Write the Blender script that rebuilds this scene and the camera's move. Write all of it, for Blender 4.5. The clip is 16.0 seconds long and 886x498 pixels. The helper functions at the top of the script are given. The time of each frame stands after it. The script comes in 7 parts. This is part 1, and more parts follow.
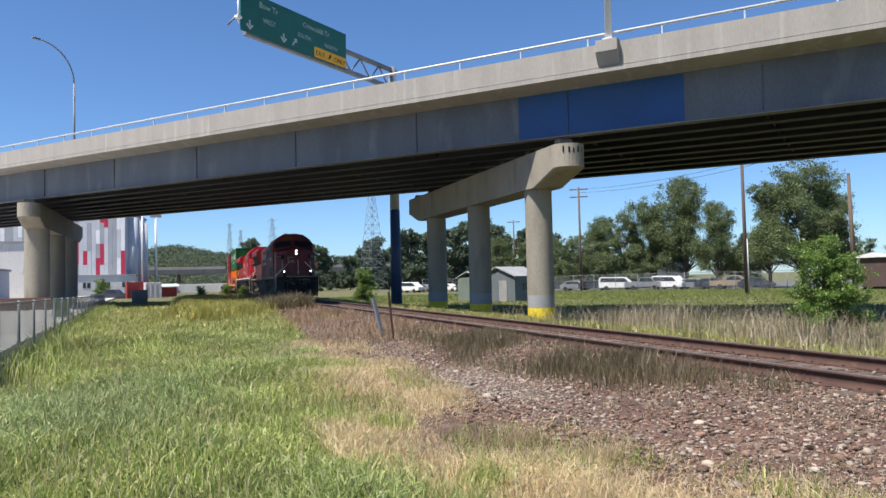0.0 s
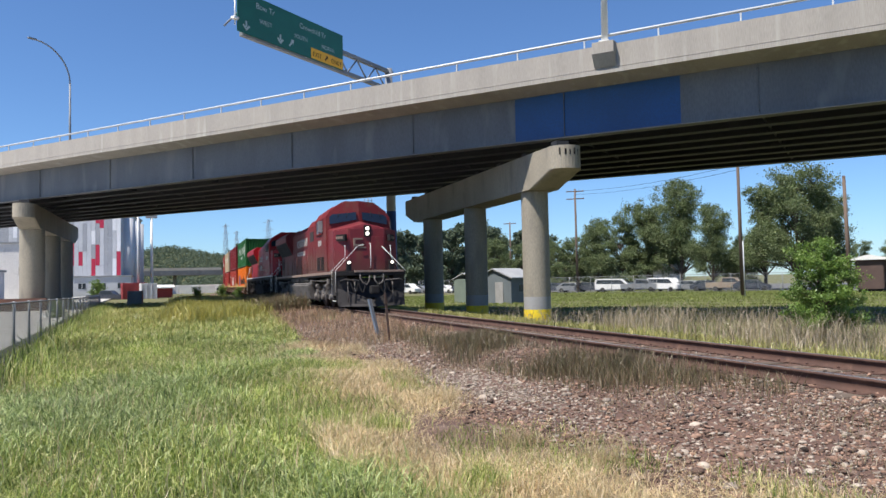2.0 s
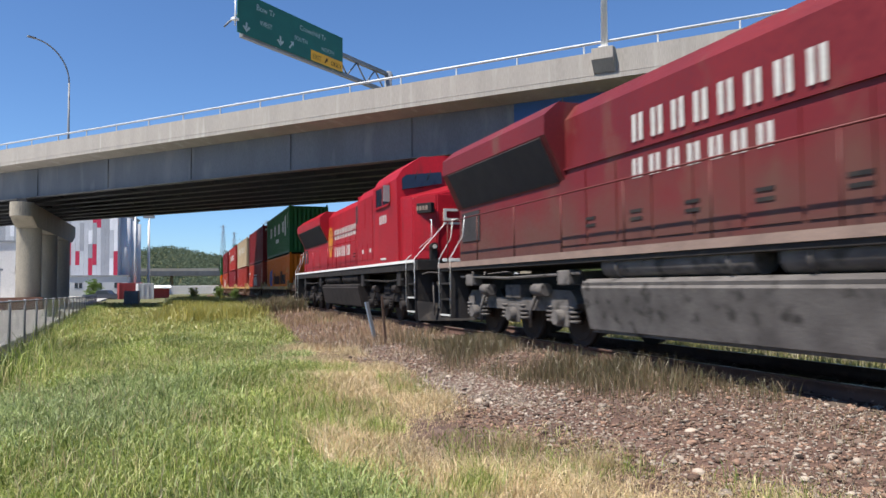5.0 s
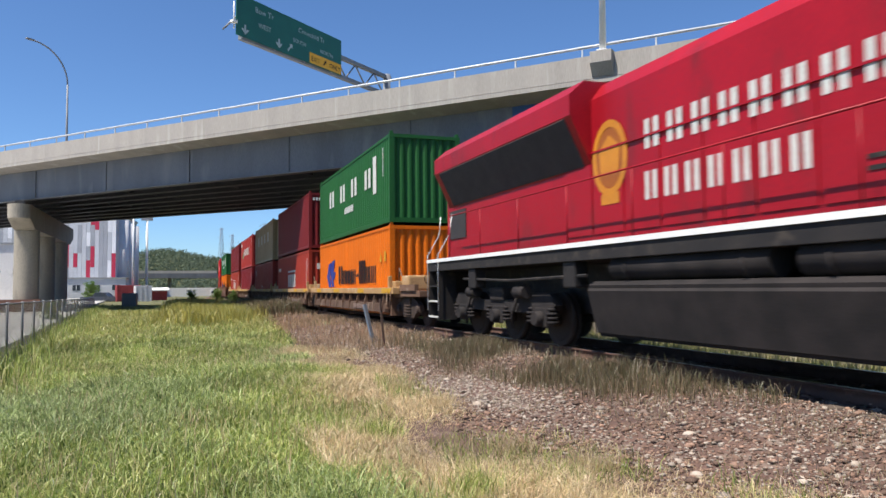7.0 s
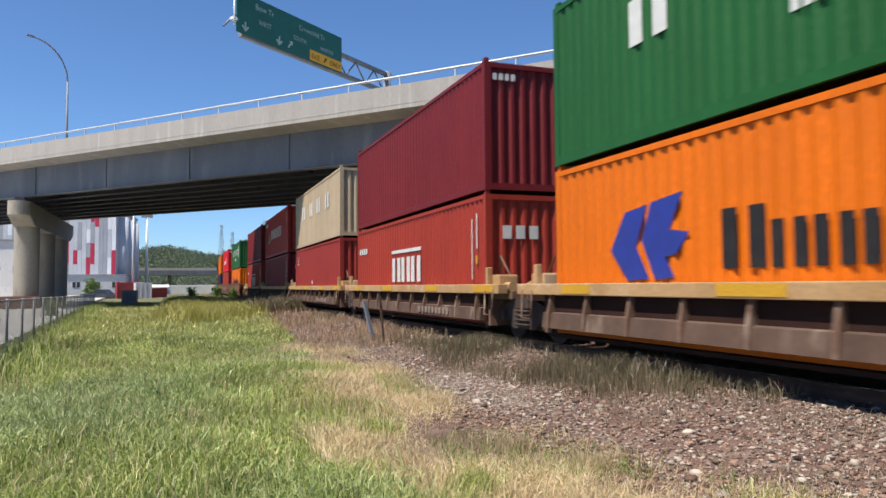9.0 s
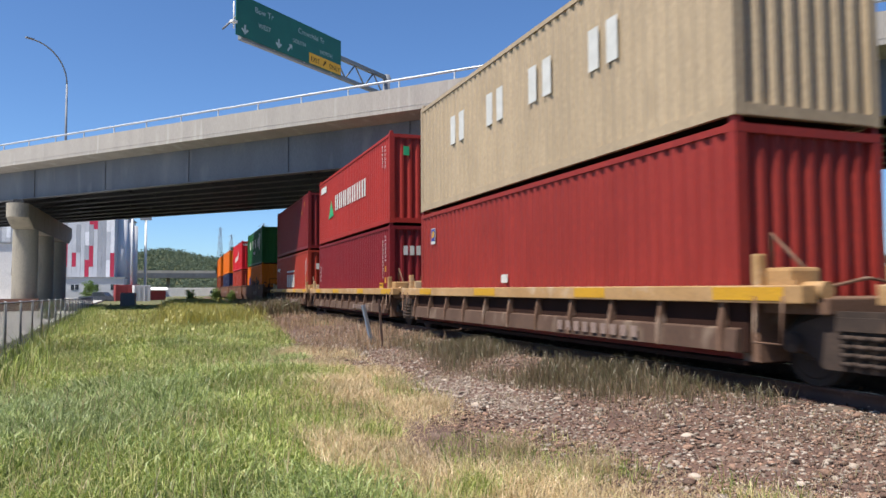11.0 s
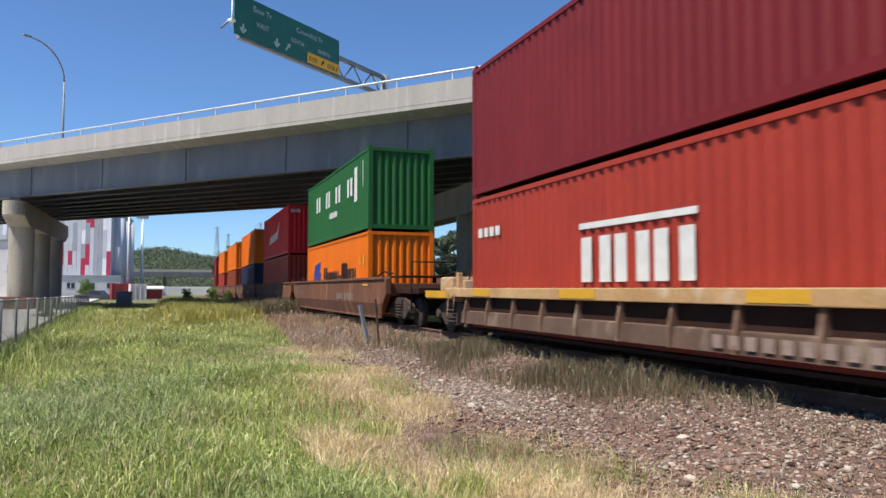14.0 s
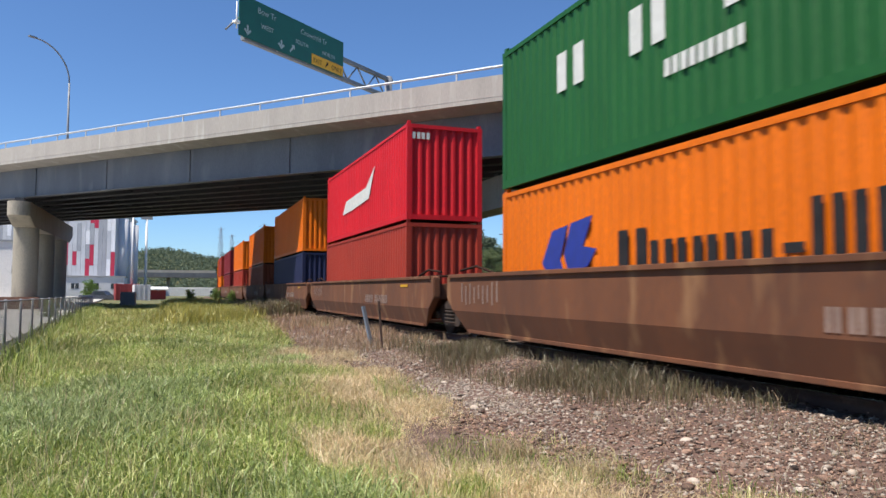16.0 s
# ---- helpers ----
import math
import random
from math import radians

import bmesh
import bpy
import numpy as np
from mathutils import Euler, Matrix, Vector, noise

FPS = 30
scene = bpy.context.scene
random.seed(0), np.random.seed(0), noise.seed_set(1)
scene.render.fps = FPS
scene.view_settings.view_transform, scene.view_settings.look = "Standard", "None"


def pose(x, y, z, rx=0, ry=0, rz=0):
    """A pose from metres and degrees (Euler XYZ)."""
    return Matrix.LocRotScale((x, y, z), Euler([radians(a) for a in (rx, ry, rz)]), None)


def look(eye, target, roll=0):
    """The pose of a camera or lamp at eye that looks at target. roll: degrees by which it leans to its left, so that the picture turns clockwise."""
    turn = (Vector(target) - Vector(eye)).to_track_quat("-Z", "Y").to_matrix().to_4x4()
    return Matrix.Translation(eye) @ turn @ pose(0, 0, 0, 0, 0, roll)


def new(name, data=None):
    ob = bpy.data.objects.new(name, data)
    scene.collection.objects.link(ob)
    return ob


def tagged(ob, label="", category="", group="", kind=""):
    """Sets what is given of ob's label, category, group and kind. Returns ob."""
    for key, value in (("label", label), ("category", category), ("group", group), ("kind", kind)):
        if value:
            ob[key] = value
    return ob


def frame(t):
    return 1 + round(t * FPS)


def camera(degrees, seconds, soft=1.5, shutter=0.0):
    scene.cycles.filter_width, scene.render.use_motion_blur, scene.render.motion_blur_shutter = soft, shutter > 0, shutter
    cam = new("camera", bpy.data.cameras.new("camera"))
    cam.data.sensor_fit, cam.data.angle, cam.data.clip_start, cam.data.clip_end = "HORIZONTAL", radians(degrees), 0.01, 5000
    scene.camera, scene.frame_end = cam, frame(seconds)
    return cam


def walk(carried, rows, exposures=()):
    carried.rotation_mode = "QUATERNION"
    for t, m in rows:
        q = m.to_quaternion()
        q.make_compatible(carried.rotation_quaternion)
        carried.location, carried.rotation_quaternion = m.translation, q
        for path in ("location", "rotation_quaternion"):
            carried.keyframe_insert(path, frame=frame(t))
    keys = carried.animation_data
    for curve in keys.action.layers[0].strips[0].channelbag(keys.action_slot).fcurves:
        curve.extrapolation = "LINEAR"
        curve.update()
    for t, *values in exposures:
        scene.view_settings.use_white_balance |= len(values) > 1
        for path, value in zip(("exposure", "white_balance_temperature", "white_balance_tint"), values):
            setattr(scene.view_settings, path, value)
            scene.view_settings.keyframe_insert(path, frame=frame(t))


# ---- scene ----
# Camera: hand-held at one spot beside the track. World: rail top z = 0, track along x, train runs to +x.
EYE = Vector((0.0, 0.0, 1.13))
cam = camera(62.58, 16.0, 1.5, 0.25)
GAZE = [  # seconds, heading, tilt, lean in degrees
    (0.0, -70.58, 2.43, -1.37),
    (0.5, -70.53, 2.49, -1.37),
    (1.0, -70.43, 2.49, -1.41),
    (1.5, -70.34, 2.52, -1.35),
    (2.0, -70.29, 2.54, -1.26),
    (2.5, -70.26, 2.57, -1.13),
    (3.0, -70.21, 2.60, -0.93),
    (3.5, -70.21, 2.61, -0.79),
    (4.0, -70.19, 2.62, -0.71),
    (6.5, -69.96, 3.06, -0.56),
    (7.0, -69.96, 3.01, -0.56),
    (7.5, -69.97, 2.92, -0.53),
    (8.0, -69.97, 2.86, -0.46),
    (8.5, -69.97, 2.82, -0.47),
    (9.0, -69.96, 2.83, -0.44),
    (11.5, -69.87, 3.15, -0.29),
    (12.0, -69.89, 3.15, -0.16),
    (12.5, -69.86, 3.13, -0.09),
    (13.0, -69.80, 3.07, -0.06),
    (13.5, -69.69, 3.07, -0.07),
    (14.0, -69.64, 3.11, 0.00),
    (14.5, -69.64, 3.15, 0.09),
    (15.0, -69.72, 3.18, 0.12),
    (15.5, -69.85, 3.18, 0.12),
    (16.0, -69.91, 3.24, 0.20),
]


def aim(yaw, tilt, lean):
    y, p = radians(yaw), radians(tilt)
    return look(EYE, EYE + Vector((math.sin(y) * math.cos(p), math.cos(y) * math.cos(p), math.sin(p))), lean)


walk(cam, [(t, aim(a, b, c)) for t, a, b, c in GAZE], [(0.0, 0.74), (16.0, 0.74)])

# ---- light ----
SUN_DIR = Vector((-0.16, 0.5, -1.0)).normalized()
sun = new("sun", bpy.data.lights.new("sun", "SUN"))
sun.data.energy, sun.data.angle, sun.data.color = 5.0, radians(0.53), (1.0, 0.93, 0.84)
sun.matrix_world = look((0, 0, 60), Vector((0, 0, 60)) + SUN_DIR)
world = bpy.data.worlds.new("sky")
scene.world = world
world.use_nodes = True
sky = world.node_tree.nodes.new("ShaderNodeTexSky")
sky.sky_type, sky.sun_disc = "NISHITA", False
sky.sun_elevation = math.asin(-SUN_DIR.z)
sky.sun_rotation = math.atan2(-SUN_DIR.x, -SUN_DIR.y)
sky.altitude, sky.air_density, sky.dust_density, sky.ozone_density = 1050, 1.0, 0.55, 1.5
back = world.node_tree.nodes["Background"]
back.inputs["Strength"].default_value = 0.065
tint = world.node_tree.nodes.new("ShaderNodeMix")
tint.data_type, tint.blend_type = "RGBA", "MULTIPLY"
tint.inputs[0].default_value, tint.inputs[7].default_value = 1.0, (0.8, 1.08, 1.42, 1)
world.node_tree.links.new(sky.outputs[0], tint.inputs[6])
world.node_tree.links.new(tint.outputs[2], back.inputs[0])


# ---- materials ----
def lin(c):
    """Linear colour from 0..255 sRGB."""
    return tuple((v / 255 / 12.92) if v <= 10 else ((v / 255 + 0.055) / 1.055) ** 2.4 for v in c)


def surface(name, c1, c2=None, c3=None, scale=3.0, fine=40.0, rough=0.7, metal=0.0, bump=0.15, island=0.0, per_object=0.0, streak=None, coat=0.0, spec=0.5):
    """Painted, stony or woody surface: a broad mottling c1..c2, fine grain, spots of c3 (dirt, rust), relief."""
    c2 = c2 or tuple(v * 0.8 for v in c1)
    m = bpy.data.materials.new(name)
    m.use_nodes = True
    nt = m.node_tree
    nodes, link = nt.nodes, nt.links.new
    bsdf = nodes["Principled BSDF"]
    bsdf.inputs["Roughness"].default_value, bsdf.inputs["Metallic"].default_value = rough, metal
    bsdf.inputs["Coat Weight"].default_value = coat
    bsdf.inputs["Specular IOR Level"].default_value = spec
    co = nodes.new("ShaderNodeTexCoord").outputs["Object"]
    mp = nodes.new("ShaderNodeMapping")
    mp.inputs["Scale"].default_value = streak or (1, 1, 1)
    link(co, mp.inputs[0])

    def noise_at(s, detail=5.0, src=None):
        n = nodes.new("ShaderNodeTexNoise")
        n.inputs["Scale"].default_value, n.inputs["Detail"].default_value = s, detail
        link(src or mp.outputs[0], n.inputs[0])
        return n.outputs[0]

    def ramp(src, lo, hi):
        r = nodes.new("ShaderNodeMapRange")
        r.inputs[1].default_value, r.inputs[2].default_value = lo, hi
        link(src, r.inputs[0])
        return r.outputs[0]

    def mix(fac, a, b, kind="MIX"):
        x = nodes.new("ShaderNodeMix")
        x.data_type, x.blend_type = "RGBA", kind
        for src, i in ((fac, 0), (a, 6), (b, 7)):
            if isinstance(src, (tuple, float)):
                x.inputs[i].default_value = (*src, 1) if isinstance(src, tuple) else src
            else:
                link(src, x.inputs[i])
        return x.outputs[2]

    col = mix(ramp(noise_at(scale), 0.35, 0.65), tuple(c1), tuple(c2))
    grain = noise_at(fine, 3.0)
    g = ramp(grain, 0.3, 0.7)
    gm = nodes.new("ShaderNodeMapRange")
    gm.inputs[3].default_value, gm.inputs[4].default_value = 0.82, 1.15
    link(g, gm.inputs[0])
    col = mix(1.0, col, gm.outputs[0], "MULTIPLY")
    if c3:
        col = mix(ramp(noise_at(scale * 2.3, 8.0), 0.56, 0.68), col, tuple(c3))
    for amount, src in ((island, "Random Per Island"), (per_object, "Random")):
        if amount:
            n = nodes.new("ShaderNodeNewGeometry" if src == "Random Per Island" else "ShaderNodeObjectInfo")
            r = nodes.new("ShaderNodeMapRange")
            r.inputs[3].default_value, r.inputs[4].default_value = 1 - amount, 1 + amount
            link(n.outputs[src], r.inputs[0])
            col = mix(1.0, col, r.outputs[0], "MULTIPLY")
    link(col, bsdf.inputs["Base Color"])
    rr = nodes.new("ShaderNodeMapRange")
    rr.inputs[3].default_value, rr.inputs[4].default_value = max(0.05, rough - 0.12), min(1, rough + 0.12)
    link(g, rr.inputs[0])
    link(rr.outputs[0], bsdf.inputs["Roughness"])
    if bump:
        b = nodes.new("ShaderNodeBump")
        b.inputs["Strength"].default_value, b.inputs["Distance"].default_value = bump, 0.02
        link(grain, b.inputs["Height"])
        link(b.outputs[0], bsdf.inputs["Normal"])
    return m


def blades(name, cols, rough=0.42):
    """Leaves or grass blades: each island picks its colour between those given, with light shining through."""
    m = bpy.data.materials.new(name)
    m.use_nodes = True
    nt = m.node_tree
    bsdf = nt.nodes["Principled BSDF"]
    geo = nt.nodes.new("ShaderNodeNewGeometry")
    rp = nt.nodes.new("ShaderNodeValToRGB")
    el = rp.color_ramp.elements
    for i, c in enumerate(cols):
        e = el[i] if i < 2 else el.new(1.0)
        e.position, e.color = i / (len(cols) - 1), (*c, 1)
    nt.links.new(geo.outputs["Random Per Island"], rp.inputs[0])
    nz = nt.nodes.new("ShaderNodeTexNoise")
    co = nt.nodes.new("ShaderNodeTexCoord")
    nz.inputs["Scale"].default_value = 0.6
    nt.links.new(co.outputs["Object"], nz.inputs[0])
    r = nt.nodes.new("ShaderNodeMapRange")
    r.inputs[1].default_value, r.inputs[2].default_value, r.inputs[3].default_value, r.inputs[4].default_value = 0.3, 0.7, 0.74, 1.26
    nt.links.new(nz.outputs[0], r.inputs[0])
    x = nt.nodes.new("ShaderNodeMix")
    x.data_type, x.blend_type = "RGBA", "MULTIPLY"
    x.inputs[0].default_value = 1.0
    nt.links.new(rp.outputs[0], x.inputs[6])
    nt.links.new(r.outputs[0], x.inputs[7])
    nt.links.new(x.outputs[2], bsdf.inputs["Base Color"])
    bsdf.inputs["Roughness"].default_value = rough
    tr = nt.nodes.new("ShaderNodeBsdfTranslucent")
    nt.links.new(x.outputs[2], tr.inputs[0])
    mx = nt.nodes.new("ShaderNodeMixShader")
    mx.inputs[0].default_value = 0.35
    nt.links.new(bsdf.outputs[0], mx.inputs[1])
    nt.links.new(tr.outputs[0], mx.inputs[2])
    nt.links.new(mx.outputs[0], nt.nodes["Material Output"].inputs[0])
    return m


def glow(name, c, strength):
    m = bpy.data.materials.new(name)
    m.use_nodes = True
    b = m.node_tree.nodes["Principled BSDF"]
    b.inputs["Base Color"].default_value = (*c, 1)
    b.inputs["Emission Color"].default_value = (*c, 1)
    b.inputs["Emission Strength"].default_value = strength
    return m


CONCRETE = surface("concrete", (0.335, 0.31, 0.28), (0.285, 0.265, 0.24), (0.38, 0.36, 0.33), 0.5, 30, 0.85, bump=0.2, streak=(1.6, 1, 0.12))
CONCRETE_PIER = surface("pier_concrete", (0.3, 0.27, 0.215), (0.25, 0.225, 0.18), (0.21, 0.19, 0.155), 0.7, 25, 0.85, bump=0.25, streak=(1, 1, 0.3))
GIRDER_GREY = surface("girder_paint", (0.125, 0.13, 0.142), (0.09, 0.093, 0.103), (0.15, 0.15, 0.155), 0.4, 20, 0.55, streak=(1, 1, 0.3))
# Steel under the deck: its shade is put into this near-black bluish colour.
GIRDER_SHADED = surface("weathered_steel", (0.026, 0.028, 0.034), (0.018, 0.02, 0.025), None, 0.5, 20, 0.6)
BLUE_PAINT = surface("blue_paint", (0.007, 0.06, 0.2), (0.006, 0.05, 0.165), None, 0.6, 20, 0.5)
YELLOW_PAINT = surface("yellow_paint", (0.75, 0.56, 0.02), (0.68, 0.5, 0.02), (0.45, 0.38, 0.1), 1.5, 30, 0.6)
GREY_PAINT = surface("grey_paint", (0.3, 0.3, 0.3), (0.25, 0.25, 0.25), None, 1.0, 30, 0.7)
GALV = surface("galvanised_steel", (0.5, 0.52, 0.54), (0.42, 0.44, 0.46), None, 2.0, 60, 0.55, 0.3, bump=0.03)
RUST = surface("rusty_rail", (0.085, 0.043, 0.03), (0.06, 0.03, 0.022), (0.11, 0.06, 0.042), 3, 60, 0.8)
RAIL_HEAD = surface("polished_rail", (0.45, 0.4, 0.36), (0.35, 0.3, 0.27), None, 3, 60, 0.3, 0.8, bump=0.0)
TIE_WOOD = surface("tie_wood", (0.1, 0.075, 0.055), (0.07, 0.05, 0.04), (0.14, 0.11, 0.09), 3, 50, 0.9, per_object=0.2)
BALLAST = surface("ballast_bed", (0.12, 0.07, 0.052), (0.08, 0.046, 0.035), (0.19, 0.14, 0.11), 1.2, 22, 0.95, bump=0.9)
STONE = surface("crushed_stone", (0.2, 0.125, 0.088), (0.125, 0.076, 0.054), None, 9, 50, 0.9, bump=0.4, island=0.85)
STONE_PALE = surface("pale_stone", (0.33, 0.28, 0.23), (0.25, 0.205, 0.165), None, 9, 50, 0.9, bump=0.4, island=0.35)
SOIL = surface("grassy_soil", (0.085, 0.1, 0.032), (0.12, 0.11, 0.045), (0.17, 0.14, 0.075), 0.5, 9, 0.95, bump=0.7)
GRASS_GREEN = blades("green_grass", [(0.06, 0.1, 0.02), (0.19, 0.265, 0.048), (0.35, 0.41, 0.1), (0.64, 0.6, 0.29)], 0.5)
GRASS_BLUE = blades("bluish_grass", [(0.07, 0.11, 0.03), (0.27, 0.35, 0.11), (0.56, 0.62, 0.29)], 0.46)
GRASS_DRY = blades("dry_grass", [(0.46, 0.345, 0.19), (0.6, 0.46, 0.285), (0.34, 0.31, 0.14), (0.76, 0.61, 0.42)])
GRASS_DARK = blades("dark_weeds", [(0.09, 0.075, 0.045), (0.17, 0.125, 0.08), (0.12, 0.13, 0.055), (0.28, 0.19, 0.125)])
GRASS_LAWN = blades("lawn_grass", [(0.13, 0.165, 0.04), (0.18, 0.225, 0.055), (0.25, 0.27, 0.085)], 0.7)
GRASS_GOLD = blades("flowering_weeds", [(0.3, 0.28, 0.06), (0.44, 0.38, 0.09), (0.2, 0.23, 0.06), (0.5, 0.43, 0.15)])
GRASS_BROWN = blades("withered_weeds", [(0.3, 0.19, 0.12), (0.42, 0.28, 0.18), (0.2, 0.16, 0.08), (0.5, 0.36, 0.24)])
GRASS_YELLOW = blades("yellow_weeds", [(0.3, 0.3, 0.085), (0.42, 0.385, 0.13), (0.21, 0.25, 0.07), (0.5, 0.44, 0.18)])
GRASS_PALE = blades("pale_stalks", [(0.34, 0.27, 0.19), (0.46, 0.38, 0.29), (0.27, 0.22, 0.14), (0.24, 0.22, 0.1)])
LEAF = blades("poplar_leaves", [(0.075, 0.105, 0.04), (0.11, 0.15, 0.055), (0.145, 0.185, 0.075), (0.19, 0.225, 0.11)], 0.55)
LEAF_BRIGHT = blades("young_leaves", [(0.09, 0.165, 0.03), (0.15, 0.24, 0.05), (0.21, 0.3, 0.075)])
# Far leaves: haze is put in as greyed, bluish greens close in tone.
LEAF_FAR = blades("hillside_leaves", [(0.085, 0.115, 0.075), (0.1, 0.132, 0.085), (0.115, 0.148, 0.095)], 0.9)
BARK = surface("bark", (0.12, 0.09, 0.07), (0.08, 0.06, 0.045), None, 4, 30, 0.95, bump=0.6)
POLE_WOOD = surface("pole_wood", (0.14, 0.1, 0.075), (0.1, 0.075, 0.06), None, 2, 30, 0.9, streak=(1, 1, 0.1))
BLACK_STEEL = surface("black_steel", (0.02, 0.019, 0.02), (0.03, 0.027, 0.026), (0.05, 0.042, 0.036), 2, 40, 0.7, spec=0.2)
WHITE_PAINT = surface("white_paint", (0.75, 0.75, 0.73), (0.68, 0.68, 0.66), None, 2, 50, 0.55, bump=0.05)


# ---- mesh helpers ----
def add_box(bm, x0, x1, y0, y1, z0, z1, bevel=0.0):
    vs = [bm.verts.new(p) for p in ((x0, y0, z0), (x1, y0, z0), (x1, y1, z0), (x0, y1, z0), (x0, y0, z1), (x1, y0, z1), (x1, y1, z1), (x0, y1, z1))]
    fs = [bm.faces.new([vs[i] for i in q]) for q in ((0, 3, 2, 1), (4, 5, 6, 7), (0, 1, 5, 4), (1, 2, 6, 5), (2, 3, 7, 6), (3, 0, 4, 7))]
    if bevel:
        es = list({e for f in fs for e in f.edges})
        bmesh.ops.bevel(bm, geom=es, offset=bevel, segments=2, affect="EDGES", profile=0.6)
    return vs


def add_tube(bm, p, q, r0, r1=None, n=12, caps=True):
    """A round bar from p to q."""
    r1 = r0 if r1 is None else r1
    p, q = Vector(p), Vector(q)
    w = (q - p).to_track_quat("Z", "Y")
    ring = [w @ Vector((math.cos(a), math.sin(a), 0)) for a in (2 * math.pi * i / n for i in range(n))]
    a = [bm.verts.new(p + v * r0) for v in ring]
    b = [bm.verts.new(q + v * r1) for v in ring]
    for i in range(n):
        f = bm.faces.new((a[i], a[(i + 1) % n], b[(i + 1) % n], b[i]))
        f.smooth = True
    if caps:
        bm.faces.new(a[::-1])
        bm.faces.new(b)


def add_line(bm, pts, r, n=8):
    """A round bar swept along pts, one closed skin."""
    pts = [Vector(p) for p in pts]
    steps = [(q - p).normalized() for p, q in zip(pts, pts[1:])]
    ways = [steps[0]] + [(a + b).normalized() for a, b in zip(steps, steps[1:])] + [steps[-1]]
    u = ways[0].orthogonal().normalized()
    rings = []
    for p, w in zip(pts, ways):
        u = u - w * u.dot(w)
        u = u.normalized() if u.length > 1e-4 else w.orthogonal().normalized()
        v = w.cross(u)
        rings.append([bm.verts.new(p + (u * math.cos(a) + v * math.sin(a)) * r) for a in (2 * math.pi * i / n for i in range(n))])
    for a, b in zip(rings, rings[1:]):
        for i in range(n):
            bm.faces.new((a[i], a[(i + 1) % n], b[(i + 1) % n], b[i])).smooth = True
    bm.faces.new(rings[0][::-1])
    bm.faces.new(rings[-1])


def add_prism(bm, outline, lo, hi, axis="y"):
    """Extrudes an outline of (u, v): along y (u = x, v = z), along x (u = y, v = z) or along z (u = x, v = y)."""
    def at(u, v, w):
        return {"y": (u, w, v), "x": (w, u, v), "z": (u, v, w)}[axis]
    a = [bm.verts.new(at(u, v, lo)) for u, v in outline]
    b = [bm.verts.new(at(u, v, hi)) for u, v in outline]
    n = len(outline)
    for i in range(n):
        bm.faces.new((a[i], a[(i + 1) % n], b[(i + 1) % n], b[i]))
    bm.faces.new(a[::-1])
    bm.faces.new(b)


def as_mesh(name, bm, material):
    bmesh.ops.recalc_face_normals(bm, faces=bm.faces)
    me = bpy.data.meshes.new(name)
    bm.to_mesh(me)
    bm.free()
    for m in material if isinstance(material, (list, tuple)) else [material]:
        me.materials.append(m)
    return me


def part(name, bm, material, parent=None, label=""):
    ob = new(name, as_mesh(name, bm, material))
    if parent:
        ob.parent = parent
    return tagged(ob, label)


def loose_parts(name, bm, material, parent, label=""):
    """Each connected piece of bm as a part of its own."""
    bm.verts.index_update()
    done = set()
    for v in bm.verts:
        if v.index in done:
            continue
        island, stack = [], [v]
        done.add(v.index)
        while stack:
            w = stack.pop()
            island.append(w)
            for e in w.link_edges:
                o = e.other_vert(w)
                if o.index not in done:
                    done.add(o.index)
                    stack.append(o)
        piece = bmesh.new()
        twin = {w.index: piece.verts.new(w.co) for w in island}
        seen = set()
        for w in island:
            for f in w.link_faces:
                if f not in seen:
                    seen.add(f)
                    piece.faces.new([twin[q.index] for q in f.verts])
        part(name, piece, material, parent, label)
    bm.free()


def share(name, me, parent, m):
    ob = new(name, me)
    ob.parent = parent
    ob.matrix_basis = m
    return ob


def box_part(name, dims, material, parent, bevel=0.0, label=""):
    bm = bmesh.new()
    add_box(bm, *dims, bevel)
    return part(name, bm, material, parent, label)


def thing(name, m, label, category, group="", kind=""):
    ob = new(name)
    ob.matrix_basis = m
    ob.empty_display_size = 0.3
    return tagged(ob, label, category, group, kind)


def raw_mesh(name, verts, faces, material):
    """verts (n, 3) and faces (m, k), as arrays."""
    me = bpy.data.meshes.new(name)
    verts, faces = np.asarray(verts, np.float32), np.asarray(faces, np.int32)
    k = faces.shape[1]
    me.vertices.add(len(verts))
    me.vertices.foreach_set("co", verts.ravel())
    me.loops.add(faces.size)
    me.loops.foreach_set("vertex_index", faces.ravel())
    me.polygons.add(len(faces))
    me.polygons.foreach_set("loop_start", np.arange(0, faces.size, k, dtype=np.int32))
    me.polygons.foreach_set("loop_total", np.full(len(faces), k, np.int32))
    me.update(calc_edges=True)
    me.materials.append(material)
    return me


# ---- the track's line and the lie of the land ----
YC, BEND, RADIUS = 7.63, -110.0, 640.0


def on_track(s):
    """Point and heading (degrees) on the track's centre line, at s metres along it."""
    d = max(0.0, BEND - s) / RADIUS
    if d == 0:
        return s, YC, 0.0
    return BEND - RADIUS * math.sin(d), YC + RADIUS * (1 - math.cos(d)), -math.degrees(d)


def track_offset(x, y):
    """Distance from the centre line, for arrays."""
    d = np.clip(BEND - x, 0, 420)
    return y - (YC + RADIUS - np.sqrt(RADIUS ** 2 - d ** 2))


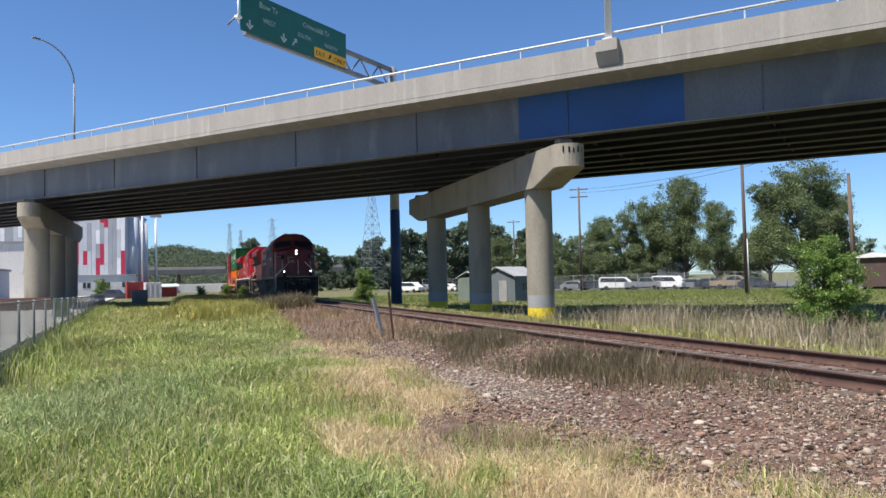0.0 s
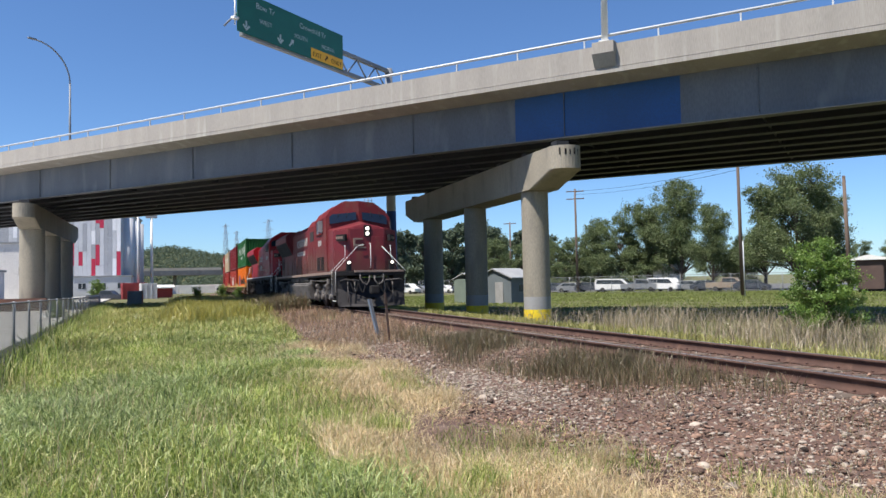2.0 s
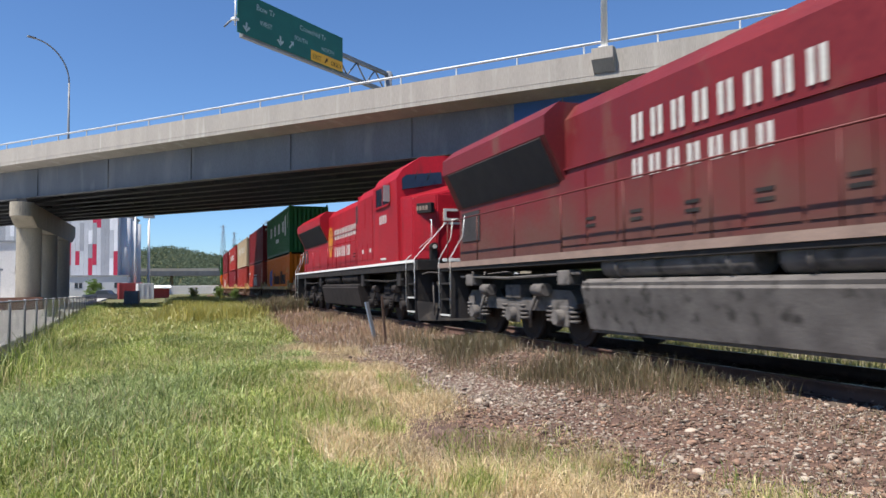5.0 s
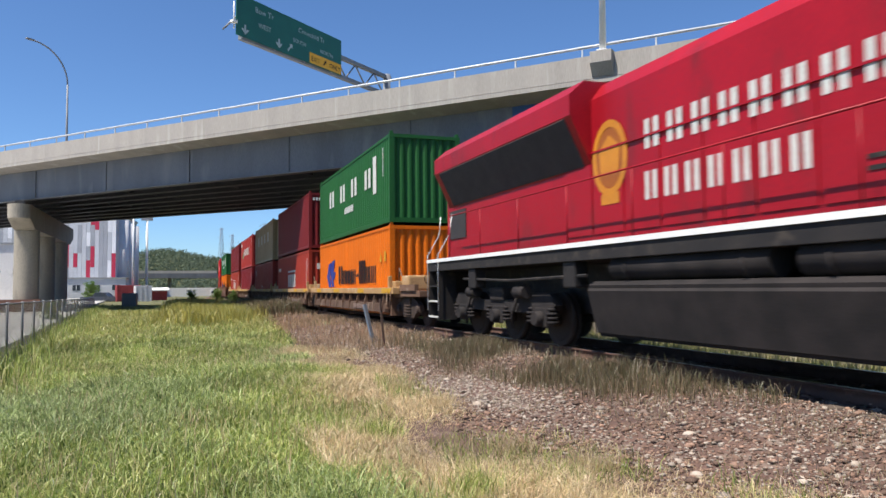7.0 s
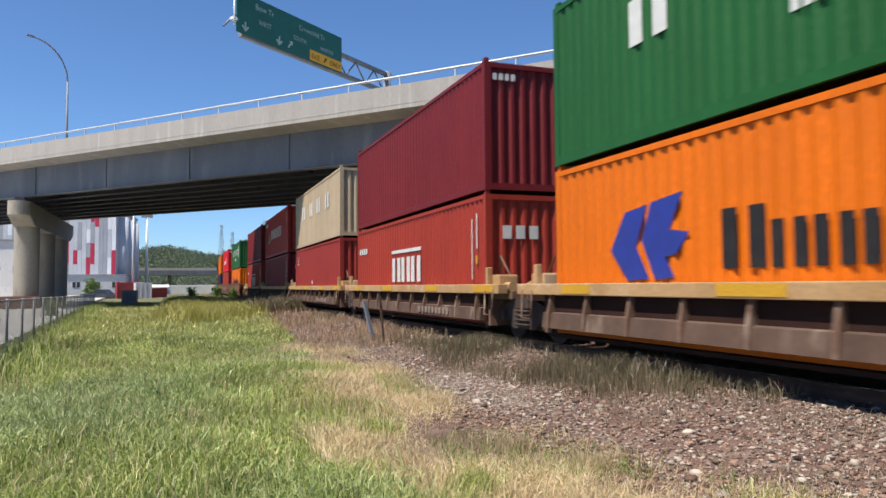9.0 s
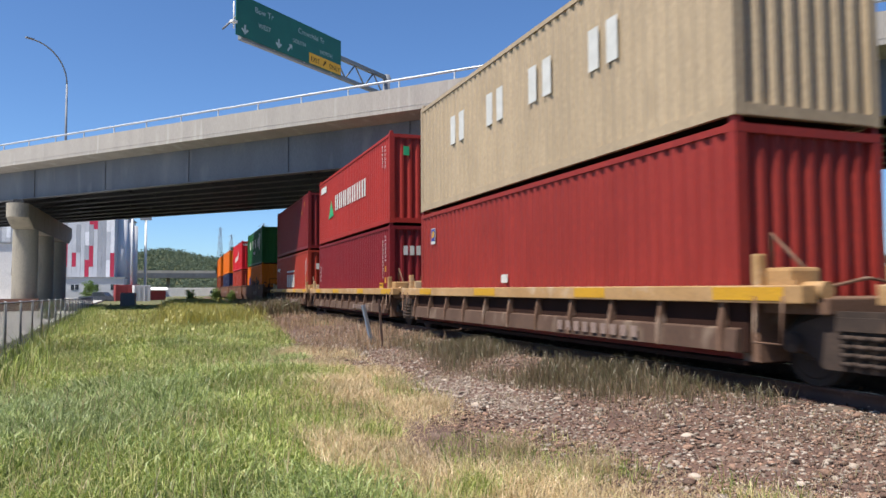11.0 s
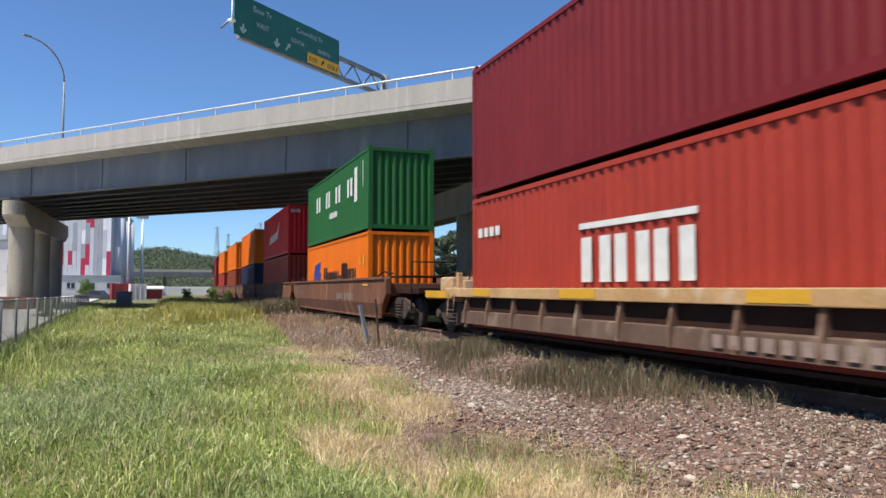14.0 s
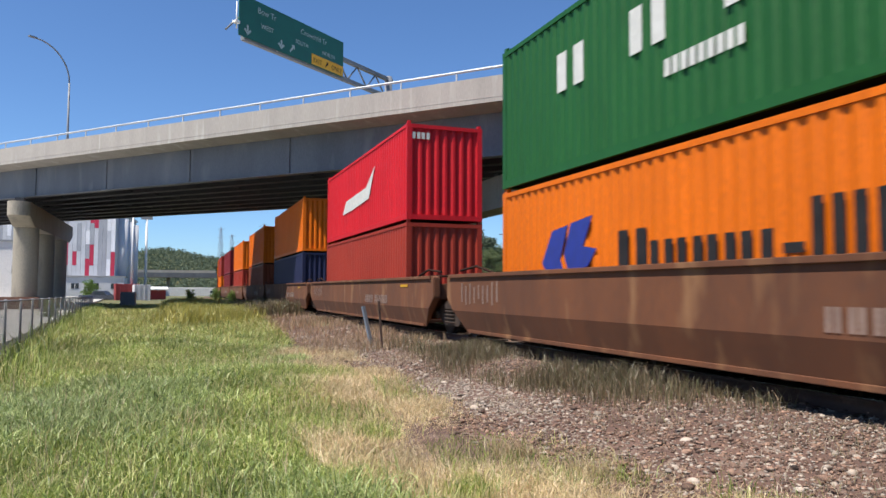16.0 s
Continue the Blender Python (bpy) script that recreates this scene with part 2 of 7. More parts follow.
def land(x, y):
    """Height of the ground, for arrays."""
    x, y = np.asarray(x, float), np.asarray(y, float)
    o = track_offset(x, y)
    z = np.interp(o, [-60, -10, -7.6, -4.2, -1.75, -1.5, 1.5, 1.75, 4.5, 9, 60], [-0.5, -0.5, -0.45, -0.5, -0.22, -0.2, -0.2, -0.22, -0.85, -0.95, -1.0])
    w = np.clip((np.abs(o) - 3) / 3, 0.15, 1)
    z = z + w * (0.06 * np.sin(x * 0.45 + y * 0.3) + 0.05 * np.sin(x * 0.9 - y * 0.7 + 1.3)) * np.clip(60 / (1 + np.abs(x) + np.abs(y)), 0, 1)
    return z


# ---- ground ----
def build_ground():
    gx = np.concatenate([[-3000, -1500, -800, -500, -350], np.arange(-260, -60, 5), np.arange(-60, -20, 1.0), np.arange(-20, 6, 0.4), [8, 12, 20, 40, 80, 200, 600, 1500, 3000]])
    gy = np.concatenate([[-3000, -1500, -700, -300, -150, -80, -50], np.arange(-35, -6, 1.0), np.arange(-6, 14, 0.35), np.arange(14, 60, 2.0), [70, 90, 120, 180, 300, 600, 1500, 3000]])
    X, Y = np.meshgrid(gx, gy, indexing="ij")
    Z = land(X, Y)
    n, m = X.shape
    idx = np.arange(n * m).reshape(n, m)
    faces = np.stack([idx[:-1, :-1], idx[1:, :-1], idx[1:, 1:], idx[:-1, 1:]], -1).reshape(-1, 4)
    me = raw_mesh("ground", np.stack([X, Y, Z], -1).reshape(-1, 3), faces, SOIL)
    for p in me.polygons:
        p.use_smooth = True
    return tagged(new("ground", me), "grassy uneven ground beside the railway", "ground", kind="structure")


def build_bed():
    """The ballast bed, a strip with shoulders laid on the ground."""
    prof = [(-6.6, -0.52), (-5.2, -0.44), (-3.6, -0.4), (-1.9, -0.235), (-1.55, -0.175), (1.55, -0.175), (1.9, -0.235), (3.6, -0.62), (4.6, -0.95)]
    ss = list(np.arange(40, -60, -1.0)) + list(np.arange(-60, -330, -6.0))
    vs, fs = [], []
    for i, s in enumerate(ss):
        x, y, h = on_track(s)
        c, sn = math.cos(radians(h)), math.sin(radians(h))
        for j, (o, z) in enumerate(prof):
            wob = 0.25 * noise.noise((s * 0.25, o * 3, 2.0)) if j in (0, 1, 8) else 0
            oo = o + wob
            if j == 0 and s < -20:
                oo = o + min(2.4, (-20 - s) * 0.12) + wob
            if j == 1 and s < -20:
                oo = o + min(1.5, (-20 - s) * 0.08)
            vs.append((x - sn * oo, y + c * oo, z))
        if i:
            a, b = (i - 1) * len(prof), i * len(prof)
            fs += [(a + j, b + j, b + j + 1, a + j + 1) for j in range(len(prof) - 1)]
    return tagged(new("ballast_bed", raw_mesh("ballast_bed", vs, fs, BALLAST)), "brown crushed-stone ballast bed under the rails", "ballast", kind="structure")


def build_rails():
    prof = [(-0.068, 0.0), (-0.068, 0.012), (-0.012, 0.03), (-0.012, 0.125), (-0.036, 0.135), (-0.036, 0.17), (0.036, 0.17), (0.036, 0.135), (0.012, 0.125), (0.012, 0.03), (0.068, 0.012), (0.068, 0.0)]
    ss = [40, 20, 0] + list(np.arange(-20, -110, -15.0)) + list(np.arange(-110, -330, -5.0))
    for side in (-0.755, 0.755):
        vs, fs, mi = [], [], []
        n = len(prof)
        for i, s in enumerate(ss):
            x, y, h = on_track(s)
            c, sn = math.cos(radians(h)), math.sin(radians(h))
            for o, z in prof:
                vs.append((x - sn * (o + side), y + c * (o + side), z - 0.17))
            if i:
                a, b = (i - 1) * n, i * n
                for j in range(n):
                    k = (j + 1) % n
                    fs.append((a + j, a + k, b + k, b + j))
                    mi.append(1 if j == 5 else 0)
        me = raw_mesh("rail", vs, fs, RUST)
        me.materials.append(RAIL_HEAD)
        me.polygons.foreach_set("material_index", mi)
        rail = tagged(new("rail", me), "rusty steel rail with a worn bright head", "rail", "rails of the track")
        bm = bmesh.new()
        add_box(bm, -0.1, 0.1, -0.17, 0.17, -0.168, -0.152, 0.003)
        for k in (-0.1, 0.1):
            add_box(bm, k * 0.6 - 0.012, k * 0.6 + 0.012, k - 0.012, k + 0.012, -0.152, -0.13)
        plate_mesh = as_mesh("tie_plate", bm, RUST)
        for i in range(8, 68):
            x, y, h = on_track(4 - 0.52 * i)
            share("tie_plate", plate_mesh, rail, pose(x, y + side, 0, 0, 0, h))
    return rail


def build_ties():
    bm = bmesh.new()
    add_box(bm, -0.115, 0.115, -1.3, 1.3, -0.3, -0.165, 0.012)
    me = as_mesh("tie", bm, TIE_WOOD)
    rnd = random.Random(3)
    bed = thing("track_ties", pose(0, 0, 0), "dark weathered wooden ties half sunk in ballast", "railway ties")
    for i in range(280):
        x = 4 - 0.52 * i
        px, py, h = on_track(x)
        share("tie", me, bed, pose(px, py + rnd.uniform(-0.05, 0.05), rnd.uniform(-0.006, 0.006), 0, 0, h + rnd.uniform(-1.2, 1.2)))


# ---- the overpass ----
# near edge of the parapet runs through A (q = 0) towards the far left; DECK_N points away from the camera
DECK_A, DECK_E = Vector((-21.41, 19.56, 10.56)), Vector((-0.7659, -0.6427, 0.0194))
DECK_N = Vector((-0.6428, 0.7660, 0.0))
DECK_W = 16.2
DECK_M = Matrix.Translation(DECK_A) @ Matrix((DECK_E, DECK_N, (0, 0, 1))).transposed().to_4x4()  # local: x along, y across, z from the parapet's top


def build_bridge():
    bridge = thing("overpass", DECK_M, "concrete and steel girder road overpass with painted steel girders", "bridge")
    x0, x1 = -75.0, 150.0
    bm = bmesh.new()
    # parapet with slab edge: outline in (across, down)
    add_prism(bm, [(0, 0), (0.28, 0), (0.42, -0.98), (0.42, -1.02), (DECK_W, -1.02), (DECK_W, -1.3), (1.3, -1.34), (0.12, -1.2), (-0.05, -1.18), (-0.05, -1.0), (0.012, -0.985), (0.012, -0.96), (0.0, -0.955)], x0, x1, "x")
    part("deck", bm, CONCRETE, bridge, "pale concrete deck edge and parapet")
    bm = bmesh.new()
    add_prism(bm, [(DECK_W - 0.3, 0), (DECK_W, 0), (DECK_W, -1.018), (DECK_W - 0.42, -1.018)], x0, x1, "x")
    part("far_parapet", bm, CONCRETE, bridge, "concrete parapet")
    ys = [1.3 + i * (DECK_W - 2.5) / 7 for i in range(8)]
    for i, y in enumerate(ys):
        bm = bmesh.new()
        w = 0.28
        add_prism(bm, [(y - 0.012, -1.3), (y - 0.012, -3.35), (y - w, -3.35), (y - w, -3.4), (y + w, -3.4), (y + w, -3.35), (y + 0.012, -3.35), (y + 0.012, -1.3)], x0, x1, "x")
        g = part("girder", bm, GIRDER_GREY if i == 0 else GIRDER_SHADED, bridge, "grey painted steel plate girder" if i == 0 else "steel plate girder coloured dark for under-deck shade")
        if i == 0:
            for q in np.arange(-55.4, 140, 7.85):
                box_part("stiffener", (q - 0.012, q + 0.012, y - 0.07, y - 0.012, -3.35, -1.35), GIRDER_GREY, g)
            for a, b, z0, z1 in BLUE_PATCHES:
                box_part("painted_patch", (a, b, y - 0.0165, y - 0.0125, z0, z1), BLUE_PAINT, g, 0, "bright blue painted-over patch")
    bm = bmesh.new()
    gap = ys[1] - ys[0]
    for p, q in (((0, 0, -1.5), (0, gap, -3.2)), ((0, gap, -1.5), (0, 0, -3.2)), ((0, 0, -3.2), (0, gap, -3.2))):
        add_tube(bm, p, q, 0.05, 0.05, 6)
    brace = as_mesh("cross_brace", bm, GIRDER_SHADED)
    for q in np.arange(-55.4, 140, 7.85):
        for a in ys[:-1]:
            share("cross_brace", brace, bridge, pose(q, a, 0))
    # hand rail on the parapet
    rail = bmesh.new()
    add_tube(rail, (x0, 0.14, 0.42), (x1, 0.14, 0.42), 0.06, 0.06, 10)
    part("handrail", rail, GALV, bridge, "galvanised pipe rail")
    bm = bmesh.new()
    add_box(bm, -0.03, 0.03, 0.11, 0.17, 0, 0.4)
    add_box(bm, -0.07, 0.07, 0.06, 0.22, 0, 0.015)
    post = as_mesh("rail_post", bm, GALV)
    for i in range(70):
        share("rail_post", post, bridge, pose(-48.7 + 3.04 * i, 0, 0))
    # light pole on its bracket
    bm = bmesh.new()
    add_box(bm, POLE_Q - 0.45, POLE_Q + 0.45, -0.35, 0.3, -0.42, 0.06, 0.02)
    add_prism(bm, [(-0.35, -0.4201), (-0.056, -0.9), (-0.0, -0.9), (-0.0, -0.4201)], POLE_Q - 0.45, POLE_Q + 0.45, "x")
    part("pole_bracket", bm, CONCRETE, bridge, "concrete corbel carrying a light pole")
    return bridge


POLE_Q = 5.1
BLUE_PATCHES = [(2.45, 9.75, -3.34, -1.36)]


def column(name, x, y, z0, z1, r, parent, painted):
    bm = bmesh.new()
    zs = [z0, z0 + 1.3, z0 + 1.88, z1] if painted else [z0, z1]
    mats = [YELLOW_PAINT, GREY_PAINT, CONCRETE_PIER] if painted else [CONCRETE_PIER]
    for i, (a, b) in enumerate(zip(zs, zs[1:])):
        n0 = len(bm.faces)
        add_tube(bm, (x, y, a), (x, y, b), r, r, 40, False)
        bm.faces.ensure_lookup_table()
        for f in bm.faces[n0:]:
            f.material_index = i
    return part(name, bm, mats, parent, "round concrete column with a yellow painted foot" if painted else "round concrete column")


def build_pier(xn, y, length, base, top, painted, label, first):
    """A pier along the track: a haunched cap on three columns. xn: its near end."""
    pier = thing("bridge_pier", pose(xn, y, base), label, "bridge pier", "piers of the overpass")
    h = top - base
    bm = bmesh.new()
    rows = []
    n = 14
    for i in range(n + 1):
        a = math.pi * i / n
        yy = -0.72 * math.cos(a)
        b = 0.72 * math.sin(a) - 0.72
        o = [(b, h), (b, h - 0.98), (b * 0.6 - 2.2, h - 1.6), (-b * 0.6 - length + 2.2, h - 1.6), (-b - length, h - 0.98), (-b - length, h)]
        rows.append([bm.verts.new((u, yy, v)) for u, v in o])
    for r0, r1 in zip(rows, rows[1:]):
        for j in range(6):
            f = bm.faces.new((r0[j], r0[(j + 1) % 6], r1[(j + 1) % 6], r1[j]))
    bm.faces.new(rows[0])
    bm.faces.new(rows[-1][::-1])
    cap = part("pier_cap", bm, CONCRETE_PIER, pier, "haunched concrete cap beam with rounded ends")
    if painted:
        for k in range(5):
            yy = -0.5 + 0.2 * k
            xe = math.sqrt(0.72 ** 2 - (yy + 0.05) ** 2) - 0.72 + 0.012
            bm = bmesh.new()
            add_box(bm, xe - 0.05, xe, yy, yy + 0.05 + 0.03 * (k % 2), h - 0.4, h - 0.12 - 0.04 * (k % 3))
            part("graffiti_bar", bm, LETTER_BLACK, cap)
    for i in range(3):
        column("column", -first - 7.35 * i, 0, -0.6, h - 1.6, 0.625 if painted else 0.84, pier, painted)
    for i in range(8):
        u = -1.0 - i * (length - 2) / 7
        box_part("bearing", (u - 0.25, u + 0.25, -0.3, 0.3, h - 0.01, h + 0.3), GIRDER_SHADED, pier, 0, "steel bearing block")
    return pier


# ---- rolling stock ----
SPEED = 11.56
MOVERS = []  # (thing, distance along the track of its centre at the clip's start, height)


def run_with(ob, s, z=0.0):
    MOVERS.append((ob, s, z))


def motions():
    for ob, s, z in MOVERS:
        rows = []
        for i in range(33):
            t = i * 0.5
            x, y, h = on_track(s + SPEED * t)
            rows.append((t, pose(x, y, z, 0, 0, h)))
        walk(ob, rows)
    for ob, x, r in SPINNERS:
        step = SPEED / r / 30
        walk(ob, [(i / 30, Matrix.Translation((x, 0, r)) @ Matrix.Rotation(step * i, 4, "Y")) for i in range(481)])

MAROON = surface("faded_red_paint", (0.158, 0.014, 0.018), (0.118, 0.012, 0.016), (0.135, 0.045, 0.034), 0.6, 30, 0.55, bump=0.04, streak=(1, 1, 0.5), spec=0.3)


def dust_on(m, z0, z1, c):
    """Road dust thrown up over the lower body: thick below z0, gone above z1, with ragged edges."""
    nt = m.node_tree
    bsdf = nt.nodes["Principled BSDF"]
    paint = bsdf.inputs["Base Color"].links[0].from_socket
    co = nt.nodes.new("ShaderNodeTexCoord").outputs["Object"]
    sp = nt.nodes.new("ShaderNodeSeparateXYZ")
    nz = nt.nodes.new("ShaderNodeTexNoise")
    nz.inputs["Scale"].default_value, nz.inputs["Detail"].default_value = 1.1, 6.0
    nt.links.new(co, sp.inputs[0])
    nt.links.new(co, nz.inputs[0])
    ad = nt.nodes.new("ShaderNodeMath")
    ad.operation = "MULTIPLY_ADD"
    ad.inputs[1].default_value = (z1 - z0) * 1.6
    nt.links.new(nz.outputs[0], ad.inputs[0])
    nt.links.new(sp.outputs["Z"], ad.inputs[2])
    mr = nt.nodes.new("ShaderNodeMapRange")
    mr.inputs[1].default_value, mr.inputs[2].default_value = z0 + (z1 - z0) * 0.8, z1 + (z1 - z0) * 0.8
    mr.inputs[3].default_value, mr.inputs[4].default_value = 0.88, 0.0
    nt.links.new(ad.outputs[0], mr.inputs[0])
    x = nt.nodes.new("ShaderNodeMix")
    x.data_type = "RGBA"
    x.inputs[7].default_value = (*c, 1)
    nt.links.new(mr.outputs[0], x.inputs[0])
    nt.links.new(paint, x.inputs[6])
    nt.links.new(x.outputs[2], bsdf.inputs["Base Color"])


MAROON_NOSE = surface("faded_red_nose_paint", (0.17, 0.018, 0.025), (0.13, 0.016, 0.022), (0.15, 0.04, 0.03), 0.7, 30, 0.45, bump=0.03, streak=(1, 1, 0.5), spec=0.35)
dust_on(MAROON, 1.85, 3.05, (0.1, 0.046, 0.035))
dust_on(MAROON_NOSE, 1.5, 2.5, (0.09, 0.036, 0.027))
LOCO_RED = surface("fresh_red_paint", (0.33, 0.004, 0.013), (0.26, 0.004, 0.011), (0.2, 0.01, 0.014), 0.8, 40, 0.45, bump=0.03, streak=(1, 1, 0.4), spec=0.3)
LOCO_DUST = surface("dusty_lower_paint", (0.115, 0.062, 0.052), (0.1, 0.045, 0.04), (0.12, 0.085, 0.07), 1.2, 30, 0.75, bump=0.05)
SILL_TAN = surface("dusty_sill_stripe", (0.26, 0.185, 0.15), (0.2, 0.14, 0.115), None, 2, 30, 0.7)
TRUCK_GREY = surface("dusty_truck_frame", (0.15, 0.138, 0.13), (0.09, 0.082, 0.078), (0.05, 0.046, 0.043), 2, 30, 0.85, spec=0.25)
# Rusty brown, made darker to carry the shade below the car sides.
TRUCK_BROWN = surface("rusty_truck_frame", (0.06, 0.043, 0.035), (0.038, 0.028, 0.023), (0.08, 0.055, 0.042), 2, 30, 0.9, spec=0.2)
TRUCK_BLACK = surface("black_truck_frame", (0.022, 0.02, 0.02), (0.036, 0.031, 0.03), None, 2, 30, 0.85, spec=0.15)
WHEEL = surface("wheel_steel", (0.05, 0.038, 0.033), (0.035, 0.028, 0.025), None, 3, 40, 0.8, 0.0, spec=0.25)
PLOUGH_GREY = surface("dusty_plough", (0.05, 0.046, 0.046), (0.03, 0.028, 0.028), (0.018, 0.017, 0.017), 1.3, 30, 0.8, spec=0.2)
PILOT_GREY = surface("dusty_pilot", (0.034, 0.032, 0.032), (0.02, 0.019, 0.019), (0.012, 0.012, 0.012), 1.6, 30, 0.85, spec=0.15)
DARK_GLASS = surface("cab_glass", (0.012, 0.02, 0.035), (0.015, 0.022, 0.04), None, 2, 30, 0.08, bump=0.0)
DARK_MESH = surface("radiator_screen", (0.02, 0.018, 0.02), (0.03, 0.026, 0.028), None, 3, 60, 0.8)
AMBER = surface("amber_emblem", (0.3, 0.085, 0.008), (0.26, 0.07, 0.008), None, 3, 50, 0.5)
GOLD = surface("gold_emblem", (0.52, 0.2, 0.012), (0.45, 0.17, 0.01), None, 3, 50, 0.5)
LAMP_ON = glow("lit_headlight", (1.0, 0.93, 0.8), 2.6)
WELL_TAN = surface("yellow_tan_chord", (0.42, 0.26, 0.12), (0.33, 0.19, 0.075), (0.44, 0.33, 0.22), 0.9, 25, 0.75)
WELL_RIB = surface("dusty_brown_rib", (0.17, 0.1, 0.068), (0.12, 0.07, 0.046), (0.24, 0.17, 0.125), 1.0, 25, 0.9, spec=0.2)
WELL_CHORD = surface("dusty_bottom_chord", (0.1, 0.062, 0.045), (0.07, 0.042, 0.03), (0.16, 0.115, 0.085), 1.3, 25, 0.9, spec=0.2, streak=(1, 1, 0.4))
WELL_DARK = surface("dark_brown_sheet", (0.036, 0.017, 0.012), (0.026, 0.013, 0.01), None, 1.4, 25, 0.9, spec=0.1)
WELL_BROWN = surface("oxide_brown_side", (0.135, 0.046, 0.016), (0.085, 0.03, 0.012), (0.2, 0.095, 0.04), 0.9, 30, 0.85, streak=(1, 1, 0.25))
SAFETY_YELLOW = surface("safety_yellow", (0.52, 0.28, 0.012), (0.45, 0.24, 0.012), None, 2, 30, 0.6)
LETTER_WHITE = surface("lettering_white", (0.55, 0.55, 0.52), (0.48, 0.48, 0.45), None, 4, 50, 0.6, bump=0.0)
LETTER_BLACK = surface("lettering_black", (0.014, 0.013, 0.014), (0.02, 0.019, 0.02), None, 4, 50, 0.75, bump=0.0, spec=0.2)
LETTER_BLUE = surface("emblem_blue", (0.012, 0.028, 0.23), (0.012, 0.025, 0.19), None, 4, 50, 0.6, bump=0.0)
LETTER_GREEN = surface("emblem_green", (0.02, 0.3, 0.12), (0.02, 0.26, 0.1), None, 4, 50, 0.6, bump=0.0)


def bars(bm, x0, x1, y, z0, z1, n, thick=0.006, fill=0.62, paired=True):
    """A word as a row of n plain upright bars (two strokes a letter where paired) on a side that faces -y."""
    w = (x1 - x0) / n
    for i in range(n):
        a = x0 + w * (i + (1 - fill) / 2)
        b = a + w * fill
        if paired:
            s = (b - a) * 0.36
            add_box(bm, a, a + s, y - thick, y, z0, z1)
            add_box(bm, b - s, b, y - thick, y, z0, z1)
        else:
            add_box(bm, a, b, y - thick, y, z0, z1)


WHEEL_MESHES = {}
SPINNERS = []


def wheelset(parent, x, r, gauge=0.755):
    """An axle with two wheels that rolls."""
    key = (r,)
    if key not in WHEEL_MESHES:
        bm = bmesh.new()
        for s in (-1, 1):
            y = s * gauge
            add_tube(bm, (0, y - 0.065, 0), (0, y + 0.065, 0), r, r, 36)
            add_tube(bm, (0, y - s * 0.075, 0), (0, y - s * 0.1, 0), r + 0.028, r + 0.028, 36)
            add_tube(bm, (0, y + s * 0.066, 0), (0, y + s * 0.075, 0), r * 0.82, r * 0.78, 24)
            add_tube(bm, (0, y + s * 0.07, 0), (0, y + s * 0.2, 0), 0.13, 0.11, 16)
        add_tube(bm, (0, -1.0, 0), (0, 1.0, 0), 0.085, 0.085, 14)
        WHEEL_MESHES[key] = as_mesh("wheelset", bm, WHEEL)
    ob = new("wheelset", WHEEL_MESHES[key])
    ob.parent = parent
    SPINNERS.append((ob, x, r))
    return ob


def freight_truck(parent, x, mat):
    """A two-axle truck with side frames, spring nests and bearing caps."""
    bm = bmesh.new()
    for s in (-1, 1):
        y = s * 1.03
        o = [(-1.05, 0.62), (-0.75, 0.74), (-0.35, 0.86), (0.35, 0.86), (0.75, 0.74), (1.05, 0.62), (1.05, 0.42), (0.72, 0.4), (0.5, 0.24), (-0.5, 0.24), (-0.72, 0.4), (-1.05, 0.42)]
        add_prism(bm, [(u + x, z) for u, z in o], y - 0.07, y + 0.07, "y")
        for k in (-0.18, 0, 0.18):
            for j in range(4):
                add_tube(bm, (x + k, y + s * 0.09, 0.3 + 0.09 * j), (x + k, y + s * 0.09, 0.35 + 0.09 * j), 0.08, 0.08, 10)
        for k in (-0.89, 0.89):
            add_tube(bm, (x + k, y - s * 0.02, 0.5), (x + k, y + s * 0.14, 0.5), 0.13, 0.11, 14)
        add_box(bm, x - 0.3, x + 0.3, y + s * 0.05 - 0.07, y + s * 0.05 + 0.07, 0.66, 0.8)
    add_box(bm, x - 0.22, x + 0.22, -1.0, 1.0, 0.55, 0.8)
    t = part("truck", bm, mat, parent, "dusty cast-steel freight truck")
    for k in (-0.89, 0.89):
        wheelset(t, x + k, 0.42)
    return t


